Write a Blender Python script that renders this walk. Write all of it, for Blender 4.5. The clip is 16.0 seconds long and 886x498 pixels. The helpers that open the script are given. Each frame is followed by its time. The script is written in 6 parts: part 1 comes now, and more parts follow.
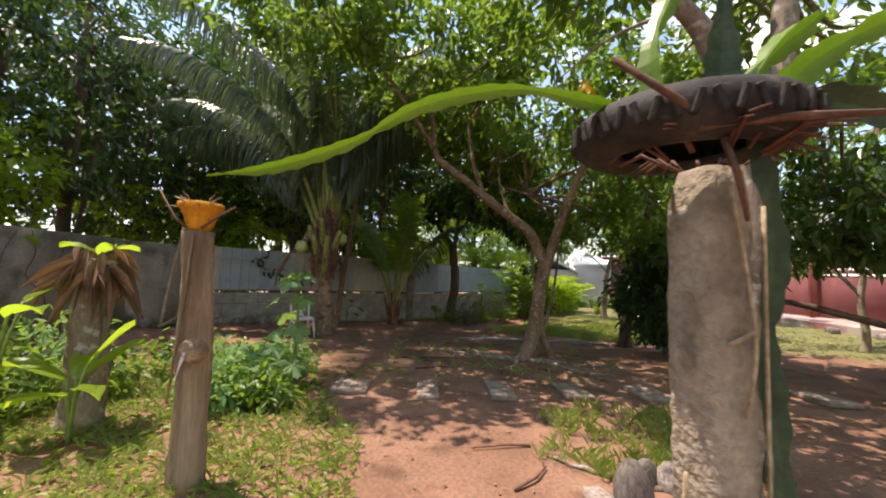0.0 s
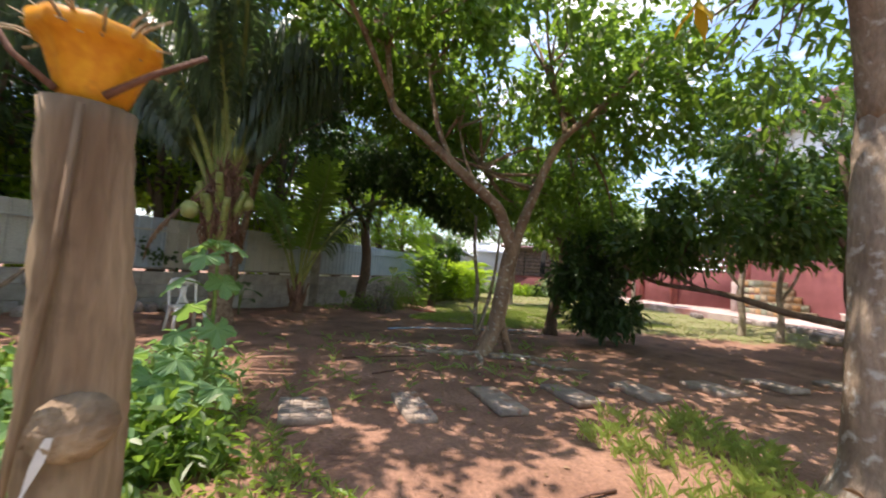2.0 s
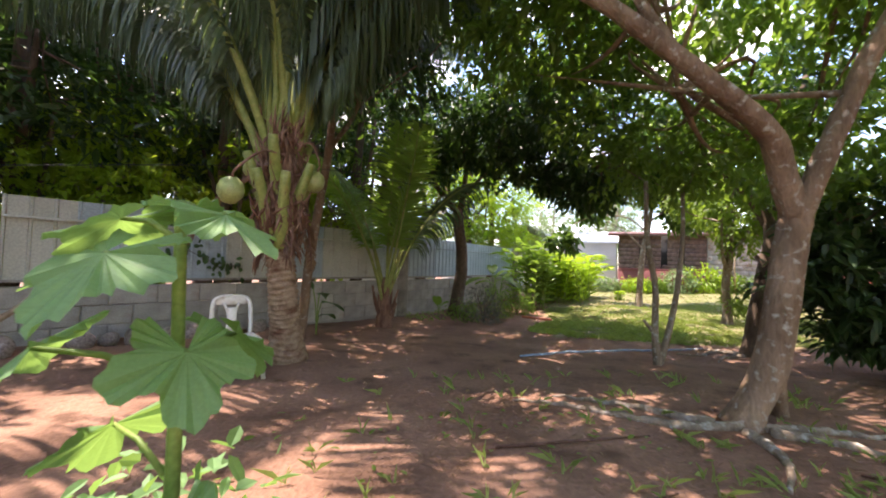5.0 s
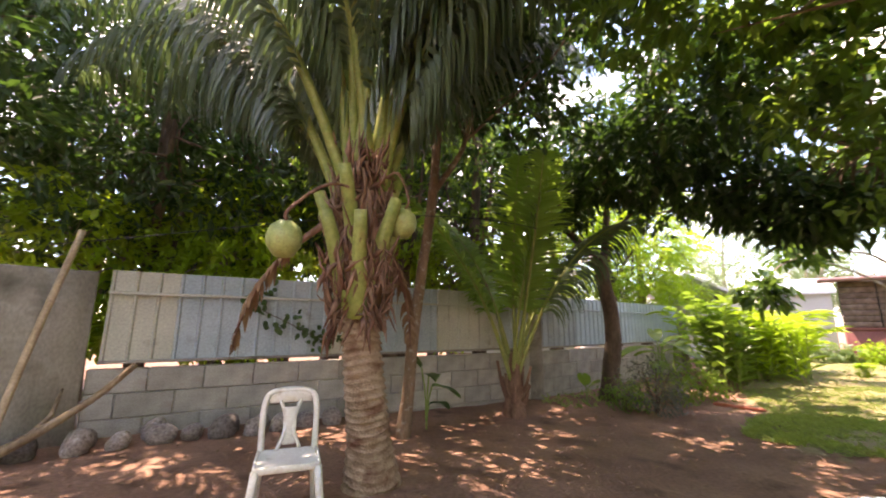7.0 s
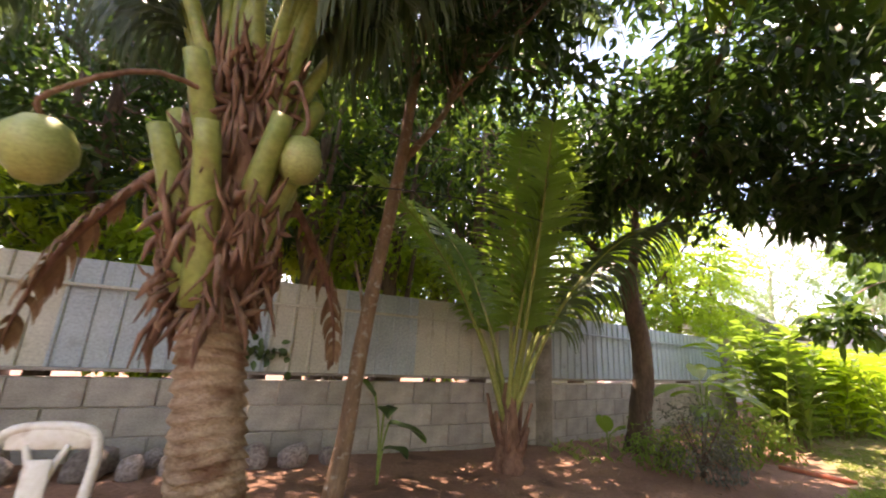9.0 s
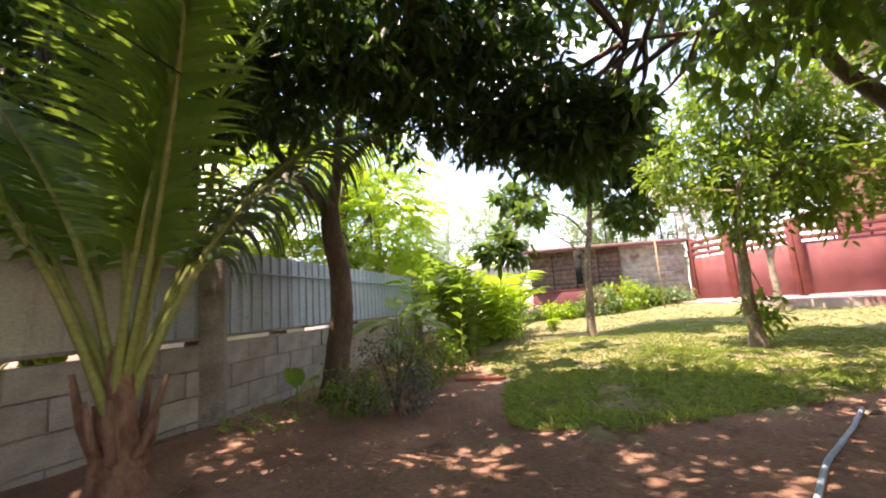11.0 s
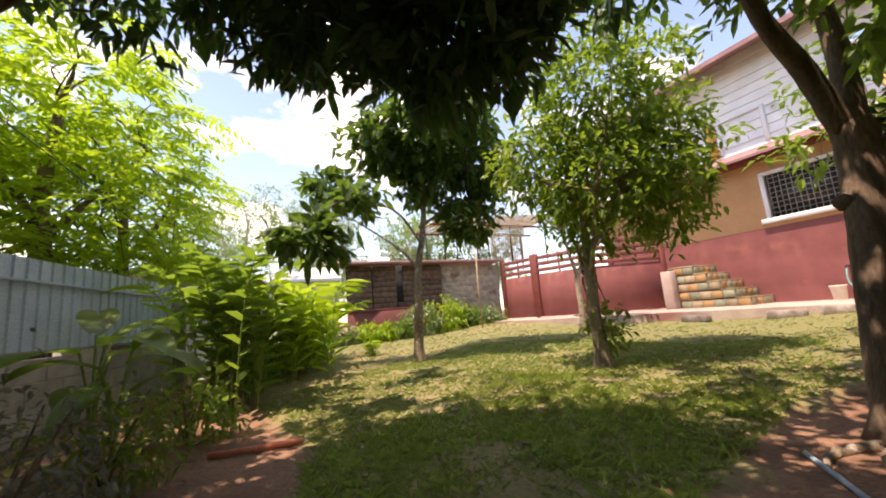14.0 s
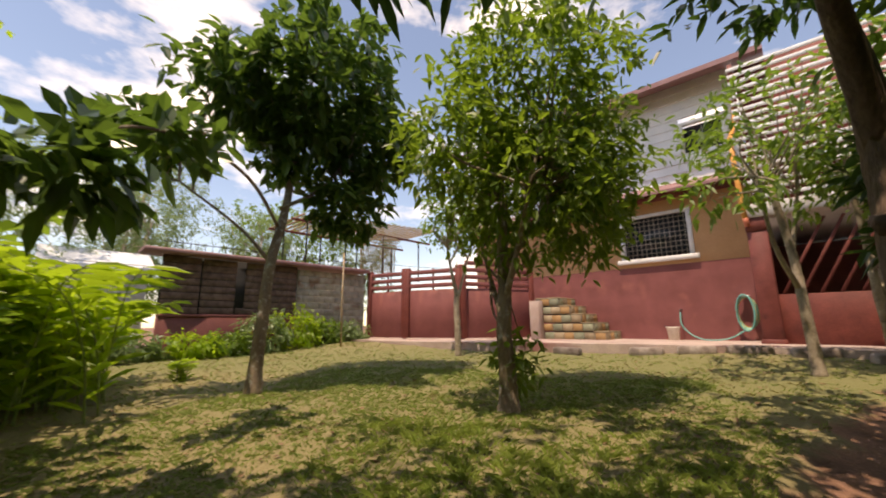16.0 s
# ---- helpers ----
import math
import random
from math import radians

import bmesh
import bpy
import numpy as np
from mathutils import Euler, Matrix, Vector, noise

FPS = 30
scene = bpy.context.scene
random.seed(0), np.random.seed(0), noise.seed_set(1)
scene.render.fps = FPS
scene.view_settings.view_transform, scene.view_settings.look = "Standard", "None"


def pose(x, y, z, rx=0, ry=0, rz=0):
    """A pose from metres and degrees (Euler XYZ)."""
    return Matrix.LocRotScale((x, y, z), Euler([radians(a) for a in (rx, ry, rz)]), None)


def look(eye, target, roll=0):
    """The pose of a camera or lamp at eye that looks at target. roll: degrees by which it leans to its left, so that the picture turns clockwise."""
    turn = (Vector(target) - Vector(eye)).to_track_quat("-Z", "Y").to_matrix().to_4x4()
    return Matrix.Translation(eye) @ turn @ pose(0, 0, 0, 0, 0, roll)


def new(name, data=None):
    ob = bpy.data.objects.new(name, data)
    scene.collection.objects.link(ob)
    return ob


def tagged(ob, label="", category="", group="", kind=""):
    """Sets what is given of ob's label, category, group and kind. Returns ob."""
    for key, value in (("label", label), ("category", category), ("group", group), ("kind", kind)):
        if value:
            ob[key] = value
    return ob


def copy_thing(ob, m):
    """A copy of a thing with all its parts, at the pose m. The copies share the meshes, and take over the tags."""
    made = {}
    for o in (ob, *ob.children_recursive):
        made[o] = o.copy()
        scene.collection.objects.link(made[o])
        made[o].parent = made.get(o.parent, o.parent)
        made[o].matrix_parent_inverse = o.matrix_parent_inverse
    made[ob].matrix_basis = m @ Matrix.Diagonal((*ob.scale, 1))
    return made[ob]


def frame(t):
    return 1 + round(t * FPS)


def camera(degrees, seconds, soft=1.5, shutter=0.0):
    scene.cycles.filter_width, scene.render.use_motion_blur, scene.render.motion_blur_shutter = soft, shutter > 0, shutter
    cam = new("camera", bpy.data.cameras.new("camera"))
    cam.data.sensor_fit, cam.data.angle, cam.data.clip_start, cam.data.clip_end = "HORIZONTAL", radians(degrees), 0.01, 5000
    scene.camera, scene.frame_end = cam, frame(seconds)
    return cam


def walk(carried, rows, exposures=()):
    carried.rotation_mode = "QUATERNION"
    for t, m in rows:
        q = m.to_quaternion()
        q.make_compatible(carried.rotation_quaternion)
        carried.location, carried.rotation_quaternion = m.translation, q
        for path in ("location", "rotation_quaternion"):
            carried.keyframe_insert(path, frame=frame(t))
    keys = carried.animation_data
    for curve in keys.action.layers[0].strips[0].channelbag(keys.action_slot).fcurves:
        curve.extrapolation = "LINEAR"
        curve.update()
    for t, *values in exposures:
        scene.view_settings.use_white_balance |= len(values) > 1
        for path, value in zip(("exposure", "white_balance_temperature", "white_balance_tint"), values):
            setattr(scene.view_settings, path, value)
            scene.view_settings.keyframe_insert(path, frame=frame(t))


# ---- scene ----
cam = camera(96.8, 16.0, soft=1.9, shutter=0.25)
PATH = [
    (0, (0.136, -0.017, 1.413), (0.106, 1.977, 1.562), 2.6),
    (0.5, (-0.128, 0.303, 1.388), (-0.029, 2.295, 1.531), 4.6),
    (1, (-0.436, 0.652, 1.388), (-0.223, 2.631, 1.584), 4.6),
    (1.5, (-0.756, 0.996, 1.328), (-0.496, 2.968, 1.539), 3.8),
    (2, (-0.945, 1.383, 1.31), (-0.377, 3.298, 1.415), 4.4),
    (2.5, (-0.998, 1.84, 1.355), (-0.151, 3.652, 1.373), 2.1),
    (3, (-0.898, 2.327, 1.348), (-0.012, 4.118, 1.428), 2.6),
    (3.5, (-0.979, 2.761, 1.316), (-0.22, 4.607, 1.444), 2.5),
    (4, (-1.136, 3.228, 1.329), (-0.676, 5.173, 1.402), 1.5),
    (4.2, (-1.179, 3.432, 1.307), (-0.847, 5.403, 1.359), 1.7),
    (6.3, (-1.366, 5.351, 1.272), (-1.279, 7.328, 1.556), 2.0),
    (6.5, (-1.363, 5.519, 1.284), (-1.437, 7.489, 1.618), 1.7),
    (7, (-1.296, 5.9, 1.342), (-1.72, 7.819, 1.718), 0.4),
    (7.5, (-1.097, 6.226, 1.349), (-1.815, 8.057, 1.713), 2.9),
    (8, (-1.056, 6.591, 1.32), (-1.843, 8.39, 1.698), 1.8),
    (8.5, (-1.081, 7.037, 1.309), (-1.739, 8.87, 1.762), 1.8),
    (9, (-1.033, 7.449, 1.251), (-1.572, 9.31, 1.748), 3.3),
    (9.5, (-0.926, 7.847, 1.245), (-1.116, 9.779, 1.726), 2.2),
    (10, (-0.99, 8.308, 1.214), (-0.712, 10.248, 1.615), -1.1),
    (10.2, (-0.912, 8.427, 1.176), (-0.504, 10.351, 1.536), -2.7),
    (12.3, (-0.255, 10.073, 0.938), (1.004, 11.608, 1.185), -1.1),
    (12.5, (-0.198, 10.164, 0.941), (1.121, 11.649, 1.175), -1.3),
    (13, (0.05, 10.435, 0.919), (1.498, 11.794, 1.163), -2.2),
    (13.5, (0.308, 10.69, 0.92), (1.819, 11.973, 1.185), -3.7),
    (14, (0.683, 10.98, 0.93), (2.216, 12.223, 1.258), -4.5),
    (14.5, (0.972, 11.271, 0.943), (2.564, 12.405, 1.367), -4.2),
    (15, (1.278, 11.574, 0.936), (2.954, 12.593, 1.325), -3.5),
    (15.5, (1.657, 11.88, 0.965), (3.403, 12.776, 1.35), -1.8),
    (16, (1.946, 12.192, 0.971), (3.806, 12.82, 1.353), -0.4),
]
walk(cam, [(t, look(eye, target, roll)) for t, eye, target, roll in PATH],
     [(0, 1.45, 7600, 21), (1.5, 1.65, 7100, 19), (4.2, 2.2, 6900, 24), (6.3, 2.7, 7900, 29), (8.5, 2.95, 8300, 34), (10.2, 2.8, 7800, 32), (12.5, 2.1, 8100, 26), (14, 1.6, 8500, 25), (16, 0.85, 9000, 22)])

# ---- light ----
world = bpy.data.worlds.new("sky")
scene.world = world
world.use_nodes = True
wn, wl = world.node_tree.nodes, world.node_tree.links
sky = wn.new("ShaderNodeTexSky")
sky.sky_type, sky.sun_disc = "NISHITA", False
SUN_TO = Vector((-0.32, 0.12, 0.94)).normalized()
sky.sun_elevation = math.asin(SUN_TO.z)
sky.sun_rotation = math.atan2(SUN_TO.x, SUN_TO.y)
sky.dust_density, sky.ozone_density = 0.2, 2.4
bg = wn["Background"]
bg.inputs["Strength"].default_value = 0.14
# broken white cumulus over the blue
co = wn.new("ShaderNodeTexCoord")
cmap = wn.new("ShaderNodeMapping")
cmap.inputs["Scale"].default_value = (2.2, 2.2, 5.0)
cn = wn.new("ShaderNodeTexNoise")
cn.inputs["Scale"].default_value, cn.inputs["Detail"].default_value, cn.inputs["Roughness"].default_value = 1.6, 7.0, 0.55
cr = wn.new("ShaderNodeValToRGB")
cr.color_ramp.elements[0].position, cr.color_ramp.elements[1].position = 0.51, 0.69
cmix = wn.new("ShaderNodeMix")
cmix.data_type = "RGBA"
wl.new(co.outputs["Generated"], cmap.inputs["Vector"])
wl.new(cmap.outputs["Vector"], cn.inputs["Vector"])
wl.new(cn.outputs["Fac"], cr.inputs["Fac"])
wl.new(cr.outputs["Color"], cmix.inputs["Factor"])
wl.new(sky.outputs["Color"], cmix.inputs["A"])
cmix.inputs["B"].default_value = (7.0, 7.05, 7.1, 1)
wl.new(cmix.outputs["Result"], bg.inputs["Color"])
sun = new("sun", bpy.data.lights.new("sun", "SUN"))
sun.data.energy, sun.data.angle, sun.data.color = 2.7, radians(0.6), (1.0, 0.95, 0.86)
sun.matrix_world = look(SUN_TO * 60, (0, 0, 0))
scene.view_settings.exposure = 0.25

# ---- materials ----
def material(name, a, b, scale=8.0, rough=0.85, bump=0.3, fine=60.0, metal=0.0, stretch=(1, 1, 1), spec=0.3, island=0.0, ob_rand=0.0, stain=None, bump_dist=0.01):
    """Two-scale procedural surface: broad mottling between a and b, fine grain, relief, optional stains and per-piece variation."""
    m = bpy.data.materials.new(name)
    m.use_nodes = True
    n, l = m.node_tree.nodes, m.node_tree.links
    p = n["Principled BSDF"]
    p.inputs["Roughness"].default_value, p.inputs["Metallic"].default_value = rough, metal
    p.inputs["Specular IOR Level"].default_value = spec
    tc = n.new("ShaderNodeTexCoord")
    mp = n.new("ShaderNodeMapping")
    mp.inputs["Scale"].default_value = stretch
    l.new(tc.outputs["Object"], mp.inputs["Vector"])
    t1, t2 = n.new("ShaderNodeTexNoise"), n.new("ShaderNodeTexNoise")
    t1.inputs["Scale"].default_value, t1.inputs["Detail"].default_value = scale, 5.0
    t2.inputs["Scale"].default_value, t2.inputs["Detail"].default_value = fine, 4.0
    l.new(mp.outputs["Vector"], t1.inputs["Vector"])
    l.new(mp.outputs["Vector"], t2.inputs["Vector"])
    r = n.new("ShaderNodeValToRGB")
    r.color_ramp.elements[0].position, r.color_ramp.elements[1].position = 0.33, 0.68
    r.color_ramp.elements[0].color, r.color_ramp.elements[1].color = (*a, 1), (*b, 1)
    l.new(t1.outputs["Fac"], r.inputs["Fac"])
    grain = n.new("ShaderNodeMix")
    grain.data_type, grain.blend_type = "RGBA", "OVERLAY"
    grain.inputs["Factor"].default_value = 0.45
    l.new(r.outputs["Color"], grain.inputs["A"])
    l.new(t2.outputs["Fac"], grain.inputs["B"])
    out = grain.outputs["Result"]
    if stain:
        t3 = n.new("ShaderNodeTexNoise")
        t3.inputs["Scale"].default_value, t3.inputs["Detail"].default_value = stain[1], 8.0
        l.new(tc.outputs["Object"], t3.inputs["Vector"])
        sr = n.new("ShaderNodeValToRGB")
        sr.color_ramp.elements[0].position, sr.color_ramp.elements[1].position = stain[2], stain[2] + 0.14
        l.new(t3.outputs["Fac"], sr.inputs["Fac"])
        sm = n.new("ShaderNodeMix")
        sm.data_type = "RGBA"
        l.new(sr.outputs["Color"], sm.inputs["Factor"])
        l.new(out, sm.inputs["A"])
        sm.inputs["B"].default_value = (*stain[0], 1)
        out = sm.outputs["Result"]
    if island or ob_rand:
        src = n.new("ShaderNodeNewGeometry").outputs["Random Per Island"] if island else n.new("ShaderNodeObjectInfo").outputs["Random"]
        hs = n.new("ShaderNodeHueSaturation")
        mr = n.new("ShaderNodeMapRange")
        k = island or ob_rand
        mr.inputs["To Min"].default_value, mr.inputs["To Max"].default_value = 1 - k, 1 + k
        l.new(src, mr.inputs["Value"])
        l.new(mr.outputs["Result"], hs.inputs["Value"])
        l.new(out, hs.inputs["Color"])
        out = hs.outputs["Color"]
    l.new(out, p.inputs["Base Color"])
    if bump:
        bp = n.new("ShaderNodeBump")
        bp.inputs["Strength"].default_value, bp.inputs["Distance"].default_value = bump, bump_dist
        l.new(t2.outputs["Fac"], bp.inputs["Height"])
        l.new(bp.outputs["Normal"], p.inputs["Normal"])
    return m


def foliage(name, dark, light, through_col, rough=0.42, trans=0.4, hue=0.03):
    """Leaves: a glossy upper skin mixed with light that comes through the blade; each leaf differs."""
    m = bpy.data.materials.new(name)
    m.use_nodes = True
    n, l = m.node_tree.nodes, m.node_tree.links
    p, out = n["Principled BSDF"], n["Material Output"]
    g = n.new("ShaderNodeNewGeometry")
    r = n.new("ShaderNodeValToRGB")
    r.color_ramp.elements[0].color, r.color_ramp.elements[1].color = (*dark, 1), (*light, 1)
    l.new(g.outputs["Random Per Island"], r.inputs["Fac"])
    wv = n.new("ShaderNodeTexNoise")
    wv.inputs["Scale"].default_value = 30.0
    mx = n.new("ShaderNodeMix")
    mx.data_type, mx.blend_type = "RGBA", "OVERLAY"
    mx.inputs["Factor"].default_value = 0.35
    l.new(r.outputs["Color"], mx.inputs["A"])
    l.new(wv.outputs["Fac"], mx.inputs["B"])
    l.new(mx.outputs["Result"], p.inputs["Base Color"])
    p.inputs["Roughness"].default_value = rough
    p.inputs["Specular IOR Level"].default_value = 0.5
    t = n.new("ShaderNodeBsdfTranslucent")
    t.inputs["Color"].default_value = (*through_col, 1)
    s = n.new("ShaderNodeMixShader")
    s.inputs["Fac"].default_value = trans
    l.new(p.outputs["BSDF"], s.inputs[1])
    l.new(t.outputs["BSDF"], s.inputs[2])
    l.new(s.outputs["Shader"], out.inputs["Surface"])
    return m


BARK_GREY = material("bark_grey", (0.17, 0.125, 0.09), (0.34, 0.27, 0.2), 5, 0.9, 0.8, 45, stretch=(1, 1, 0.35), bump_dist=0.02, stain=((0.46, 0.44, 0.39), 13, 0.55))
BARK_TAN = material("bark_tan", (0.15, 0.095, 0.06), (0.33, 0.225, 0.15), 5, 0.9, 0.8, 45, stretch=(1, 1, 0.35), bump_dist=0.02, stain=((0.42, 0.39, 0.33), 15, 0.57))
BARK_BROWN = material("bark_brown", (0.10, 0.07, 0.05), (0.21, 0.145, 0.105), 5, 0.9, 0.8, 40, stretch=(1, 1, 0.3), bump_dist=0.02)
BARK_PALE = material("bark_pale", (0.25, 0.2, 0.15), (0.42, 0.36, 0.28), 6, 0.85, 0.5, 40, stain=((0.14, 0.11, 0.08), 7, 0.56))
LEAF_DARK = foliage("leaf_dark", (0.018, 0.045, 0.014), (0.05, 0.10, 0.028), (0.10, 0.22, 0.03), trans=0.26)
LEAF_MID = foliage("leaf_mid", (0.03, 0.075, 0.016), (0.13, 0.21, 0.04), (0.28, 0.46, 0.05), trans=0.42)
LEAF_GLOSS = foliage("leaf_gloss", (0.025, 0.065, 0.02), (0.08, 0.14, 0.045), (0.2, 0.36, 0.05), rough=0.26, trans=0.3)
LEAF_FROND = foliage("leaf_frond", (0.05, 0.12, 0.02), (0.15, 0.26, 0.05), (0.34, 0.55, 0.06), rough=0.3, trans=0.42)
LEAF_LIME = foliage("leaf_lime", (0.10, 0.19, 0.013), (0.23, 0.36, 0.03), (0.46, 0.66, 0.045), trans=0.52)
LEAF_ROUND = foliage("leaf_round", (0.035, 0.085, 0.016), (0.13, 0.21, 0.032), (0.3, 0.46, 0.045), trans=0.44)
LEAF_PALM = foliage("leaf_palm", (0.045, 0.075, 0.04), (0.13, 0.17, 0.095), (0.15, 0.23, 0.07), rough=0.28, trans=0.3)
# pale grey-green; the far trees' haze is put into this leaf colour
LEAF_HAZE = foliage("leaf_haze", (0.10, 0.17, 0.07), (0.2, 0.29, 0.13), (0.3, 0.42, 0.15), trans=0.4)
LEAF_DUSTY = foliage("leaf_dusty", (0.085, 0.095, 0.08), (0.2, 0.2, 0.17), (0.2, 0.22, 0.12), rough=0.6, trans=0.25)
LEAF_PAPAYA = foliage("leaf_papaya", (0.12, 0.24, 0.09), (0.2, 0.35, 0.15), (0.3, 0.5, 0.1), rough=0.6, trans=0.4)
GRASS = foliage("grass_blade", (0.14, 0.21, 0.055), (0.31, 0.39, 0.12), (0.4, 0.52, 0.12), rough=0.6, trans=0.4)
GRASS_BRIGHT = foliage("grass_bright", (0.2, 0.28, 0.06), (0.38, 0.46, 0.13), (0.5, 0.62, 0.14), rough=0.55, trans=0.42)
GRASS_DRY = foliage("grass_dry", (0.16, 0.15, 0.04), (0.34, 0.3, 0.1), (0.3, 0.28, 0.08), rough=0.7, trans=0.3)
STEM_GREEN = material("stem_green", (0.14, 0.22, 0.05), (0.25, 0.33, 0.09), 10, 0.5, 0.1)
PETIOLE = material("petiole", (0.20, 0.25, 0.06), (0.33, 0.34, 0.11), 6, 0.45, 0.2, 30, stain=((0.25, 0.13, 0.06), 5, 0.6))
FIBRE = material("palm_fibre", (0.13, 0.065, 0.045), (0.34, 0.2, 0.14), 12, 0.95, 0.9, 70, stretch=(1, 1, 0.3))
PALM_BARK = material("palm_bark", (0.24, 0.155, 0.1), (0.46, 0.34, 0.24), 9, 0.9, 0.8, 60, stain=((0.16, 0.075, 0.045), 5, 0.53), bump_dist=0.02)
COCONUT = material("coconut_husk", (0.26, 0.32, 0.10), (0.42, 0.46, 0.19), 6, 0.4, 0.05, stain=((0.3, 0.2, 0.09), 6, 0.62))
CONCRETE = material("concrete", (0.20, 0.18, 0.15), (0.36, 0.33, 0.28), 3, 0.92, 0.5, 45, stain=((0.10, 0.09, 0.07), 2.5, 0.58))
PLASTER = material("plaster", (0.2, 0.18, 0.14), (0.44, 0.4, 0.33), 1.6, 0.92, 0.5, 40, stretch=(1, 1, 0.5), stain=((0.11, 0.1, 0.07), 1.5, 0.55))
POST_CONCRETE = material("post_concrete", (0.19, 0.155, 0.115), (0.44, 0.38, 0.3), 5, 0.92, 0.9, 35, stain=((0.1, 0.08, 0.055), 6, 0.57), bump_dist=0.025)
BLOCK = material("block", (0.30, 0.28, 0.24), (0.44, 0.41, 0.35), 4, 0.95, 0.5, 60, ob_rand=0.14, stain=((0.22, 0.13, 0.085), 2.2, 0.56))
MORTAR = material("mortar", (0.3, 0.275, 0.24), (0.42, 0.385, 0.33), 8, 0.95, 0.5, 60)
SHEET_CREAM = material("sheet_cream", (0.42, 0.42, 0.34), (0.52, 0.51, 0.42), 2, 0.5, 0.05, 40, spec=0.4, stain=((0.28, 0.25, 0.19), 2.4, 0.62))
SHEET_BLUE = material("sheet_blue", (0.33, 0.40, 0.43), (0.42, 0.49, 0.51), 2, 0.5, 0.05, 40, spec=0.4, stain=((0.2, 0.2, 0.19), 2.4, 0.63))
SHEET_AQUA = material("sheet_aqua", (0.38, 0.49, 0.53), (0.48, 0.58, 0.61), 2, 0.45, 0.05, 40, spec=0.4, stain=((0.22, 0.24, 0.23), 2.2, 0.65))
PLASTIC_WHITE = material("plastic_white", (0.66, 0.62, 0.55), (0.78, 0.75, 0.69), 5, 0.45, 0.05, 50, stain=((0.42, 0.33, 0.26), 5, 0.6))
PAVER = material("paver", (0.22, 0.17, 0.135), (0.35, 0.29, 0.24), 6, 0.95, 0.6, 60, ob_rand=0.12, stain=((0.25, 0.12, 0.07), 5, 0.55))
ROCK = material("rock", (0.16, 0.125, 0.11), (0.36, 0.31, 0.28), 5, 0.9, 0.6, 30, ob_rand=0.4)
WOOD_GREY = material("wood_grey", (0.18, 0.12, 0.075), (0.38, 0.285, 0.19), 7, 0.9, 0.8, 50, stretch=(1, 1, 0.12), stain=((0.12, 0.08, 0.05), 4, 0.58), bump_dist=0.015)
WOOD_PALE = material("wood_pale", (0.36, 0.27, 0.17), (0.5, 0.39, 0.26), 7, 0.85, 0.4, 50)
RUBBER = material("rubber", (0.016, 0.015, 0.014), (0.05, 0.045, 0.04), 8, 0.75, 0.3, 60, stain=((0.2, 0.15, 0.11), 6, 0.6))
ORANGE_PLASTIC = material("orange_plastic", (0.62, 0.25, 0.015), (0.75, 0.36, 0.03), 6, 0.4, 0.05, 40, stain=((0.3, 0.1, 0.02), 9, 0.62))
STRAW = material("dry_straw", (0.30, 0.22, 0.13), (0.52, 0.42, 0.28), 20, 0.95, 0.3)
RED_PAINT = material("red_paint", (0.19, 0.062, 0.06), (0.26, 0.09, 0.087), 1.5, 0.65, 0.15, 50, stain=((0.33, 0.12, 0.1), 1.2, 0.58))
MAROON = material("maroon_wood", (0.13, 0.035, 0.03), (0.21, 0.055, 0.045), 3, 0.6, 0.3, 40)
COLUMN_RED = material("column_red", (0.15, 0.04, 0.036), (0.22, 0.062, 0.055), 3, 0.6, 0.2, 40, stain=((0.09, 0.03, 0.028), 2.5, 0.58))
ORANGE_WALL = material("orange_wall", (0.46, 0.25, 0.12), (0.54, 0.31, 0.16), 1.2, 0.75, 0.15, 50, stain=((0.5, 0.28, 0.13), 1.0, 0.62))
WHITE_PAINT = material("white_paint", (0.66, 0.66, 0.67), (0.8, 0.8, 0.81), 1.5, 0.6, 0.1, 40, stain=((0.5, 0.48, 0.46), 1.4, 0.62))
PINK_PAVE = material("pink_pavement", (0.36, 0.27, 0.24), (0.52, 0.42, 0.38), 1.3, 0.85, 0.25, 50, stain=((0.28, 0.13, 0.12), 0.8, 0.56))
ROOF_SKIRT = material("roof_skirt", (0.25, 0.13, 0.13), (0.35, 0.2, 0.2), 2, 0.5, 0.1)
ROOF_WHITE = material("roof_white", (0.62, 0.64, 0.68), (0.74, 0.76, 0.8), 1.5, 0.45, 0.1)
TRIM_BLUE = material("trim_blue", (0.05, 0.12, 0.38), (0.08, 0.18, 0.48), 2, 0.5, 0.05)
GRILLE = material("grille_paint", (0.26, 0.23, 0.19), (0.4, 0.37, 0.32), 12, 0.5, 0.1)
BOARD_BROWN = material("board_brown", (0.10, 0.065, 0.052), (0.2, 0.135, 0.11), 6, 0.85, 0.4, 40, ob_rand=0.15)
IRON = material("iron", (0.03, 0.03, 0.035), (0.07, 0.07, 0.075), 12, 0.55, 0.2, metal=0.6)
STEP_A = material("step_stone", (0.26, 0.2, 0.13), (0.38, 0.31, 0.21), 3, 0.85, 0.3, 40, ob_rand=0.2)
STEP_B = material("step_stone_orange", (0.32, 0.19, 0.09), (0.42, 0.27, 0.13), 3, 0.85, 0.3, 40, ob_rand=0.2)
STEP_C = material("step_stone_green", (0.20, 0.22, 0.15), (0.32, 0.33, 0.24), 3, 0.85, 0.3, 40, ob_rand=0.2)
HOSE_TEAL = material("hose_teal", (0.10, 0.38, 0.36), (0.18, 0.5, 0.46), 8, 0.35, 0.05)
HOSE_YELLOW = material("hose_yellow", (0.55, 0.45, 0.14), (0.66, 0.55, 0.2), 8, 0.4, 0.05)
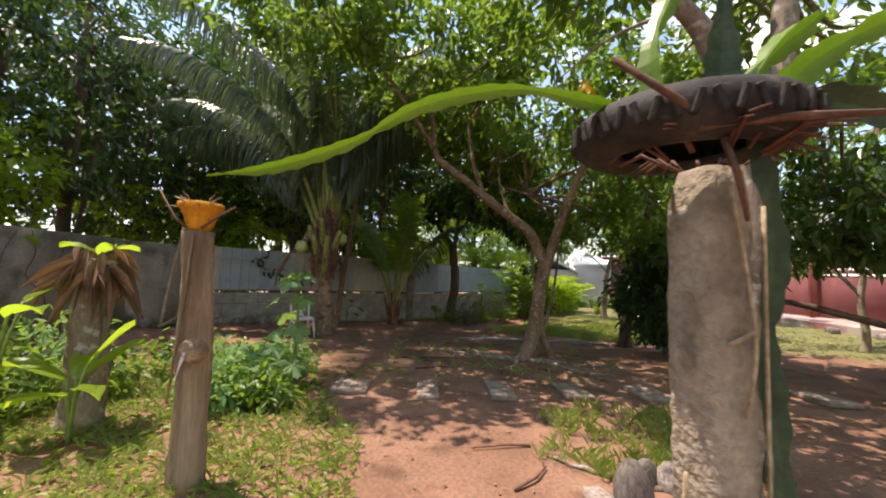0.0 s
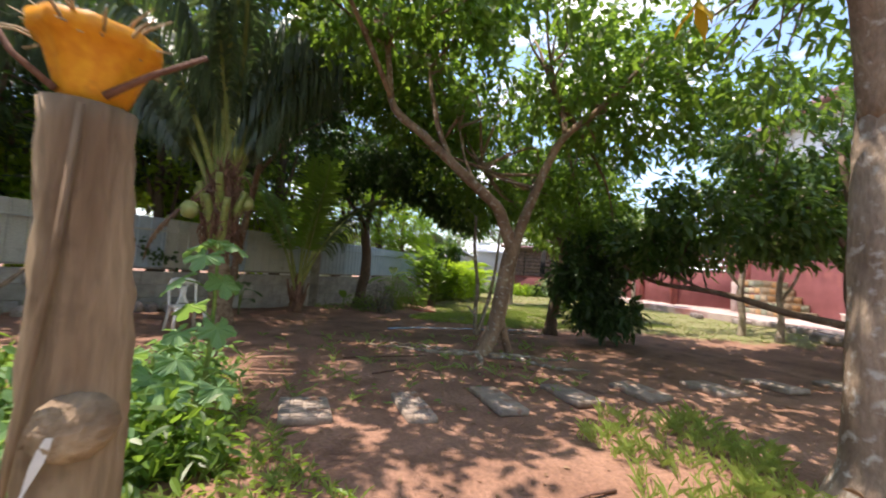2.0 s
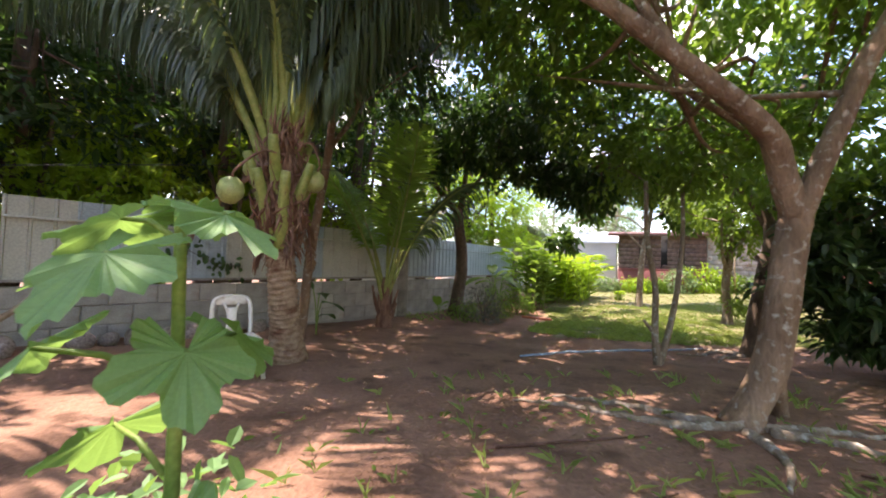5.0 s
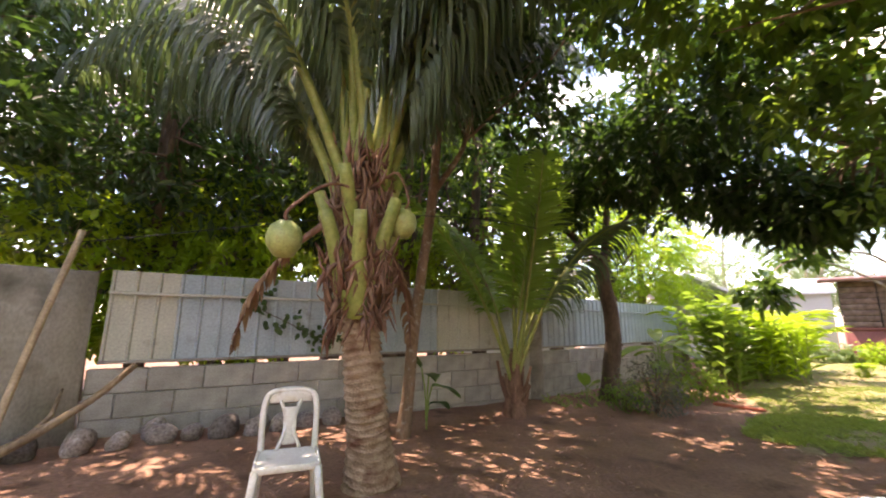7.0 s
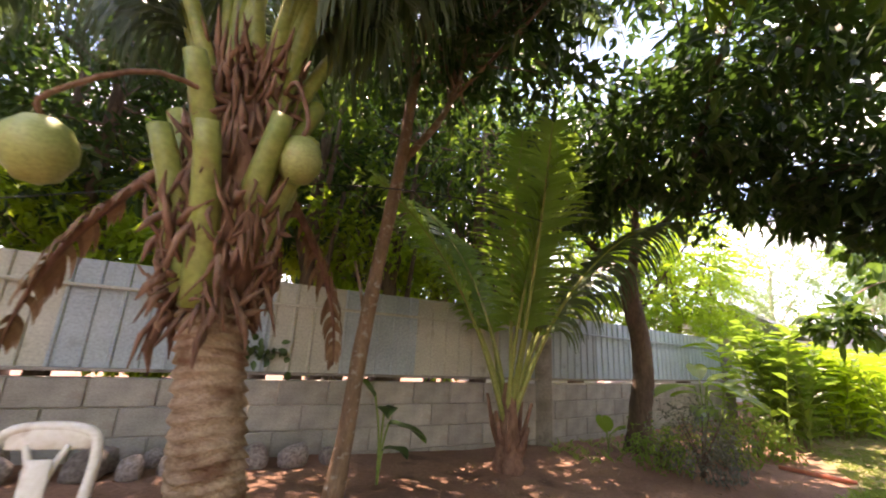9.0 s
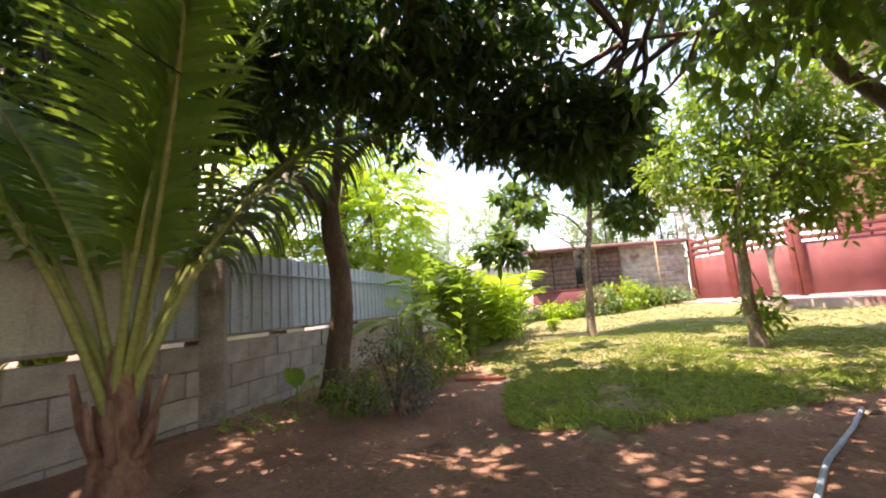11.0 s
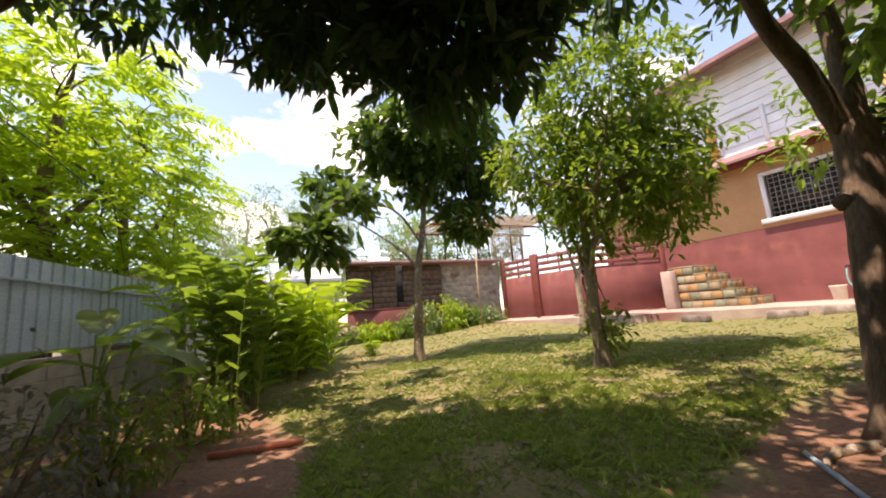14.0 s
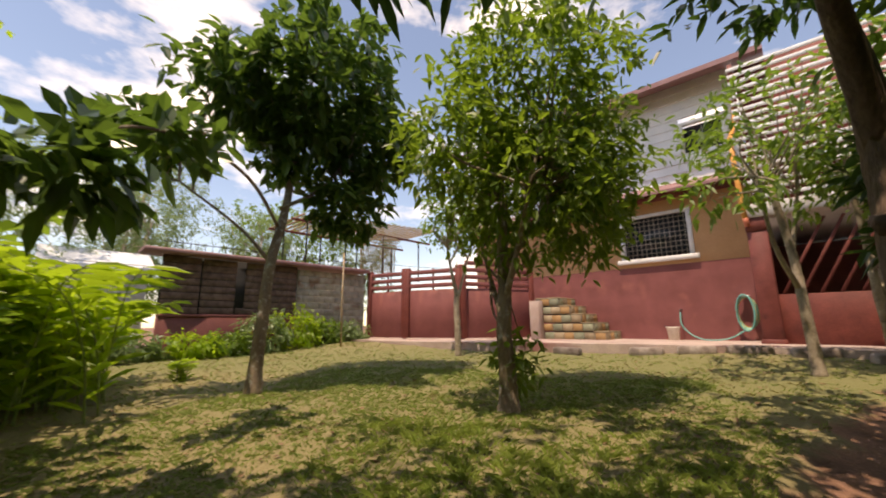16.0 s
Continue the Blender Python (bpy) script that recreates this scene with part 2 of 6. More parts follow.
PIPE_BLUE = material("pipe_blue", (0.22, 0.3, 0.4), (0.34, 0.44, 0.54), 8, 0.45, 0.05)
PIPE_RED = material("pipe_red", (0.5, 0.14, 0.08), (0.6, 0.2, 0.12), 8, 0.5, 0.05)
PIPE_ORANGE = material("pipe_orange", (0.66, 0.28, 0.06), (0.75, 0.36, 0.1), 3, 0.5, 0.05)
CACTUS = foliage("cactus_skin", (0.16, 0.28, 0.05), (0.24, 0.38, 0.08), (0.4, 0.6, 0.1), rough=0.4, trans=0.45)
CACTUS_OLD = material("cactus_dark", (0.03, 0.06, 0.035), (0.07, 0.12, 0.06), 7, 0.5, 0.15, 40)
TWIG = material("twig", (0.10, 0.05, 0.035), (0.2, 0.11, 0.08), 14, 0.9, 0.4)
# near-black colour that stands in for the shade inside openings
INSIDE_SHADE = material("inside_shade", (0.02, 0.02, 0.022), (0.04, 0.04, 0.04), 3, 0.9, 0.0)
DRY_LEAF = foliage("leaf_dry", (0.16, 0.09, 0.05), (0.34, 0.22, 0.13), (0.25, 0.14, 0.06), rough=0.8, trans=0.2)
YELLOW_LEAF = foliage("leaf_yellow", (0.6, 0.36, 0.02), (0.75, 0.5, 0.04), (0.7, 0.45, 0.03))
FAR_WALL = material("far_wall", (0.48, 0.46, 0.44), (0.6, 0.58, 0.55), 1.0, 0.8, 0.1)


def glass_material():
    m = bpy.data.materials.new("window_glass")
    m.use_nodes = True
    p = m.node_tree.nodes["Principled BSDF"]
    p.inputs["Base Color"].default_value = (0.03, 0.035, 0.04, 1)
    p.inputs["Roughness"].default_value = 0.06
    return m


GLASS = glass_material()


def soil_material():
    """Red soil with a lawn underlay where the mask says so."""
    m = material("red_soil", (0.19, 0.10, 0.066), (0.31, 0.175, 0.12), 1.1, 0.95, 0.9, 26, stain=((0.13, 0.07, 0.045), 2.3, 0.56), bump_dist=0.03)
    n, l = m.node_tree.nodes, m.node_tree.links
    p = n["Principled BSDF"]
    old = p.inputs["Base Color"].links[0].from_socket
    at = n.new("ShaderNodeAttribute")
    at.attribute_name = "lawn"
    t = n.new("ShaderNodeTexNoise")
    t.inputs["Scale"].default_value, t.inputs["Detail"].default_value = 1.6, 6.0
    r = n.new("ShaderNodeValToRGB")
    r.color_ramp.elements[0].position, r.color_ramp.elements[1].position = 0.35, 0.7
    r.color_ramp.elements[0].color, r.color_ramp.elements[1].color = (0.16, 0.17, 0.068, 1), (0.28, 0.21, 0.12, 1)
    l.new(t.outputs["Fac"], r.inputs["Fac"])
    mx = n.new("ShaderNodeMix")
    mx.data_type = "RGBA"
    l.new(at.outputs["Fac"], mx.inputs["Factor"])
    l.new(old, mx.inputs["A"])
    l.new(r.outputs["Color"], mx.inputs["B"])
    l.new(mx.outputs["Result"], p.inputs["Base Color"])
    return m


SOIL = soil_material()


# ---- mesh helpers ----
class Mesh:
    """Collects vertices and faces; box, tube, lathe and leaf pieces add to it."""

    def __init__(self):
        self.v, self.f, self.n = [], [], 0

    def add(self, verts, faces):
        verts = np.asarray(verts, float).reshape(-1, 3)
        self.v.append(verts)
        self.f.extend([tuple(int(i) + self.n for i in f) for f in faces])
        self.n += len(verts)
        return self

    def box(self, x0, x1, y0, y1, z0, z1, bevel=0.0, m=None):
        b = min(bevel, 0.45 * min(x1 - x0, y1 - y0, z1 - z0))
        if b <= 0:
            v = [(x, y, z) for z in (z0, z1) for y in (y0, y1) for x in (x0, x1)]
            f = [(0, 2, 3, 1), (4, 5, 7, 6), (0, 1, 5, 4), (2, 6, 7, 3), (0, 4, 6, 2), (1, 3, 7, 5)]
        else:
            bm = bmesh.new()
            bmesh.ops.create_cube(bm, size=1.0)
            for w in bm.verts:
                w.co = Vector(((x0 + x1) / 2 + w.co.x * (x1 - x0), (y0 + y1) / 2 + w.co.y * (y1 - y0), (z0 + z1) / 2 + w.co.z * (z1 - z0)))
            bmesh.ops.bevel(bm, geom=bm.edges[:], offset=b, segments=1, affect="EDGES")
            bm.verts.index_update()
            v, f = [w.co[:] for w in bm.verts], [[w.index for w in q.verts] for q in bm.faces]
            bm.free()
        if m is not None:
            v = [(m @ Vector(p))[:] for p in v]
        return self.add(v, f)

    def tube(self, pts, radii, sides=8, lump=0.0, caps=True, seed=0):
        pts = [Vector(p) for p in pts]
        radii = [radii] * len(pts) if isinstance(radii, (int, float)) else list(radii)
        rng = np.random.default_rng(seed)
        v, f = [], []
        side = None
        for i, p in enumerate(pts):
            d = (pts[min(i + 1, len(pts) - 1)] - pts[max(i - 1, 0)]).normalized()
            if side is None:
                side = d.orthogonal().normalized()
            side = (side - d * side.dot(d)).normalized()
            up = d.cross(side)
            for k in range(sides):
                a = 2 * math.pi * k / sides
                r = radii[i] * (1 + lump * rng.uniform(-1, 1))
                v.append((p + (side * math.cos(a) + up * math.sin(a)) * r)[:])
        for i in range(len(pts) - 1):
            for k in range(sides):
                a, b = i * sides + k, i * sides + (k + 1) % sides
                f.append((a, b, b + sides, a + sides))
        if caps:
            f.append(tuple(range(sides - 1, -1, -1)))
            f.append(tuple(len(v) - sides + k for k in range(sides)))
        return self.add(v, f)

    def lathe(self, profile, sides=24, centre=(0, 0, 0)):
        v = [(centre[0] + r * math.cos(2 * math.pi * k / sides), centre[1] + r * math.sin(2 * math.pi * k / sides), centre[2] + z) for r, z in profile for k in range(sides)]
        f = [(i * sides + k, i * sides + (k + 1) % sides, (i + 1) * sides + (k + 1) % sides, (i + 1) * sides + k) for i in range(len(profile) - 1) for k in range(sides)]
        return self.add(v, f)

    def leaves(self, base, axis, normal, length, width, fold=0.25, droop=0.2):
        """Pointed, folded leaf blades: arrays of base points, directions, normals, lengths and widths."""
        base, axis, normal = (np.asarray(q, float) for q in (base, axis, normal))
        axis = axis / np.linalg.norm(axis, axis=1, keepdims=True)
        sidev = np.cross(axis, normal)
        sidev /= np.linalg.norm(sidev, axis=1, keepdims=True) + 1e-9
        nrm = np.cross(sidev, axis)
        L, W = np.asarray(length, float)[:, None], np.asarray(width, float)[:, None]
        def at(u, w):
            return base + axis * L * u + sidev * W * w + nrm * (abs(w) * W * fold) - np.array([0, 0, 1.0]) * L * droop * u * u
        q = np.stack([at(0, 0), at(0.25, 0.45), at(0.62, 0.46), at(1, 0), at(0.62, -0.46), at(0.25, -0.45)], 1)
        c = len(base)
        idx = np.arange(c)[:, None] * 6
        f = np.concatenate([idx + np.array([0, 1, 2, 3]), idx + np.array([0, 3, 4, 5])])
        return self.add(q.reshape(-1, 3), f.tolist())

    def data(self, name, mat, smooth=True):
        me = bpy.data.meshes.new(name)
        me.from_pydata(np.concatenate(self.v).tolist() if self.v else [], [], self.f)
        me.materials.append(mat)
        if smooth:
            me.shade_smooth()
        me.update()
        return me


def part(name, mesh, mat, parent=None, label="", kind="", smooth=True, m=None):
    """Links a Mesh (or ready mesh data) as one object under parent."""
    ob = new(name, mesh.data(name, mat, smooth) if isinstance(mesh, Mesh) else mesh)
    if parent is not None:
        ob.parent = parent
    if m is not None:
        ob.matrix_basis = m
    return tagged(ob, label=label, kind=kind)


def thing(name, m, label, category, group="", kind=""):
    ob = new(name)
    ob.empty_display_size = 0.1
    ob.matrix_basis = m
    return tagged(ob, label, category, group, kind)


def unit(a):
    return a / (np.linalg.norm(a, axis=-1, keepdims=True) + 1e-9)


def smooth_path(pts, steps=6):
    """Catmull-Rom through the points."""
    p = [np.array(q, float) for q in pts]
    p = [2 * p[0] - p[1]] + p + [2 * p[-1] - p[-2]]
    out = []
    for i in range(1, len(p) - 2):
        for k in range(steps):
            t = k / steps
            out.append(0.5 * (2 * p[i] + (p[i + 1] - p[i - 1]) * t + (2 * p[i - 1] - 5 * p[i] + 4 * p[i + 1] - p[i + 2]) * t * t + (3 * p[i] - p[i - 1] - 3 * p[i + 1] + p[i + 2]) * t ** 3))
    return out + [p[-2]]


def taper(r0, r1, count, flare=0.0):
    return [r0 + (r1 - r0) * i / (count - 1) + flare * r0 * max(0, 1 - 5 * i / (count - 1)) ** 2 for i in range(count)]


# ---- ground ----
LEVELS = [(0.5, 5, 0), (-2.4, 9.2, .02), (-1.6, 12.8, -.14), (.3, 15.2, -.18), (4.4, 11, -.17), (6.7, 13.1, -.02), (6.8, 16.8, -.01), (3.2, 15.3, -.25), (14.5, 18, .45), (15, 12.8, .42), (11.8, 8.5, .4), (-1.5, 2.5, 0), (4, 3, 0), (-6, 8, .03), (3.5, 20, -.1), (10, 24, .2), (9, 11, .1), (1.4, 7.2, .03), (6, 6, .05), (9.5, 15, .18)]
LAWN = [(3.3, 16.2), (2.9, 14.5), (1.9, 13.2), (1.4, 12.2), (2.1, 11.6), (2.7, 11.5), (4.1, 11.3), (5.5, 11.0), (7.0, 9.9), (8.3, 8.6), (9.5, 7.4), (12.5, 8), (14, 13), (15, 17), (17, 21), (12, 25.5), (7, 24), (4.8, 20.5)]


def ground_z(x, y):
    x, y = np.asarray(x, float), np.asarray(y, float)
    num = den = 0
    for a, b, c in LEVELS:
        w = 1 / ((x - a) ** 2 + (y - b) ** 2 + 0.6) ** 1.5
        num, den = num + w * c, den + w
    bump = 0.012 * np.sin(3.1 * x + 1.3 * y) * np.sin(2.3 * y - 0.7 * x) + 0.008 * np.sin(7.3 * x + 2) * np.sin(6.1 * y)
    return num / den + bump


def inside(x, y, poly):
    x, y = np.asarray(x, float), np.asarray(y, float)
    r = np.zeros(x.shape, bool)
    for (x0, y0), (x1, y1) in zip(poly, poly[1:] + poly[:1]):
        c = (y0 > y) != (y1 > y)
        r ^= c & (x < (x1 - x0) * (y - y0) / (y1 - y0 + 1e-12) + x0)
    return r


def on_ground(x, y, dz=0.0):
    return Vector((x, y, float(ground_z(x, y)) + dz))


def build_ground():
    far = [12, 20, 35, 70, 140, 300, 700, 1500]
    xs = np.array([-9 - f for f in far[::-1]] + list(np.arange(-9, 18.01, 0.13)) + [18 + f for f in far])
    ys = np.array([-4 - f for f in far[::-1]] + list(np.arange(-4, 27.01, 0.13)) + [27 + f for f in far])
    gx, gy = np.meshgrid(xs, ys)
    gz = ground_z(gx, gy)
    wob = 0.25 * np.sin(5.3 * gx + 2 * gy) * np.sin(4.1 * gy - gx) + 0.15 * np.sin(13 * gx) * np.sin(11 * gy + 2)
    mask = inside(gx + wob, gy + 0.6 * wob, LAWN).astype(float)
    gz = gz + 0.035 * mask
    me = bpy.data.meshes.new("ground")
    nx, ny = len(xs), len(ys)
    i = np.arange(nx * ny).reshape(ny, nx)
    faces = np.stack([i[:-1, :-1], i[:-1, 1:], i[1:, 1:], i[1:, :-1]], -1).reshape(-1, 4)
    me.from_pydata(np.stack([gx, gy, gz], -1).reshape(-1, 3).tolist(), [], faces.tolist())
    me.attributes.new("lawn", "FLOAT", "POINT").data.foreach_set("value", mask.ravel())
    me.materials.append(SOIL)
    me.shade_smooth()
    tagged(new("ground", me), "bare red soil yard turning to thin lawn", "ground", kind="structure")


build_ground()


def blades(name, xy, height, width, mat, label, category, count=3, lean=0.5, seed=1):
    """Tufts of narrow grass blades at the given plan points, one object of stuff."""
    rng = np.random.default_rng(seed)
    xy = np.repeat(np.asarray(xy), count, 0) + rng.normal(0, 0.012, (len(xy) * count, 2))
    n = len(xy)
    base = np.column_stack([xy, ground_z(xy[:, 0], xy[:, 1]) + 0.02])
    a = rng.uniform(0, 2 * np.pi, n)
    h = height * rng.uniform(0.45, 1.25, n)
    tilt = lean * rng.uniform(0.1, 1.3, n)
    d = np.column_stack([np.cos(a) * tilt, np.sin(a) * tilt, np.ones(n)])
    s = np.column_stack([-np.sin(a), np.cos(a), np.zeros(n)]) * (width * rng.uniform(0.6, 1.3, n))[:, None]
    mid = base + d * (h * 0.55)[:, None]
    tip = base + d * h[:, None] + np.column_stack([np.cos(a), np.sin(a), -0.4 * np.ones(n)]) * (h * tilt * 0.6)[:, None]
    v = np.stack([base - s, base + s, mid + s * 0.7, tip, mid - s * 0.7], 1).reshape(-1, 3)
    f = (np.arange(n)[:, None] * 5 + np.arange(5)).tolist()
    return tagged(part(name, Mesh().add(v, f), mat, smooth=False), label, category, kind="stuff")


def scatter(count, x0, x1, y0, y1, poly=None, seed=0, power=0.0):
    rng = np.random.default_rng(seed)
    p = np.column_stack([rng.uniform(x0, x1, count), rng.uniform(y0, y1, count)])
    if poly:
        p = p[inside(p[:, 0], p[:, 1], poly)]
    k = np.sin(2.1 * p[:, 0] + 1.7) * np.sin(1.9 * p[:, 1]) + np.sin(5.3 * p[:, 0] + p[:, 1]) * np.sin(4.7 * p[:, 1] - 2)
    return p[k + rng.uniform(-1, 1, len(p)) > -1.1 + power]


blades("lawn_grass", np.concatenate([scatter(22000, 1.3, 9.0, 10.5, 17.0, LAWN, 1), scatter(13000, 3, 16, 7, 25, LAWN, 2)]), 0.045, 0.006, GRASS, "short green lawn grass over red soil", "grass", 4, 0.9, 3)
blades("lawn_edge_grass", scatter(3000, 1.3, 6.0, 11.0, 14.2, LAWN, 8, 0.8), 0.085, 0.006, GRASS_BRIGHT, "longer clumpy grass along the lawn edge", "grass", 4, 0.8, 13)
blades("dry_lawn_grass", scatter(4500, 2, 15, 9, 25, LAWN, 5, 0.6), 0.05, 0.006, GRASS_DRY, "dry yellowish blades among the lawn", "grass", 3, 1.0, 4)


# ---- trees ----
def crown_leaves(mesh, blobs, length, width, seed, per=9, droop=0.2, fold=0.25, spread=0.16):
    """Leaves in clumps on many twig ends inside the given ellipsoids (centre, radii, twigs)."""
    rng = np.random.default_rng(seed)
    for c, r, count in blobs:
        d = unit(rng.normal(size=(count, 3)))
        rad = rng.uniform(0.25, 1.0, count) ** 0.5
        wob = 1 + 0.28 * np.sin(5 * d[:, 0] + 3 * d[:, 2] + seed) * np.sin(4 * d[:, 1] + 2 * d[:, 2])
        tip = np.array(c) + d * np.array(r) * (rad * wob)[:, None]
        tip = np.repeat(tip, per, 0)
        out = np.repeat(d, per, 0)
        n = len(tip)
        ax = unit(out * 0.6 + unit(rng.normal(size=(n, 3))) * 1.0 + np.array([0, 0, -0.25]))
        nm = unit(np.array([0, 0, 1.0]) + rng.normal(0, 0.45, (n, 3)))
        mesh.leaves(tip + rng.normal(0, spread * 0.5, (n, 3)), ax, nm, length * rng.uniform(0.6, 1.25, n), width * rng.uniform(0.7, 1.2, n), fold, droop)


def crown_sprays(mesh, blobs, length, width, seed, pairs=7):
    """Feathery sprays: leaflets in pairs along drooping twigs that point outwards."""
    rng = np.random.default_rng(seed)
    for c, r, count in blobs:
        d = unit(rng.normal(size=(count, 3)))
        b = np.array(c) + d * np.array(r) * (rng.uniform(0.2, 1.0, count) ** 0.5)[:, None]
        a = rng.uniform(0, 2 * math.pi, count)
        ax = unit(np.column_stack([np.cos(a), np.sin(a), rng.uniform(-0.5, 0.15, count)]) + d * [0.6, 0.6, 0])
        ln = rng.uniform(0.45, 0.85, count)
        side = unit(np.cross(ax, [0, 0, 1.0]))
        for k in range(pairs):
            u = (k + 0.6) / pairs
            p = b + ax * (ln * u)[:, None] - np.array([0, 0, 1.0]) * (ln * 0.3 * u * u)[:, None]
            s = math.sin(math.pi * (0.2 + 0.75 * u)) ** 0.7
            for sg in (-1, 1):
                dr = unit(side * sg + ax * (0.35 + 0.5 * u) + rng.normal(0, 0.12, (count, 3)))
                mesh.leaves(p, dr, np.array([0, 0, 1.0]) + rng.normal(0, 0.2, (count, 3)), length * s * rng.uniform(0.8, 1.1, count), np.full(count, width), 0.15, 0.3)


def tree(name, base, trunk, radii, limbs, blobs, leaf, bark, mat, label, seed, twigs=14, per=9, sides=10, flare=0.5, category="tree", group="", droop=0.2, z=None, sprays=False):
    """A tree at a plan point: trunk and limbs through points relative to its foot, twigs into the crown, and leaves."""
    foot = on_ground(*base, -0.03) if z is None else Vector((*base, z))
    t = thing(name, Matrix.Translation(foot), label, category, group)
    path = smooth_path(trunk, 5)
    part("trunk", Mesh().tube(path, taper(radii[0], radii[1], len(path), flare), sides, 0.05, seed=seed), bark, t)
    rng = np.random.default_rng(seed + 99)
    for pts, r0, r1 in limbs:
        q = smooth_path(pts, 5)
        part("branch", Mesh().tube(q, taper(r0, r1, len(q)), 7, 0.06, seed=seed + 3), bark, t)
    ends = [np.array(trunk[-1], float)] + [np.array(w, float) for p, _, _ in limbs for w in smooth_path(p, 5)[len(p) * 2:]]
    tw = Mesh()
    for c, r, count in blobs:
        for _ in range(max(2, int(twigs * count / sum(b[2] for b in blobs)))):
            e = np.array(c) + unit(rng.normal(size=3)) * np.array(r) * rng.uniform(0.5, 0.9)
            s = min(ends, key=lambda w: np.linalg.norm(w - e) * rng.uniform(0.75, 1.3))
            mid = (s + e) / 2 + rng.normal(0, 0.12, 3) * np.linalg.norm(e - s)
            q = smooth_path([s, mid, e], 4)
            tw.tube(q, taper(min(0.022 + 0.006 * np.linalg.norm(e - s), radii[1] * 0.4), 0.004, len(q)), 5, 0.05, caps=False)
    if tw.v:
        part("twig_mass", tw, bark, t, kind="stuff")
    if blobs:
        lv = Mesh()
        if sprays:
            crown_sprays(lv, blobs, leaf[0], leaf[1], seed)
        else:
            crown_leaves(lv, blobs, leaf[0], leaf[1], seed, per, droop)
        part("crown", lv, mat, t, kind="stuff", smooth=False)
    return t


# forked tree over the middle of the yard
tree("forked_tree", (1.52, 7.2), [(0, 0, 0), (0.1, -0.02, 0.22), (0.2, -0.08, 0.55), (0.24, -0.12, 0.95), (0.3, -0.13, 1.4), (0.37, -0.14, 1.8)], (0.135, 0.115),
     [([(0.37, -0.14, 1.7), (0.18, -0.2, 2.05), (0.0, -0.28, 2.32), (-0.3, -0.33, 2.52), (-0.8, -0.26, 2.92), (-1.22, -0.16, 3.28), (-1.68, -0.02, 3.68), (-1.78, 0.1, 4.3), (-1.9, 0.2, 5.2)], 0.105, 0.045),
      ([(-0.8, -0.26, 2.92), (-0.98, -0.05, 3.5), (-1.1, 0.2, 4.3), (-1.1, 0.5, 5.0)], 0.055, 0.02),
      ([(-0.3, -0.3, 2.5), (-0.45, 0.1, 3.1), (-0.5, 0.5, 3.9)], 0.035, 0.014),
      # this limb is added to reach the shading clump, last in the crown list
      ([(-1.72, 0.0, 3.8), (-2.3, -0.6, 4.5), (-2.9, -1.1, 5.1), (-3.5, -1.5, 5.4)], 0.045, 0.015),
      ([(0.37, -0.14, 1.72), (0.52, -0.28, 2.35), (0.75, -0.42, 3.1), (0.9, -0.62, 3.5), (1.4, -0.8, 4.0), (2.1, -1.1, 4.9)], 0.09, 0.035),
      ([(0.9, -0.62, 3.5), (0.92, -0.4, 4.1), (0.75, -0.1, 4.8)], 0.05, 0.02),
      ([(0.61, 0.22, -0.02), (0.5, 0.14, 0.22), (0.36, 0.02, 0.48), (0.24, -0.1, 0.72)], 0.07, 0.06),
      ([(0.62, -0.34, 2.7), (0.3, 0.5, 3.0), (0.2, 1.2, 3.4)], 0.03, 0.012)],
     # last clump is added high overhead to keep sun off the bare soil
     [((0.8, 0.45, 5.0), (3.0, 2.6, 1.1), 880), ((-1.7, -0.2, 5.4), (2.1, 2.0, 0.8), 540), ((2.2, -0.65, 4.3), (1.5, 1.5, 1.0), 240), ((1.5, 2.75, 3.7), (2.0, 1.2, 1.3), 330), ((3.1, 1.95, 3.1), (1.3, 1.2, 0.9), 190), ((-0.7, 2.35, 4.6), (1.4, 1.2, 0.7), 260), ((-3.6, -1.6, 5.5), (1.6, 1.4, 0.6), 260)],
     (0.16, 0.08), BARK_TAN, LEAF_MID, "leaning forked tree with pale patchy bark on bare soil", 11, twigs=80, flare=0.35)
# big tree beside the tyre post
tree("smooth_trunk_tree", (2.36, 2.95), [(-0.06, 0, 0), (0.0, 0, 0.55), (0.04, 0.02, 1.4), (0.08, 0.05, 2.1), (0.1, 0.05, 2.6)], (0.165, 0.125),
     [([(0.1, 0.05, 2.5), (-0.15, 0.0, 3.1), (-0.5, -0.05, 3.6), (-1.1, 0.1, 4.0)], 0.12, 0.05), ([(0.1, 0.05, 2.55), (0.3, 0.0, 3.2), (0.4, 0.1, 4.2), (0.6, 0.4, 5.2)], 0.12, 0.05),
      ([(-0.5, -0.05, 3.6), (-0.6, 0.4, 4.4), (-1.0, 0.9, 5.0)], 0.05, 0.02), ([(-0.5, -0.05, 3.6), (-0.95, 0.2, 3.5), (-1.32, 0.36, 3.22)], 0.02, 0.006)],
     [((0.2, 0.6, 5.6), (2.6, 2.0, 1.0), 280), ((1.6, 1.6, 4.2), (1.5, 1.5, 0.9), 130), ((-0.9, 1.3, 5.0), (1.2, 1.0, 0.6), 150)],
     (0.17, 0.065), BARK_GREY, LEAF_MID, "tall garden tree with ringed grey trunk", 12, twigs=50, flare=0.75, sides=16)
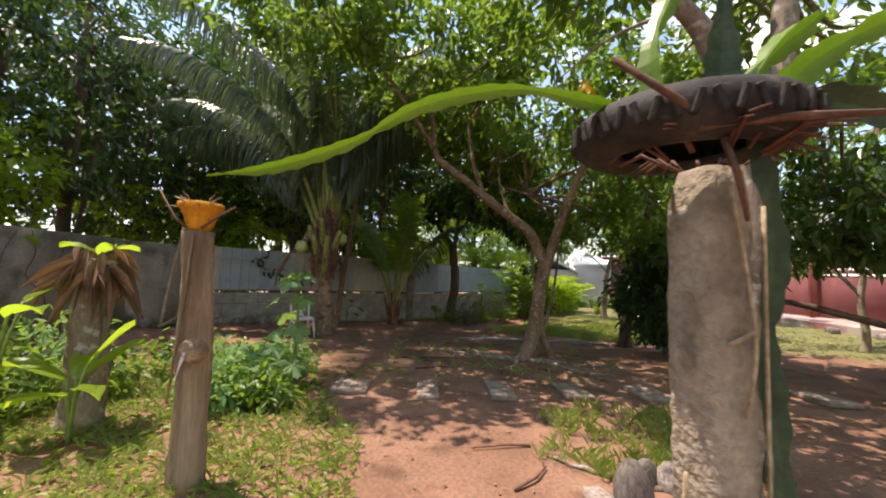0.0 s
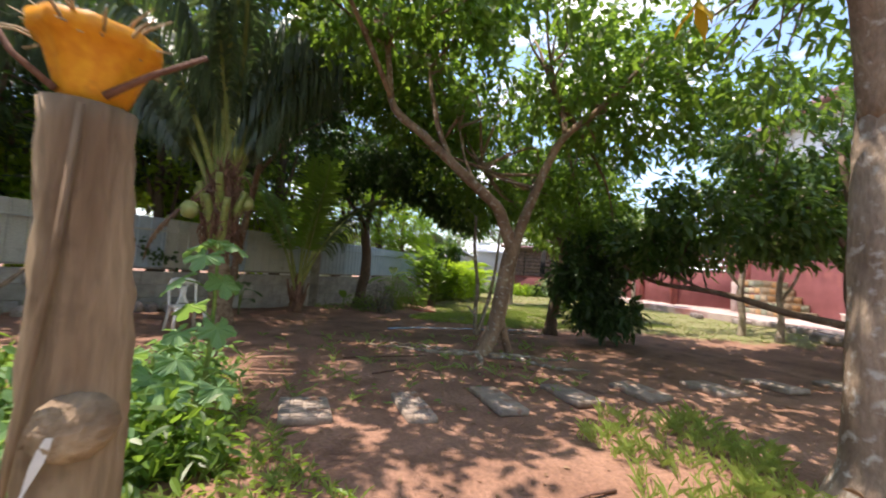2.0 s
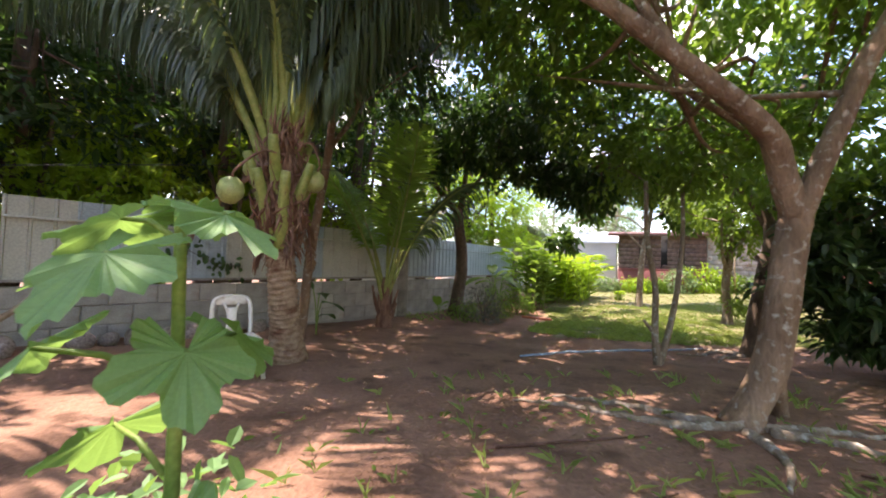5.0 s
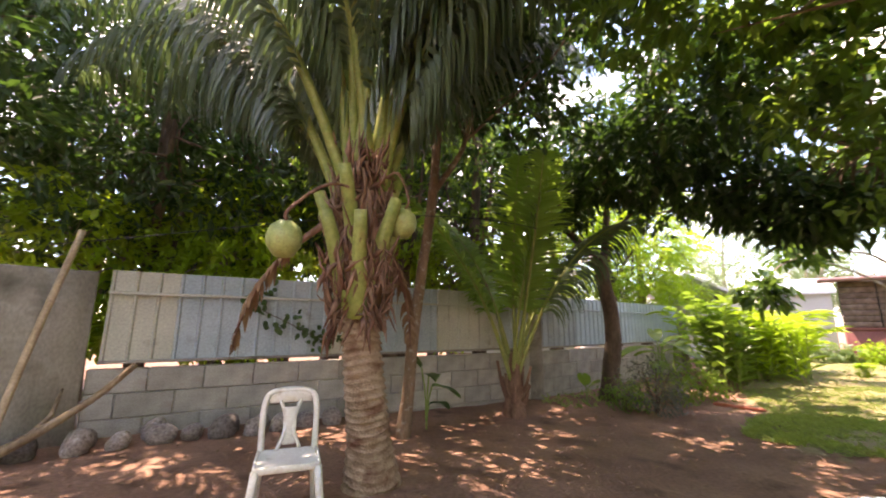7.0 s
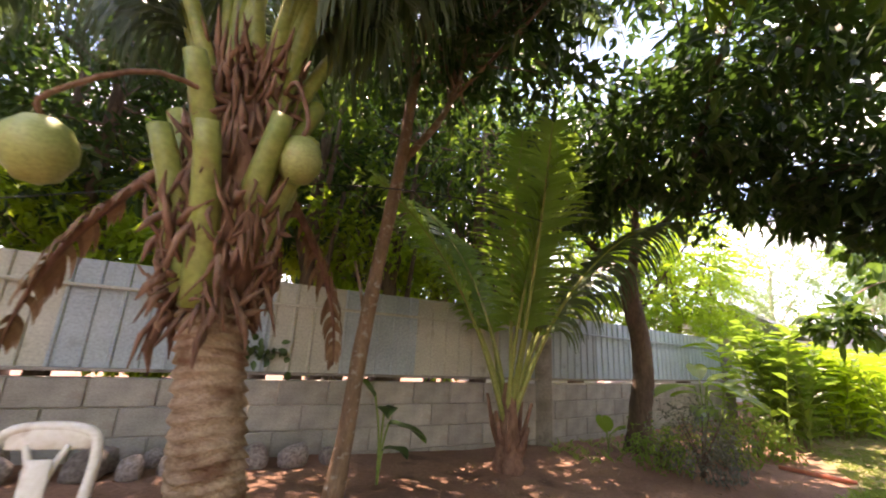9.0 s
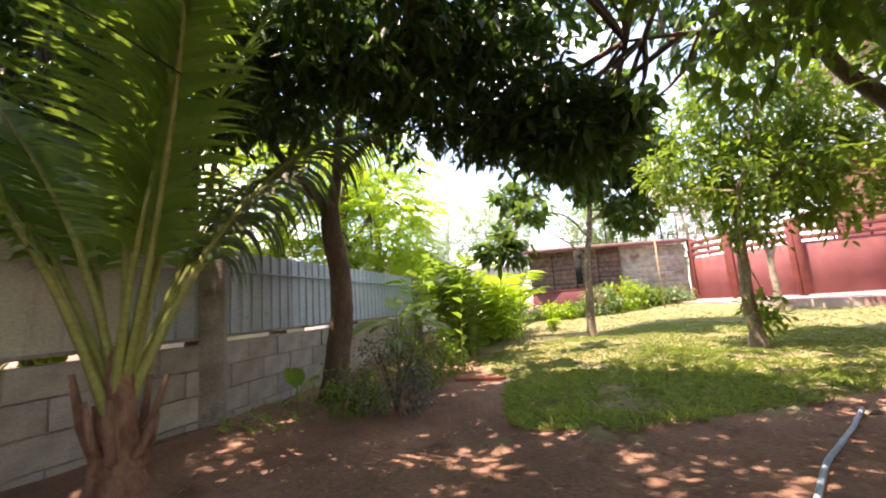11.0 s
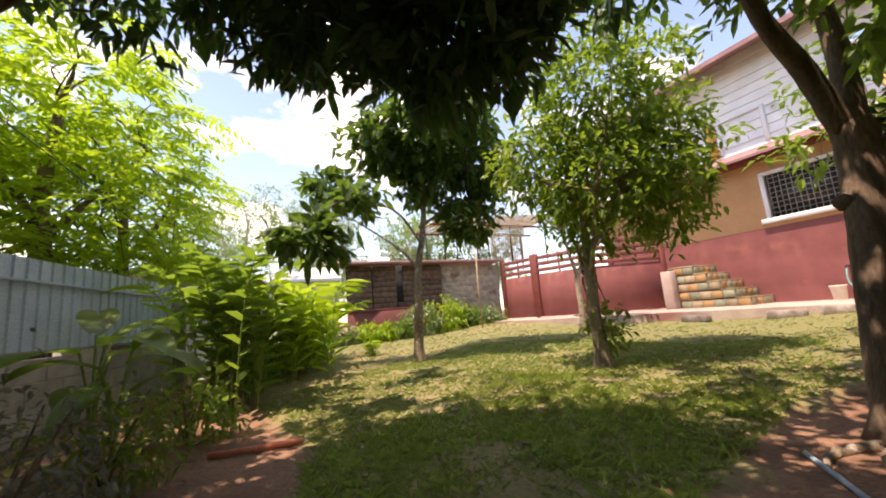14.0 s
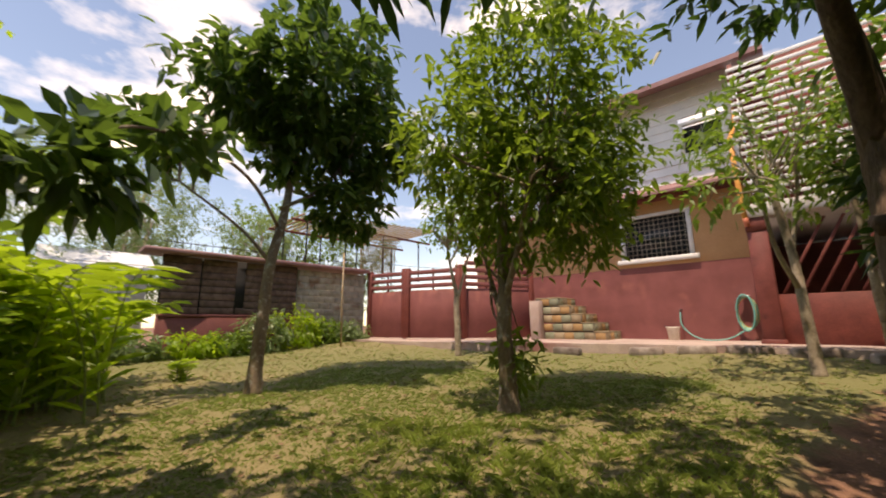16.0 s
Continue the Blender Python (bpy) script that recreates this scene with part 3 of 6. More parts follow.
# thin double-stemmed tree behind the fork
tree("thin_stem_tree", (2.3, 9.35), [(0, 0, 0), (-0.05, 0, 0.5), (-0.02, 0.05, 1.1), (-0.12, 0.1, 1.8), (-0.15, 0.1, 2.6)], (0.05, 0.03),
     [([(0.05, 0.02, 0.05), (0.16, 0, 0.5), (0.3, 0.05, 1.0), (0.42, 0.1, 1.7), (0.5, 0.2, 2.5)], 0.05, 0.025), ([(-0.05, 0, 0.45), (-0.25, -0.05, 0.65)], 0.03, 0.02)],
     [((0.1, 0.2, 3.0), (0.9, 0.9, 0.8), 130)], (0.14, 0.055), BARK_GREY, LEAF_MID, "thin twin-stemmed grey sapling on bare soil", 13, twigs=3, flare=0.2)
# spreading tree with a long low limb
tree("spreading_tree", (7.6, 5.7), [(0, 0, 0), (0.03, 0.03, 0.7), (-0.05, 0.1, 1.5), (0, 0.1, 2.6), (-0.1, 0.2, 3.8)], (0.085, 0.05),
     [([(0.0, 0.0, 0.85), (-0.7, 0.6, 1.0), (-1.5, 1.2, 1.25), (-2.2, 1.9, 1.35), (-2.7, 2.3, 1.6)], 0.075, 0.03), ([(0, 0.05, 2.0), (-0.6, 0.3, 2.8), (-1.4, 0.6, 3.4)], 0.05, 0.02), ([(0, 0.05, 2.3), (0.5, -0.4, 3.0), (0.9, -0.6, 3.6)], 0.05, 0.02)],
     [((-1.4, 1.2, 2.6), (1.9, 1.4, 0.8), 360), ((0.3, 1.2, 2.4), (1.3, 1.1, 0.5), 130), ((-0.6, 0.6, 4.2), (2.2, 1.8, 1.0), 360), ((1.6, 0.2, 3.4), (1.5, 1.5, 1.0), 190), ((-2.4, 2.0, 2.05), (1.0, 0.9, 0.5), 170)],
     (0.2, 0.08), BARK_BROWN, LEAF_GLOSS, "spreading tree with a long low limb and broad leaves", 15, twigs=60)
tree("pale_stem_tree", (9.4, 8.0), [(0, 0, 0), (0.02, 0, 0.6), (0.0, 0.05, 1.3), (0.1, 0, 2.2), (0.05, 0.1, 3.2)], (0.075, 0.04),
     [([(0, 0, 1.0), (0.25, -0.2, 1.7), (0.3, -0.3, 2.5)], 0.04, 0.02)], [((0, 0, 3.4), (1.2, 1.2, 1.0), 150)],
     (0.16, 0.06), BARK_PALE, LEAF_MID, "slim pale-barked tree at the lawn edge", 16, twigs=25)
# slim trunk between the palms
tree("slim_tree", (-2.9, 10.9), [(0, 0, 0), (0.06, 0.02, 0.6), (0.1, 0.05, 1.3), (0.22, 0.02, 2.2), (0.34, 0.05, 3.2), (0.4, 0.1, 4.4)], (0.085, 0.06),
     [([(0.1, 0.05, 1.3), (0.0, 0.2, 1.7), (-0.2, 0.3, 2.2)], 0.03, 0.015), ([(0.34, 0.05, 3.2), (0.7, 0.3, 3.9), (0.9, 0.5, 4.8)], 0.05, 0.02)],
     # crown thickened, high outer clumps added mostly out of view, to shade the soil
     [((0.5, 0.2, 5.3), (1.8, 1.6, 1.0), 360), ((1.5, 0.5, 4.6), (1.1, 1.0, 0.7), 70), ((1.7, -0.5, 5.6), (1.6, 1.5, 0.6), 240), ((0.2, 1.6, 5.6), (1.6, 1.2, 0.6), 180)], (0.17, 0.07), BARK_TAN, LEAF_DARK, "slim brown-barked tree beside the wall", 17, twigs=40, flare=0.25)
# dark mango-like tree by the fence
tree("fence_tree", (0.3, 15.15), [(0, 0, 0), (0.03, 0, 0.6), (0.12, 0.02, 1.2), (0.12, 0.05, 1.8), (0.02, 0.1, 2.5), (0.0, 0.15, 2.95)], (0.19, 0.15),
     [([(0.0, 0.15, 2.85), (-0.3, 0.2, 3.25), (-0.8, 0.3, 3.9), (-1.2, 0.3, 4.7)], 0.11, 0.04), ([(0.02, 0.15, 2.85), (0.12, 0.1, 3.4), (0.2, 0.1, 4.2), (0.4, 0, 5.2)], 0.11, 0.04), ([(0.12, 0.1, 3.4), (0.7, -0.3, 4.0), (1.4, -0.7, 4.4)], 0.06, 0.02)],
     [((-0.1, -0.5, 5.1), (2.2, 2.2, 1.0), 560), ((1.5, -1.6, 4.2), (1.4, 1.3, 0.8), 300), ((2.2, -2.6, 3.5), (0.6, 0.6, 0.5), 60), ((-1.0, -0.9, 4.3), (1.3, 1.2, 0.8), 300), ((0.4, -2.2, 4.5), (1.6, 1.2, 0.8), 230), ((1.2, -2.6, 4.8), (1.8, 1.5, 0.8), 310), ((1.6, -1.4, 6.0), (2.3, 2.0, 0.8), 150), ((0.6, -4.2, 5.8), (2.0, 1.5, 0.7), 150)],
     (0.19, 0.07), BARK_BROWN, LEAF_DARK, "dark leafy tree with a forked brown trunk by the fence", 18, twigs=70)
# tree over the soil edge, its dark leaves hang over the lawn
tree("overhanging_tree", (4.8, 10.44), [(0, 0, 0), (0.03, -0.03, 0.55), (0.13, -0.1, 1.35), (0.22, -0.16, 2.0), (0.22, -0.16, 2.35)], (0.15, 0.135),
     [([(0.22, -0.13, 2.25), (0.0, 0.05, 2.8), (-0.33, 0.28, 3.35), (-0.67, 0.33, 4.2)], 0.1, 0.045), ([(0.22, -0.16, 2.25), (0.39, -0.22, 2.9), (0.5, -0.22, 3.7), (0.67, -0.33, 4.9)], 0.11, 0.045), ([(-0.5, 0.28, 3.35), (-1.1, 0.78, 3.8), (-1.9, 1.25, 3.85)], 0.05, 0.015), ([(0.09, 0.0, 1.72), (0.25, -0.05, 1.78)], 0.07, 0.05),
      ([(0.21, -0.14, 1.95), (0.17, -0.7, 2.2), (-0.05, -1.2, 2.1), (-0.25, -1.7, 1.7)], 0.05, 0.02), ([(0.0, -1.1, 2.12), (0.3, -1.6, 1.6), (0.4, -1.9, 1.0)], 0.03, 0.012)],
     [((-0.5, 0.95, 4.7), (1.6, 1.4, 0.6), 100), ((-1.95, 2.05, 3.2), (0.75, 0.75, 0.45), 150), ((-2.5, 3.25, 3.65), (0.7, 0.7, 0.35), 70), ((0.6, -0.4, 4.6), (1.4, 1.3, 0.7), 140), ((-3.2, 0.45, 4.4), (1.2, 1.1, 0.5), 110),
      ((-0.1, -1.5, 1.5), (0.8, 0.75, 0.6), 220), ((0.25, -1.75, 0.8), (0.75, 0.6, 0.42), 150), ((0.7, -1.3, 2.3), (1.0, 0.9, 0.7), 170)],
     (0.22, 0.08), BARK_BROWN, LEAF_DARK, "forked tree with dark leaves hanging low at the lawn edge", 19, twigs=70)
tree("lawn_tree", (6.75, 16.75), [(0, 0, 0), (0.02, 0, 0.5), (0.05, -0.03, 1.2), (0.12, -0.03, 2.0), (0.3, -0.08, 2.9), (0.45, -0.15, 4.4)], (0.115, 0.055),
     [([(0.12, -0.03, 2.0), (-0.2, 0.3, 2.5), (-0.9, 0.8, 3.1)], 0.035, 0.015), ([(0.22, -0.05, 2.9), (0.6, -0.5, 3.3), (0.9, -0.8, 3.9)], 0.04, 0.015),
      ([(0.2, -0.05, 2.6), (-0.6, -0.3, 3.0), (-1.6, -0.7, 3.0), (-2.6, -1.05, 2.75), (-3.2, -1.25, 2.35)], 0.03, 0.01)],
     [((0.5, -0.3, 5.2), (1.5, 1.5, 1.4), 320), ((-0.4, 0.5, 4.9), (0.9, 0.8, 0.6), 70), ((1.3, -1.0, 4.3), (0.9, 0.9, 0.9), 130), ((-1.0, 1.2, 3.9), (0.8, 0.7, 0.3), 45), ((1.1, -0.7, 3.1), (0.7, 0.7, 0.5), 60), ((0.4, 0.1, 4.0), (0.6, 0.6, 0.5), 40), ((-3.3, -1.3, 2.1), (0.36, 0.36, 0.26), 24), ((-2.1, -0.8, 2.95), (0.5, 0.4, 0.2), 12)],
     (0.25, 0.125), BARK_GREY, LEAF_GLOSS, "slender dark tree standing on the lawn", 20, twigs=45, flare=0.35)
tree("round_garden_tree", (6.62, 13.0), [(0, 0, 0), (0.02, 0, 0.4), (-0.02, 0.02, 0.9), (0.0, 0, 1.4), (0.05, 0.02, 1.9), (0.1, 0, 2.6)], (0.115, 0.06),
     [([(0, 0, 1.0), (0.3, 0.2, 1.5), (0.5, 0.4, 2.2)], 0.045, 0.02), ([(0, 0, 1.3), (-0.3, -0.2, 1.8), (-0.5, -0.4, 2.5)], 0.045, 0.02), ([(0, 0, 1.7), (0.2, -0.4, 2.3), (0.3, -0.6, 3.0)], 0.04, 0.015)],
     [((0.3, -0.3, 2.7), (1.2, 1.2, 0.9), 330), ((1.0, -0.9, 2.6), (0.8, 0.8, 0.7), 150), ((-0.4, 0.5, 3.2), (0.8, 0.8, 0.6), 120), ((0.35, -0.4, 4.3), (1.3, 1.3, 1.1), 380), ((1.1, -1.0, 3.5), (0.9, 0.9, 0.8), 170), ((0.15, -0.05, 0.6), (0.22, 0.22, 0.3), 22)],
     (0.15, 0.06), BARK_GREY, LEAF_ROUND, "round leafy garden tree with a mossy trunk on the lawn", 21, twigs=60, flare=0.4)
tree("small_pale_tree", (11.7, 15.1), [(0, 0, 0), (-0.02, 0, 0.6), (0.0, 0.03, 1.3), (0.02, 0.02, 1.7)], (0.085, 0.07),
     [([(0.02, 0.02, 1.5), (-0.15, 0.1, 2.1), (-0.25, 0.2, 2.8)], 0.05, 0.02), ([(0.02, 0.0, 1.5), (0.15, -0.1, 2.0), (0.3, -0.25, 2.7)], 0.05, 0.02), ([(0.02, 0, 1.6), (0.1, 0.2, 2.3), (0.1, 0.3, 3.0)], 0.04, 0.02)],
     [((0, 0, 3.6), (1.1, 1.1, 0.8), 160)], (0.16, 0.06), BARK_PALE, LEAF_MID, "small pale-trunked tree before the red fence", 22, twigs=25, flare=0.2)
tree("pale_trunk_tree", (9.4, 8.9), [(0, 0, 0), (0.03, 0, 0.5), (-0.02, 0.05, 1.2), (0.05, 0.05, 1.9), (-0.1, 0.25, 3.0)], (0.09, 0.05),
     [([(0, 0.05, 1.3), (-0.3, 0.4, 2.0), (-0.6, 0.6, 3.0)], 0.045, 0.02), ([(0.05, 0.05, 1.9), (0.3, -0.2, 2.6), (0.4, -0.4, 3.4)], 0.04, 0.02)],
     [((0, 0, 4.1), (1.5, 1.5, 0.9), 110), ((-0.6, 0.9, 2.9), (0.8, 0.8, 0.5), 25)], (0.18, 0.07), BARK_PALE, LEAF_MID, "pale-trunked tree near the house terrace", 23, twigs=30, flare=0.2)


# ---- palms ----
def frond(length, leaflet, elev, bend, seed, pairs=60, petiole=0.16, twist=0.0, ragged=0.0, hang=0.9, stout=0.05, blade=0.021):
    """A feather frond that leaves at elev degrees towards +x and bends over by bend degrees; rachis and leaflets as two Meshes."""
    rng = np.random.default_rng(seed)
    u = np.linspace(0, 1, 30)
    th = np.radians(elev - bend * u ** 1.5)
    step = length / 29
    x = np.concatenate([[0], np.cumsum(np.cos(th[:-1]) * step)])
    z = np.concatenate([[0], np.cumsum(np.sin(th[:-1]) * step)])
    y = twist * length * u ** 2
    pts = np.column_stack([x, y, z])
    rach = Mesh().tube(pts, [stout * (1 - q) ** 0.9 + 0.006 for q in u], 6, 0.03)
    lv = Mesh()
    t = np.linspace(petiole, 0.99, pairs)
    for sgn in (-1, 1):
        tt = t[rng.uniform(size=pairs) > ragged]
        n = len(tt)
        b = np.column_stack([np.interp(tt, u, pts[:, k]) for k in range(3)])
        tan = unit(np.column_stack([np.interp(tt, u, np.gradient(pts[:, k], u)) for k in range(3)]))
        side = np.tile(np.array([0, 1.0, 0]) * sgn, (n, 1))
        L = leaflet * np.sin(np.pi * (0.15 + 0.8 * (tt - petiole) / (1 - petiole))) ** 0.6 * rng.uniform(0.8, 1.1, n)
        d = unit(side + tan * 0.5 + rng.normal(0, 0.1, (n, 3)))
        segs, p = [], b.copy()
        for k in range(6):
            f = blade * (1 - (k / 5) ** 2 * 0.93)
            wid = unit(tan - d * np.sum(tan * d, 1, keepdims=True)) * f
            segs += [p - wid, p + wid]
            p = p + d * (L / 5)[:, None]
            d = unit(d + np.array([0, 0, -1.0]) * hang * (0.22 + 0.13 * k))
        v = np.stack(segs, 1).reshape(-1, 3)
        i = np.arange(n)[:, None] * 12
        lv.add(v, np.concatenate([i + np.array([2 * k, 2 * k + 1, 2 * k + 3, 2 * k + 2]) for k in range(5)]).tolist())
    return rach, lv


FRONDS = {}


def add_frond(parent, key, spec, m, mats=(PETIOLE, LEAF_PALM)):
    if key not in FRONDS:
        r, l = frond(**spec)
        FRONDS[key] = (r.data("rachis", mats[0]), l.data("leaflets", mats[1], False))
    ob = part("frond", FRONDS[key][0], None, parent, m=m)
    part("leaflet_fan", FRONDS[key][1], None, ob, kind="stuff")


def coconut_palm():
    foot = on_ground(-2.64, 9.3, -0.03)
    t = thing("coconut_palm", Matrix.Translation(foot), "coconut palm with ringed trunk, green nuts and drooping fronds", "palm tree")
    tr = Mesh()
    z, k = 0.0, 0
    prof = []
    while z < 1.5:
        r = 0.235 - 0.055 * min(1, z / 0.35) - 0.03 * z / 1.6
        prof += [(r * 1.10, z), (r * 1.07, z + 0.014), (r * 0.95, z + 0.05)]
        z += 0.062 + 0.01 * math.sin(9 * z)
        k += 1
    tr.lathe(prof, 22)
    v = tr.v[0]
    v[:, 1] += -0.13 * v[:, 2]
    v[:, 0] += -0.07 * v[:, 2] + 0.006 * np.sin(40 * v[:, 2] + 3 * np.arctan2(v[:, 1], v[:, 0]))
    v[:, 2] += 0.02 * np.sin(2 * np.arctan2(v[:, 1] + 0.13 * v[:, 2], v[:, 0] + 0.07 * v[:, 2]) + 3 * v[:, 2])
    part("trunk", tr, PALM_BARK, t)
    rng = np.random.default_rng(5)
    top = np.array([-0.11, -0.2, 1.55])
    fb = Mesh()
    for i in range(760):
        a, h = rng.uniform(0, 2 * math.pi), rng.uniform(-0.2, 1.3)
        d = np.array([math.cos(a), math.sin(a), 0])
        side = np.array([-d[1], d[0], 0]) * rng.normal(0, 0.06)
        p = top + d * rng.uniform(0.15, 0.24) * (1.15 - 0.45 * abs(h - 0.3)) + [0, 0, h]
        q = p + d * rng.uniform(0.0, 0.13) + side + [0, 0, rng.uniform(-0.3, 0.34)]
        w = rng.uniform(0.006, 0.024)
        fb.tube([p, (p + q) / 2 + d * 0.02 + rng.normal(0, 0.012, 3), q], [w, w * 0.9, 0.003], 4, 0.2)
    fb.tube([top + [0, 0, -0.1], top + [0, 0, 0.25], top + [0.0, 0, 0.75], top + [0.0, 0, 1.35]], [0.17, 0.235, 0.21, 0.12], 18, 0.12)
    part("fibre_sheath", fb, FIBRE, t, "torn brown fibre round the frond bases")
    stubs = [(0.35, 0.8, 0.25), (1.4, 0.7, 0.15), (2.6, 0.9, 0.35), (3.5, 0.85, 0.3), (4.25, 0.8, 0.12), (5.1, 0.85, 0.05), (5.95, 0.75, 0.3), (4.7, 0.7, 0.6), (0.9, 0.7, 0.7)]
    for a, ln, h in stubs:
        d = np.array([math.cos(a), math.sin(a), 0])
        p = top + d * 0.12 + [0, 0, h - 0.2]
        q = smooth_path([p, p + d * 0.12 + [0, 0, ln * 0.5], p + d * 0.27 + [0, 0, ln]], 3)
        part("frond_stub", Mesh().tube(q, taper(0.085, 0.055, len(q)), 8, 0.06), PETIOLE, t, "cut green frond stub")
    for dx, dy, dz, r in [(-0.4, -0.9, 1.95, 0.13), (0.26, -0.16, 2.22, 0.125), (-0.5, -0.1, 2.35, 0.1)]:
        me = Mesh().lathe([(0.001, -r * 1.12), (r * 0.55, -r * 0.95), (r * 0.95, -r * 0.35), (r, r * 0.15), (r * 0.8, r * 0.72), (r * 0.35, r * 1.05), (0.001, r * 1.12)], 16)
        ob = part("coconut", me, COCONUT, t, m=pose(dx, dy, dz, 20, 15, 0))
        part("stalk", Mesh().tube(smooth_path([(0, 0, r), (0.01, 0.02, r + 0.1), ((-0.1 - dx) * 0.4, -dy * 0.4, r + 0.3), ((-0.1 - dx) * 0.9, -dy * 0.9, r + 0.2)], 4), 0.013, 6), FIBRE, ob)
    rng = np.random.default_rng(8)
    SPECS = [dict(length=6.2, leaflet=1.2, elev=90, bend=84, seed=1, pairs=120, twist=0.05, petiole=0.17, hang=4.0, stout=0.05, blade=0.024),
             dict(length=6.0, leaflet=1.3, elev=85, bend=118, seed=2, pairs=120, twist=-0.06, petiole=0.2, hang=5.5, stout=0.05, blade=0.024),
             dict(length=5.6, leaflet=1.3, elev=72, bend=108, seed=3, pairs=110, petiole=0.22, hang=5.5, stout=0.05, blade=0.024),
             dict(length=6.2, leaflet=1.25, elev=88, bend=92, seed=5, pairs=120, twist=0.09, petiole=0.2, hang=5.0, stout=0.05, blade=0.024)]
    for i in range(14):
        ring = (0, 1, 3, 1, 2)[i % 5]
        az = i * 137.5 + rng.uniform(-25, 25)
        a = radians(az)
        # fronds over the path stand steeper
        if -125 < (az + 180) % 360 - 180 < 0:
            ring = 3 if i % 2 else 0
        h = (1.1, 0.75, 0.5, 0.7)[ring] + rng.uniform(-0.2, 0.2)
        m = Matrix.Translation(Vector(top) + Vector((math.cos(a) * 0.13, math.sin(a) * 0.13, h))) @ pose(0, 0, 0, rng.uniform(-10, 10), rng.uniform(-5, 5), az)
        add_frond(t, f"coco{ring}", SPECS[ring], m)
    low = dict(length=5.6, leaflet=1.15, elev=60, bend=82, seed=6, pairs=110, petiole=0.2, hang=3.5, stout=0.05, blade=0.025)
    for az, h in ((152, 0.8), (180, 0.6), (205, 0.9), (118, 0.7), (52, 0.8)):
        a = radians(az)
        add_frond(t, "coco_low", low, Matrix.Translation(Vector(top) + Vector((math.cos(a) * 0.13, math.sin(a) * 0.13, h))) @ pose(0, 0, 0, rng.uniform(-16, 16), rng.uniform(-12, 6), az))
    for az, x0 in ((195, 0.22), (80, 0.2)):
        m = Matrix.Translation(Vector(top) + Vector((math.cos(radians(az)) * x0, math.sin(radians(az)) * x0, 0.75))) @ pose(0, 0, 0, 0, 0, az)
        add_frond(t, f"dry{az}", dict(length=1.5, leaflet=0.22, elev=-35, bend=55, seed=az, pairs=30, petiole=0.3, ragged=0.2, hang=2.5, stout=0.03), m, (FIBRE, DRY_LEAF))


coconut_palm()


def young_palm():
    t = thing("young_palm", Matrix.Translation(on_ground(-1.6, 12.8, -0.03)), "young palm with upright fronds beside the wall", "palm tree")
    tr = Mesh()
    tr.lathe([(0.17, 0), (0.2, 0.08), (0.16, 0.2), (0.18, 0.22), (0.14, 0.36), (0.155, 0.38), (0.12, 0.55), (0.1, 0.8), (0.06, 1.05)], 14)
    part("trunk", tr, FIBRE, t)
    for k in range(9):
        a, h = k * 2.4, 0.55 + 0.09 * (k % 5)
        d = Vector((math.cos(a), math.sin(a), 0))
        part("frond_stub", Mesh().tube([d * 0.1 + Vector((0, 0, 0.12 + 0.03 * k)), d * 0.2 + Vector((0, 0, h * 0.6)), d * (0.24 + 0.03 * (k % 3)) + Vector((0, 0, h))], [0.045, 0.035, 0.02], 6, 0.12), FIBRE, t)
    rng = np.random.default_rng(15)
    specs = [dict(length=3.9, leaflet=0.62, elev=86, bend=22, seed=21, pairs=56, petiole=0.34, hang=0.3, stout=0.032, blade=0.026),
             dict(length=3.7, leaflet=0.66, elev=77, bend=42, seed=22, pairs=50, petiole=0.36, twist=0.05, hang=0.5, stout=0.032, blade=0.026),
             dict(length=3.2, leaflet=0.55, elev=70, bend=48, seed=23, pairs=36, petiole=0.42, ragged=0.25, hang=0.6, stout=0.028, blade=0.024)]
    for i in range(10):
        az, k = i * 137.5 + 20, (0, 1, 0, 2, 1)[i % 5]
        add_frond(t, f"young{k}", specs[k], Matrix.Translation((0.04 * math.cos(az), 0.04 * math.sin(az), 0.45)) @ pose(0, 0, 0, rng.uniform(-12, 12), rng.uniform(-4, 4), az), (PETIOLE, LEAF_FROND))
    big = dict(length=4.4, leaflet=0.95, elev=72, bend=62, seed=24, pairs=70, petiole=0.3, hang=1.6, stout=0.04, blade=0.028)
    add_frond(t, "young_arch", big, Matrix.Translation((0, 0, 0.5)) @ pose(0, 0, 0, 8, 0, 38), (PETIOLE, LEAF_PALM))


young_palm()

# ---- boundary: block wall, metal sheet fence ----
FA, FP, FB = Vector((-6.4, 9.68, 0)), Vector((-1.22, 14.72, 0)), Vector((3.6, 20.75, 0))


def along(a, b):
    """A pose at a whose +x runs to b, with +y to the far side."""
    d = b - a
    return Matrix.Translation(a) @ Matrix.Rotation(math.atan2(d.y, d.x), 4, "Z"), d.length


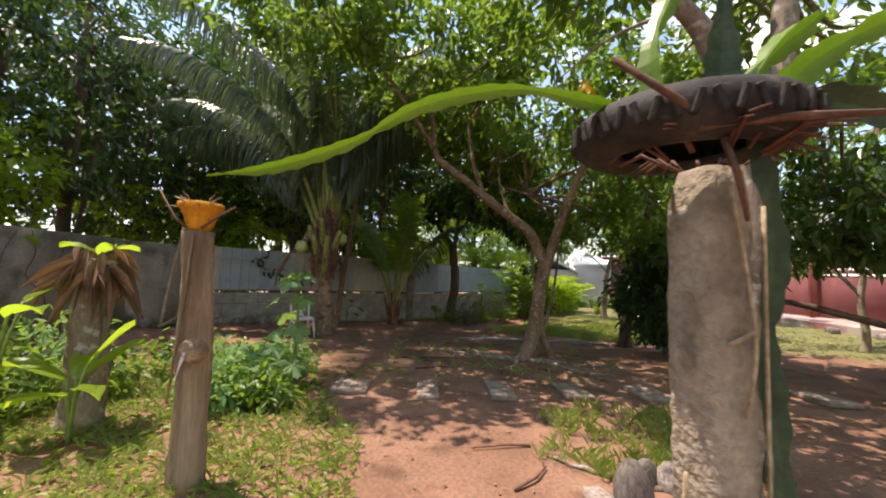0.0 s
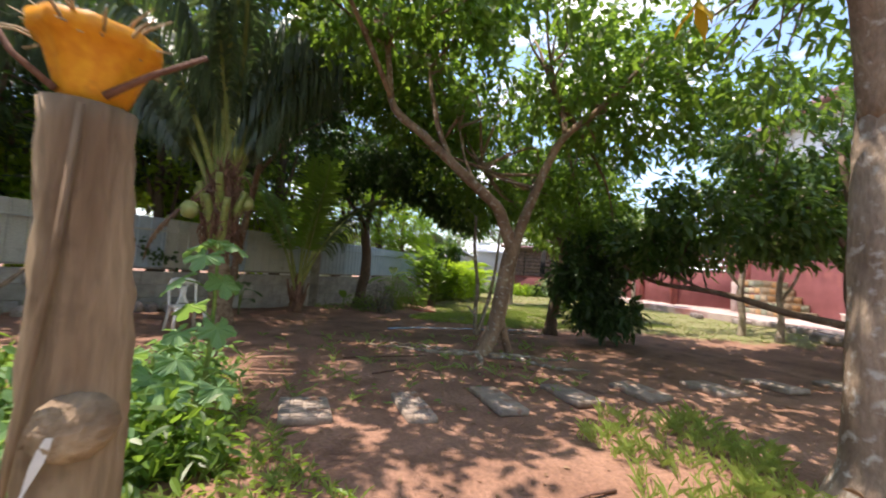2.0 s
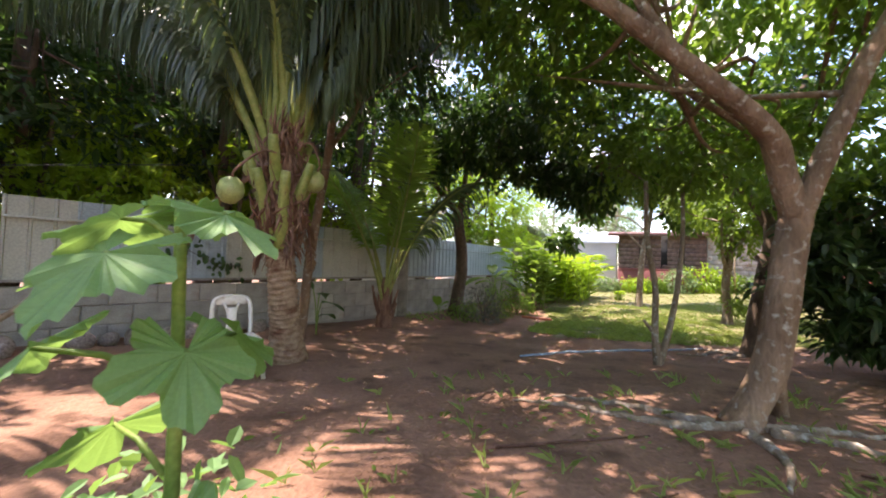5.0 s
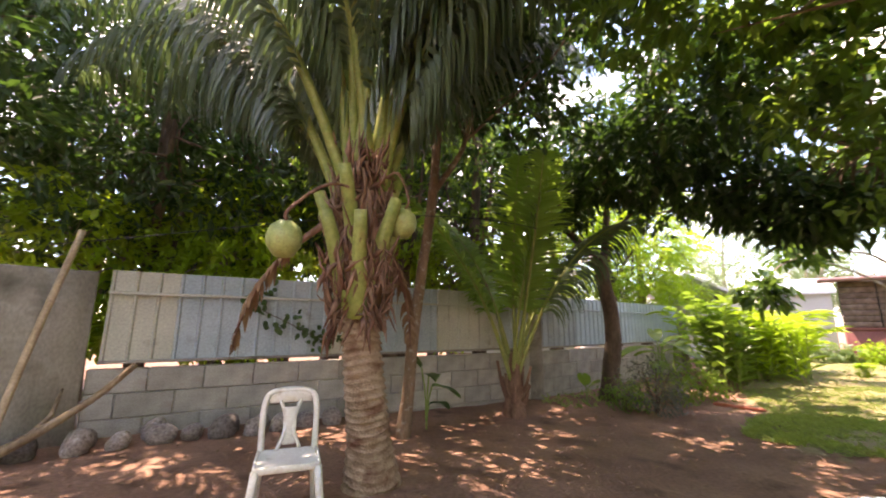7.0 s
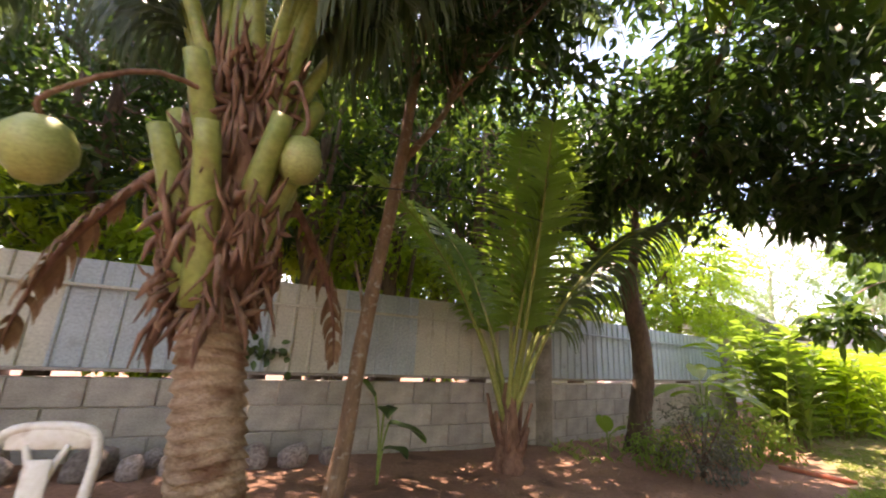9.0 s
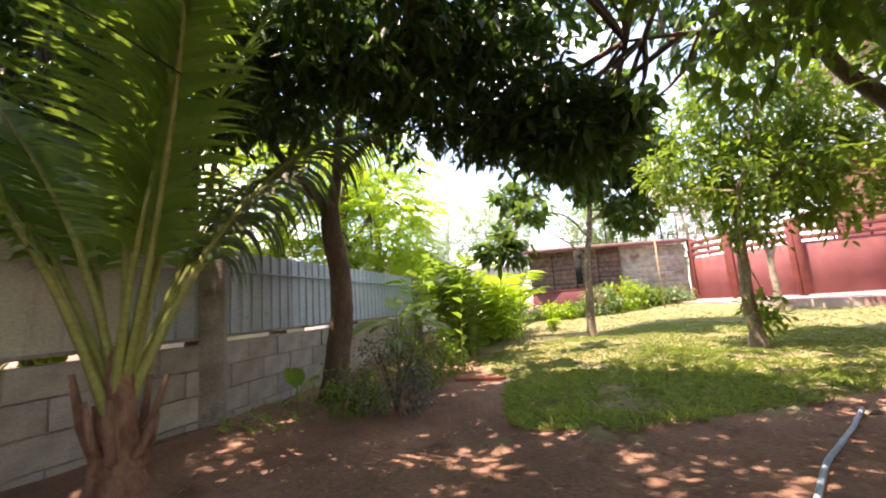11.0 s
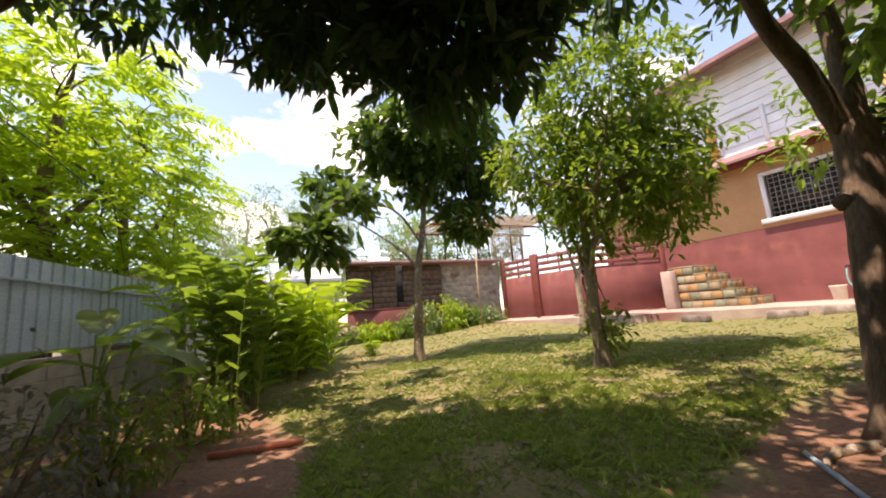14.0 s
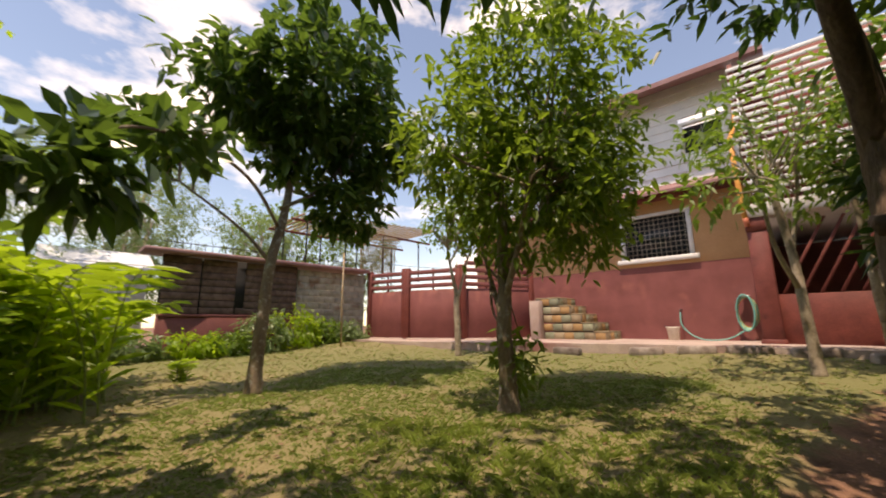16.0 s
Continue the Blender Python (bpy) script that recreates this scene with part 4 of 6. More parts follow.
def block_wall(name, a, b, top):
    m, ln = along(a, b)
    w = thing(name, m, "low grey concrete block wall with soil-stained courses", "wall", kind="structure")
    part("mortar_core", Mesh().box(0, ln, 0.025, 0.125, -0.5, top - 0.012), MORTAR, w)
    h, bl = 0.29, 0.6
    me = Mesh().box(0.006, bl - 0.006, 0, 0.15, 0.006, h - 0.006, 0.008).data("block", BLOCK, False)
    half = {}
    for row in range(5):
        x = -(bl / 2 if row % 2 else 0)
        while x < ln - 0.02:
            x0, x1 = max(0, x), min(ln, x + bl)
            if x1 - x0 > 0.06:
                key = round(x1 - x0, 2)
                if key not in half:
                    half[key] = me if key == bl else Mesh().box(0.006, x1 - x0 - 0.006, 0, 0.15, 0.006, h - 0.006, 0.008).data("block", BLOCK, False)
                part("block", half[key], None, w, m=pose(x0, random.uniform(-0.006, 0.006), top - (row + 1) * h, 0, 0, random.uniform(-0.4, 0.4)))
            x += bl
    return w


def sheet_fence(name, a, b, z0, z1, seq, pitch=0.24):
    """Ribbed steel sheets on two rails, coloured in runs."""
    m, ln = along(a, b)
    t = thing(name, m, "ribbed painted metal sheet fence on rails above the block wall", "fence", kind="structure")
    x, i = 0.0, 0
    while x < ln - 0.01:
        mat, wd = seq[i % len(seq)]
        x1 = min(ln, x + wd)
        prof = []
        q = x
        while q < x1 - 0.005:
            prof += [(q, 0.0), (q + 0.012, -0.026), (q + 0.034, -0.026), (q + 0.046, 0.0)]
            q += pitch
        prof.append((x1, 0.0))
        off = 0.004 * (i % 2)
        v = [(px, py + off + dy, zz) for dy in (0, 0.003) for zz in (z0, z1) for px, py in prof]
        n = len(prof)
        f = [(k, k + 1, n + k + 1, n + k) for k in range(n - 1)] + [(2 * n + k, 3 * n + k, 3 * n + k + 1, 2 * n + k + 1) for k in range(n - 1)] + [(n + k, n + k + 1, 3 * n + k + 1, 3 * n + k) for k in range(n - 1)]
        part("sheet", Mesh().add(v, f), mat, t, smooth=False)
        x, i = x1, i + 1
    for zz in (z0 + 0.005, z1 - 0.3):
        part("rail", Mesh().box(0, ln, -0.07, -0.03, zz, zz + 0.035, 0.004), CONCRETE if zz < z0 + 0.1 else seq[0][0], t)
    return t


block_wall("block_wall_west", FA, FP, 0.79)
block_wall("block_wall_east", FP, FB, 0.79)
sheet_fence("sheet_fence_west", FA + Vector((0.03, 0.1, 0)), FP + Vector((0.03, 0.1, 0)), 0.84, 1.98, [(SHEET_CREAM, 0.72), (SHEET_BLUE, 2.0), (SHEET_CREAM, 0.0 + 0.9), (SHEET_BLUE, 1.1), (SHEET_CREAM, 1.5), (SHEET_BLUE, 1.2)])
sheet_fence("sheet_fence_east", FP + Vector((0.03, 0.1, 0)), FB + Vector((0.03, 0.1, 0)), 0.84, 1.98, [(SHEET_BLUE, 1.5), (SHEET_AQUA, 7.0)], 0.2)
for p, zt in ((FP, 1.95), (FB, 2.0)):
    c = thing("fence_post", Matrix.Translation(p), "square concrete post in the boundary wall", "post", kind="structure")
    part("post", Mesh().box(-0.14, 0.14, -0.12, 0.16, -0.5, zt, 0.012), CONCRETE, c)
# taller plastered wall
for a, b, zt in ((Vector((-6.35, 9.62, 0)), Vector((-6.96, 8.49, 0)), 1.94), (Vector((-6.9, 8.6, 0)), Vector((-7.2, -6, 0)), 1.95)):
    m, ln = along(a, b)
    w = thing("concrete_wall", m, "weathered grey plastered boundary wall", "wall", kind="structure")
    part("wall", Mesh().box(0, ln, -0.16, 0, -0.4, zt, 0.02), PLASTER, w)


# ---- house ----
HX = Vector((0.40, 0.917, 0)).normalized()
HM = Matrix.Translation((15.37, 9.73, 0)) @ Matrix.Rotation(math.atan2(HX.y, HX.x), 4, "Z")


def wall_with_hole(mesh, x0, x1, y0, y1, z0, z1, hole=None):
    """A wall slab along x with one rectangular opening (hx0, hx1, hz0, hz1)."""
    if not hole:
        return mesh.box(x0, x1, y0, y1, z0, z1)
    a, b, c, d = hole
    mesh.box(x0, a, y0, y1, z0, z1)
    mesh.box(b, x1, y0, y1, z0, z1)
    if c > z0:
        mesh.box(a, b, y0, y1, z0, c)
    if d < z1:
        mesh.box(a, b, y0, y1, d, z1)
    return mesh


def barred_window(parent, x0, x1, z0, z1, y, cols, rows, sill=True):
    w = part("window", Mesh().box(x0 + 0.06, x1 - 0.06, y - 0.14, y - 0.13, z0 + 0.06, z1 - 0.06), GLASS, parent, "dark glass window behind an iron grille")
    for q in ((x0 - 0.05, x0 + 0.07, z0, z1), (x1 - 0.07, x1 + 0.05, z0, z1), (x0 - 0.05, x1 + 0.05, z1 - 0.03, z1 + 0.06)):
        part("window_frame", Mesh().box(q[0], q[1], y - 0.12, y + 0.03, q[2], q[3], 0.006), WHITE_PAINT, w)
    if sill:
        part("window_sill", Mesh().box(x0 - 0.16, x1 + 0.16, y - 0.1, y + 0.12, z0 - 0.14, z0, 0.012), WHITE_PAINT, w)
    for i in range(1, cols):
        x = x0 + (x1 - x0) * i / cols
        part("grille_bar", Mesh().box(x - 0.008, x + 0.008, y - 0.06, y - 0.045, z0, z1), GRILLE, w)
    for i in range(1, rows):
        z = z0 + (z1 - z0) * i / rows
        part("grille_bar", Mesh().box(x0, x1, y - 0.045, y - 0.03, z - 0.008, z + 0.008), GRILLE, w)
    return w


def house():
    h = thing("house", HM, "two-storey house, dark red below, orange band, white boarded upper floor", "house", kind="structure")
    part("wall", wall_with_hole(Mesh(), -2.33, 7.0, -0.2, 0, 0.0, 2.73), RED_PAINT, h, "dull red painted lower wall", smooth=False)
    part("wall", wall_with_hole(Mesh(), -2.33, 7.0, -0.197, -0.003, 2.73, 4.75, (-0.92, 1.02, 2.98, 4.33)), ORANGE_WALL, h, "orange painted wall band", smooth=False)
    # near-black, the darkness of the unlit rooms put into its colour
    part("inner_wall", Mesh().box(-2.3, 7.0, -4.0, -3.9, 0.3, 8.0), INSIDE_SHADE, h)
    part("wall", Mesh().box(-2.33, -2.13, -6, -0.2, 0, 4.75), RED_PAINT, h, smooth=False)
    barred_window(h, -0.92, 1.02, 2.98, 4.33, 0.0, 14, 9)
    # eave skirt between the floors
    v = [(-2.45, -0.1, 5.25), (7, -0.1, 5.25), (7, 0.75, 4.85), (-2.45, 0.75, 4.85), (-2.45, -0.1, 5.19), (7, -0.1, 5.19), (7, 0.75, 4.77), (-2.45, 0.75, 4.77)]
    part("eave", Mesh().add(v, [(0, 3, 2, 1), (4, 5, 6, 7), (3, 7, 6, 2), (0, 4, 7, 3), (0, 1, 5, 4), (1, 2, 6, 5)]), ROOF_SKIRT, h, "brownish metal skirt roof", smooth=False)
    part("floor_band", Mesh().box(-2.4, 7, -0.15, 0.05, 4.75, 5.2), MAROON, h)
    # boarded upper floor
    z = 5.2
    while z < 8.3:
        for x0, x1 in ((-2.33, -2.15), (-0.95, 7.0)) if 6.0 < z < 6.95 else ((-2.33, 7.0),):
            bd = Mesh()
            bd.add([(x0, -0.02, z + 0.3), (x1, -0.02, z + 0.3), (x1, 0.02, z), (x0, 0.02, z), (x0, -0.05, z + 0.3), (x1, -0.05, z + 0.3), (x1, -0.05, z), (x0, -0.05, z)], [(0, 3, 2, 1), (4, 5, 6, 7), (0, 1, 5, 4), (3, 7, 6, 2), (0, 4, 7, 3), (1, 2, 6, 5)])
            part("siding_board", bd, WHITE_PAINT, h, smooth=False)
        z += 0.29
    barred_window(h, -2.1, -0.98, 6.0, 7.0, 0.0, 2, 1, False)
    barred_window(h, 0.6, 1.9, 5.3, 6.4, 0.03, 2, 1, False)
    part("shutter", Mesh().box(1.95, 2.25, 0.02, 0.06, 5.25, 6.5, 0.01), PIPE_ORANGE, h, "orange-brown wooden shutter")
    v = [(-3.2, 1.0, 8.15), (7.5, 1.0, 8.15), (7.5, -4.5, 10.2), (-3.2, -4.5, 10.2), (-3.2, 1.0, 8.0), (7.5, 1.0, 8.0), (7.5, -4.5, 10.05), (-3.2, -4.5, 10.05)]
    part("roof", Mesh().add(v, [(0, 3, 2, 1), (4, 5, 6, 7), (0, 1, 5, 4), (2, 3, 7, 6), (0, 4, 7, 3), (1, 2, 6, 5)]), ROOF_SKIRT, h, "metal roof with a dark eave", smooth=False)
    # corner column, beam and slatted screen over the porch
    part("column", Mesh().box(-2.72, -2.34, 1.45, 1.8, 0.4, 3.08, 0.02), COLUMN_RED, h, "dark red square column")
    part("column_base", Mesh().box(-2.76, -2.3, 1.41, 1.84, 0.4, 0.62, 0.02), MAROON, h)
    part("column_head", Mesh().box(-2.74, -2.32, 1.43, 1.82, 3.08, 3.4, 0.02), MAROON, h)
    part("column", Mesh().box(-6.2, -5.85, 1.45, 1.8, 0.4, 3.4, 0.02), COLUMN_RED, h)
    part("beam", Mesh().box(-9, -2.3, 1.4, 1.86, 3.4, 3.72, 0.02), FAR_WALL, h, "cream concrete beam")
    part("porch_ceiling", Mesh().box(-9, -2.36, -4, 1.4, 3.5, 3.62), FAR_WALL, h)
    part("porch_wall", Mesh().box(-9, -2.33, -4.1, -3.9, 0.3, 3.5), RED_PAINT, h, smooth=False)
    part("low_wall", Mesh().box(-5.85, -2.72, 1.55, 1.68, 0.4, 1.6, 0.01), MAROON, h, "dark maroon low porch wall")
    for i in range(9):
        x = -2.82 - i * 0.31
        part("lattice_lath", Mesh().box(-0.03, 0.03, 0.02, 0.05, 0, 1.85, 0.004), MAROON, h, m=Matrix.Translation((x, 1.57, 1.62)) @ pose(0, 0, 0, 0, -28, 0))
    for i in range(19):
        z = 3.86 + i * 0.19
        part("screen_slat", Mesh().box(-8.8, -2.42, 1.66, 1.7, z, z + 0.09, 0.004), WHITE_PAINT, h)
    for x in (-2.5, -4.4, -6.3, -8.2):
        part("screen_post", Mesh().box(x - 0.05, x + 0.05, 1.58, 1.66, 3.72, 7.5, 0.006), MAROON, h)
    part("screen_back_wall", Mesh().box(-9, -2.5, -0.1, 0.0, 3.62, 8.3), MAROON, h)
    d = [(-2.38, 0.1, 8.0), (-2.38, 0.12, 7.0), (-2.38, 0.9, 6.2), (-2.33, 1.5, 5.7), (-2.3, 1.92, 5.4), (-2.34, 1.92, 3.75), (-2.36, 1.88, 3.4)]
    part("drain_pipe", Mesh().tube(d, 0.055, 10), PIPE_ORANGE, h, "orange drain pipe at the corner")
    part("low_pipe", Mesh().tube([(-2.36, 1.88, 3.42), (-2.38, 1.86, 3.2)], 0.055, 10), PIPE_RED, h)


house()


def local(x, y, z):
    return (HM @ Vector((x, y, z)))


# terrace slab before the house
TERR = [(14.3, 20.2), (13.0, 17.8), (12.6, 15.4), (12.4, 13.2), (12.2, 11.0), (11.4, 9.2), (10.3, 7.6), (9.6, 5.5), (10.5, 2.5), (24, 2), (24, 20.2)]
tm = Mesh()
n = len(TERR)
tm.add([(x, y, 0.52) for x, y in TERR] + [(x, y, -0.1) for x, y in TERR], [tuple(range(n))[::-1]] + [(i, (i + 1) % n, n + (i + 1) % n, n + i) for i in range(n)])
tagged(part("terrace", tm, PINK_PAVE, smooth=False), "worn pinkish concrete terrace slab before the house", "pavement", kind="structure")
for i, (x, y) in enumerate([(12.25, 12.5), (12.1, 10.8), (11.75, 9.9), (11.3, 9.1), (10.8, 8.3), (10.3, 7.5), (9.9, 6.6)]):
    t = thing("kerb_stone", pose(x - 0.1, y, float(ground_z(x - 0.1, y)) - 0.03, 0, 0, 60 + 7 * i), "rough grey stone along the terrace edge", "stone", "terrace kerb stones")
    part("stone", Mesh().box(-0.35, 0.35, -0.11, 0.11, 0, 0.22, 0.04), ROCK, t)


def garden_steps():
    t = thing("garden_steps", HM, "coloured stone-clad steps up to the house", "stairs")
    z = 0.5
    for i in range(5):
        x0 = 1.3 + i * 0.36
        part("riser_block", Mesh().box(x0 + 0.02, 3.6, 0.03, 1.25, z, z + 0.235, 0.012), CONCRETE, t)
        part("tread", Mesh().box(x0, 3.6 if i == 4 else x0 + 0.4, 0.03, 1.28, z + 0.235, z + 0.27, 0.01), STEP_A, t, "pale worn tread")
        for k in range(8):
            a, b = x0 + 0.03 + k * 0.33, x0 + 0.03 + k * 0.33 + 0.31
            if b > 3.6:
                break
            part("facing_stone", Mesh().box(a, b, 1.25, 1.275, z + 0.01, z + 0.225, 0.012), (STEP_B, STEP_A, STEP_C)[(k + 2 * i) % 3], t)
        for k in range(4):
            part("facing_stone", Mesh().box(x0 - 0.005, x0 + 0.02, 0.05 + k * 0.3, 0.33 + k * 0.3, z + 0.01, z + 0.225, 0.01), (STEP_A, STEP_C, STEP_B)[(k + i) % 3], t)
        z += 0.27
    part("side_post", Mesh().box(3.3, 3.65, 1.3, 1.6, 0.4, 1.75, 0.02), PINK_PAVE, t)


garden_steps()


def bucket_and_hose():
    p = local(-0.25, 0.35, 0.52)
    t = thing("bucket", Matrix.Translation(p), "white plastic bucket standing against the red wall", "bucket")
    part("pail", Mesh().lathe([(0.001, 0.005), (0.13, 0.0), (0.165, 0.33), (0.18, 0.34), (0.18, 0.37), (0.16, 0.37), (0.125, 0.02), (0.001, 0.02)], 20), PLASTIC_WHITE, t)
    part("bail", Mesh().tube([(0.17 * math.cos(a), 0.17 * math.sin(a) * 0.2 + 0.17, 0.36 + 0.05 * math.sin(a)) for a in np.linspace(0, math.pi, 9)], 0.006, 5), IRON, t)
    m = HM @ Matrix.Translation((-2.0, 0.1, 1.25))
    h = thing("garden_hose", m, "teal and yellow garden hose coiled on a wall hook", "hose")
    for k in range(6):
        q = [(0.22 * (1 - 0.03 * k) * math.cos(a) + 0.01 * k, 0.03 + 0.022 * k, (0.4 + 0.015 * k) * math.sin(a)) for a in np.linspace(0, 2 * math.pi, 25)]
        part("coil", Mesh().tube(q, 0.018, 6, caps=False), HOSE_TEAL if k % 3 else HOSE_YELLOW, h)
    part("hook", Mesh().box(-0.08, 0.08, -0.1, 0.14, 0.42, 0.46, 0.01), WHITE_PAINT, h, "white wall hook")
    q = smooth_path([(0.05, 0.1, -0.42), (0.5, 0.2, -0.68), (1.1, 0.3, -0.68), (1.5, 0.25, -0.35), (1.55, 0.12, 0.1)], 8)
    part("hose_run", Mesh().tube(q, 0.018, 6), HOSE_TEAL, h)
    part("tap", Mesh().tube([(1.55, -0.1, 0.12), (1.55, 0.12, 0.12), (1.55, 0.14, 0.05)], 0.02, 6), IRON, h)


bucket_and_hose()


def red_fence(name, a, b, slats, label):
    m, ln = along(Vector(a), Vector(b))
    t = thing(name, m, label, "fence", kind="structure")
    part("panel", Mesh().box(0.08, ln - 0.08, -0.02, 0.02, 0.56, 2.2, 0.006), RED_PAINT, t, "smooth dull red board panel")
    for i in range(slats):
        part("slat", Mesh().box(0.05, ln - 0.05, -0.05, -0.02, 2.27 + i * 0.24, 2.42 + i * 0.24, 0.008), RED_PAINT, t)
    k = max(1, int(ln / 0.7))
    for i in range(k + 1):
        x = 0.05 + (ln - 0.1) * i / k
        part("upright", Mesh().box(x - 0.03, x + 0.03, 0.02, 0.07, 0.5, 2.95, 0.005), MAROON, t)
    part("gate_post", Mesh().box(-0.09, 0.09, -0.09, 0.09, 0.45, 3.0, 0.012), MAROON, t)
    part("gate_post", Mesh().box(ln - 0.09, ln + 0.09, -0.09, 0.09, 0.45, 3.0, 0.012), MAROON, t)
    part("skirting", Mesh().box(0, ln, -0.1, 0.1, 0.4, 0.56, 0.01), PINK_PAVE, t)


red_fence("red_fence_north", (15.25, 19.6, 0), (14.95, 18.05, 0), 3, "dark red board gate with horizontal slats above")
red_fence("red_fence_middle", (14.9, 17.9, 0), (14.7, 15.95, 0), 3, "sunlit dull red board fence with slatted top")
red_fence("red_fence_south", (14.7, 15.8, 0), (16.35, 13.75, 0), 4, "shaded red board fence with slatted top beside the steps")

# ---- old wall and sheds beyond the lawn ----
DA, DB = Vector((9.5, 22.75, 0)), Vector((15.3, 19.9, 0))
m, LD = along(DA, DB)
dw = thing("garden_wall", m, "long old wall of dark boards, red plinth and grey blocks", "wall", kind="structure")
part("plinth", Mesh().box(0, 3.8, -0.05, 0.15, -0.2, 1.25, 0.01), RED_PAINT, dw, "faded red plinth")
part("coping", Mesh().box(0, 3.8, -0.09, 0.15, 1.25, 1.33, 0.01), RED_PAINT, dw)
# near-black sheet added behind the boards as the shade in their slot
part("slot_shade_sheet", Mesh().box(0, 3.8, 0.1, 0.14, 1.25, 2.95), INSIDE_SHADE, dw)
for i in range(4):
    for k in range(8):
        part("board", Mesh().box(i * 0.95 + (0.26 if i == 2 and k > 0 else 0.02), i * 0.95 + 0.93, 0.02 + 0.006 * (k % 2), 0.06 + 0.006 * (k % 2), 1.34 + k * 0.2, 1.525 + k * 0.2, 0.006), BOARD_BROWN, dw)
for r in range(12):
    x = 3.8 - (0.2 if r % 2 else 0)
    while x < LD:
        x0, x1 = max(x, 3.8), min(x + 0.4, LD)
        if x1 - x0 > 0.05:
            part("grey_block", Mesh().box(x0 + 0.005, x1 - 0.005, -0.02, 0.13, 0.25 + r * 0.22, 0.25 + r * 0.22 + 0.21, 0.008), BLOCK, dw)
        x += 0.4
part("mortar_core", Mesh().box(3.8, LD, 0, 0.11, -0.2, 2.88), MORTAR, dw)
part("roof_edge", Mesh().box(-0.5, LD, -0.35, 0.6, 2.95, 3.07, 0.02), ROOF_SKIRT, dw, "rusty roof edge along the wall")
rl = thing("iron_railing", m, "spiked iron railing above the wall", "railing", kind="structure")
for i in range(34):
    x = LD - 6.4 + i * 0.19
    part("picket", Mesh().tube([(x, 0.2, 3.07), (x, 0.2, 3.42)], [0.012, 0.006], 5), IRON, rl)
for z in (3.12, 3.33):
    part("rail", Mesh().box(LD - 6.5, LD, 0.19, 0.21, z, z + 0.02), IRON, rl)


def pergola():
    t = thing("pergola", m, "pergola roof of pale battens on thin posts behind the wall", "pergola")
    for x, y in ((LD - 2.2, 0.5), (LD - 0.6, 0.5), (LD - 2.2, 2.5), (LD - 0.6, 2.5), (LD + 1.2, 0.5), (LD + 1.2, 2.5), (LD + 3.2, 0.5), (LD + 3.2, 2.5)):
        part("pole", Mesh().tube([(x, y, 2.9), (x, y, 4.75)], 0.03, 8), IRON, t)
    for i in range(24):
        x = LD - 2.7 + i * 0.28
        part("batten", Mesh().box(x, x + 0.1, -0.2, 3.0, 4.78 + 0.02 * i, 4.82 + 0.02 * i, 0.005), WOOD_PALE, t)
    for y in (0.5, 2.5):
        part("beam", Mesh().box(LD - 2.8, LD + 3.9, y - 0.04, y + 0.04, 4.7, 4.78, 0.006), MAROON, t)
    for i in range(16):
        x = LD + 0.0 + i * 0.11
        part("trellis_lath", Mesh().box(x, x + 0.04, 0.3, 0.33, 3.1, 4.2, 0.003), WOOD_PALE, t)
    for i in range(5):
        part("trellis_lath", Mesh().box(LD, LD + 1.8, 0.27, 0.3, 4.2 + 0.11 * i, 4.25 + 0.11 * i, 0.003), WOOD_PALE, t)


pergola()
t = thing("clothes_pole", Matrix.Translation(on_ground(12.3, 18.9, -0.05)), "thin pale pole holding a wire at the lawn edge", "pole")
part("pole", Mesh().tube([(0, 0, 0), (0.0, 0.02, 1.4), (-0.02, 0, 2.9)], 0.025, 7), WOOD_PALE, t)
t = thing("overhead_wire", Matrix.Identity(4), "thin dark wire strung across the garden", "wire")
part("wire", Mesh().tube(smooth_path([(12.3, 18.9, 3.0), (13.6, 16.0, 2.75), (15.0, 12.5, 3.2)], 8), 0.008, 4), IRON, t)

# ---- neighbours beyond the fence ----
def neighbour(name, x, y, rz, wd, dp, hh, roof, label, trim=True):
    t = thing(name, pose(x, y, 0, 0, 0, rz), label, "house", kind="structure")
    part("wall", Mesh().box(-wd / 2, wd / 2, -dp / 2, dp / 2, -0.3, hh), FAR_WALL, t, smooth=False)
    e = 0.6 if trim else 0.15
    v = [(-wd / 2 - e, -dp / 2 - e, hh - 0.1), (wd / 2 + e, -dp / 2 - e, hh - 0.1), (wd / 2 + e, 0, hh + dp * 0.22), (-wd / 2 - e, 0, hh + dp * 0.22), (-wd / 2 - e, dp / 2 + e, hh - 0.1), (wd / 2 + e, dp / 2 + e, hh - 0.1)]
    part("roof", Mesh().add(v + [(a, b, c - 0.12) for a, b, c in v], [(0, 1, 2, 3), (3, 2, 5, 4), (6, 9, 8, 7), (9, 10, 11, 8), (0, 6, 7, 1), (4, 5, 11, 10), (0, 3, 9, 6), (3, 4, 10, 9), (1, 7, 8, 2), (2, 8, 11, 5)]), roof, t, "pale metal gable roof", smooth=False)
    if not trim:
        return
    part("fascia", Mesh().box(-wd / 2 - e - 0.03, wd / 2 + e + 0.03, -dp / 2 - e - 0.06, -dp / 2 - e - 0.02, hh - 0.28, hh - 0.05), TRIM_BLUE, t, "blue fascia board")
    for k in (-0.3, 0.25):
        part("window", Mesh().box(wd * k, wd * k + 1.2, -dp / 2 - 0.02, -dp / 2 + 0.02, hh - 1.6, hh - 0.6), GLASS, t)


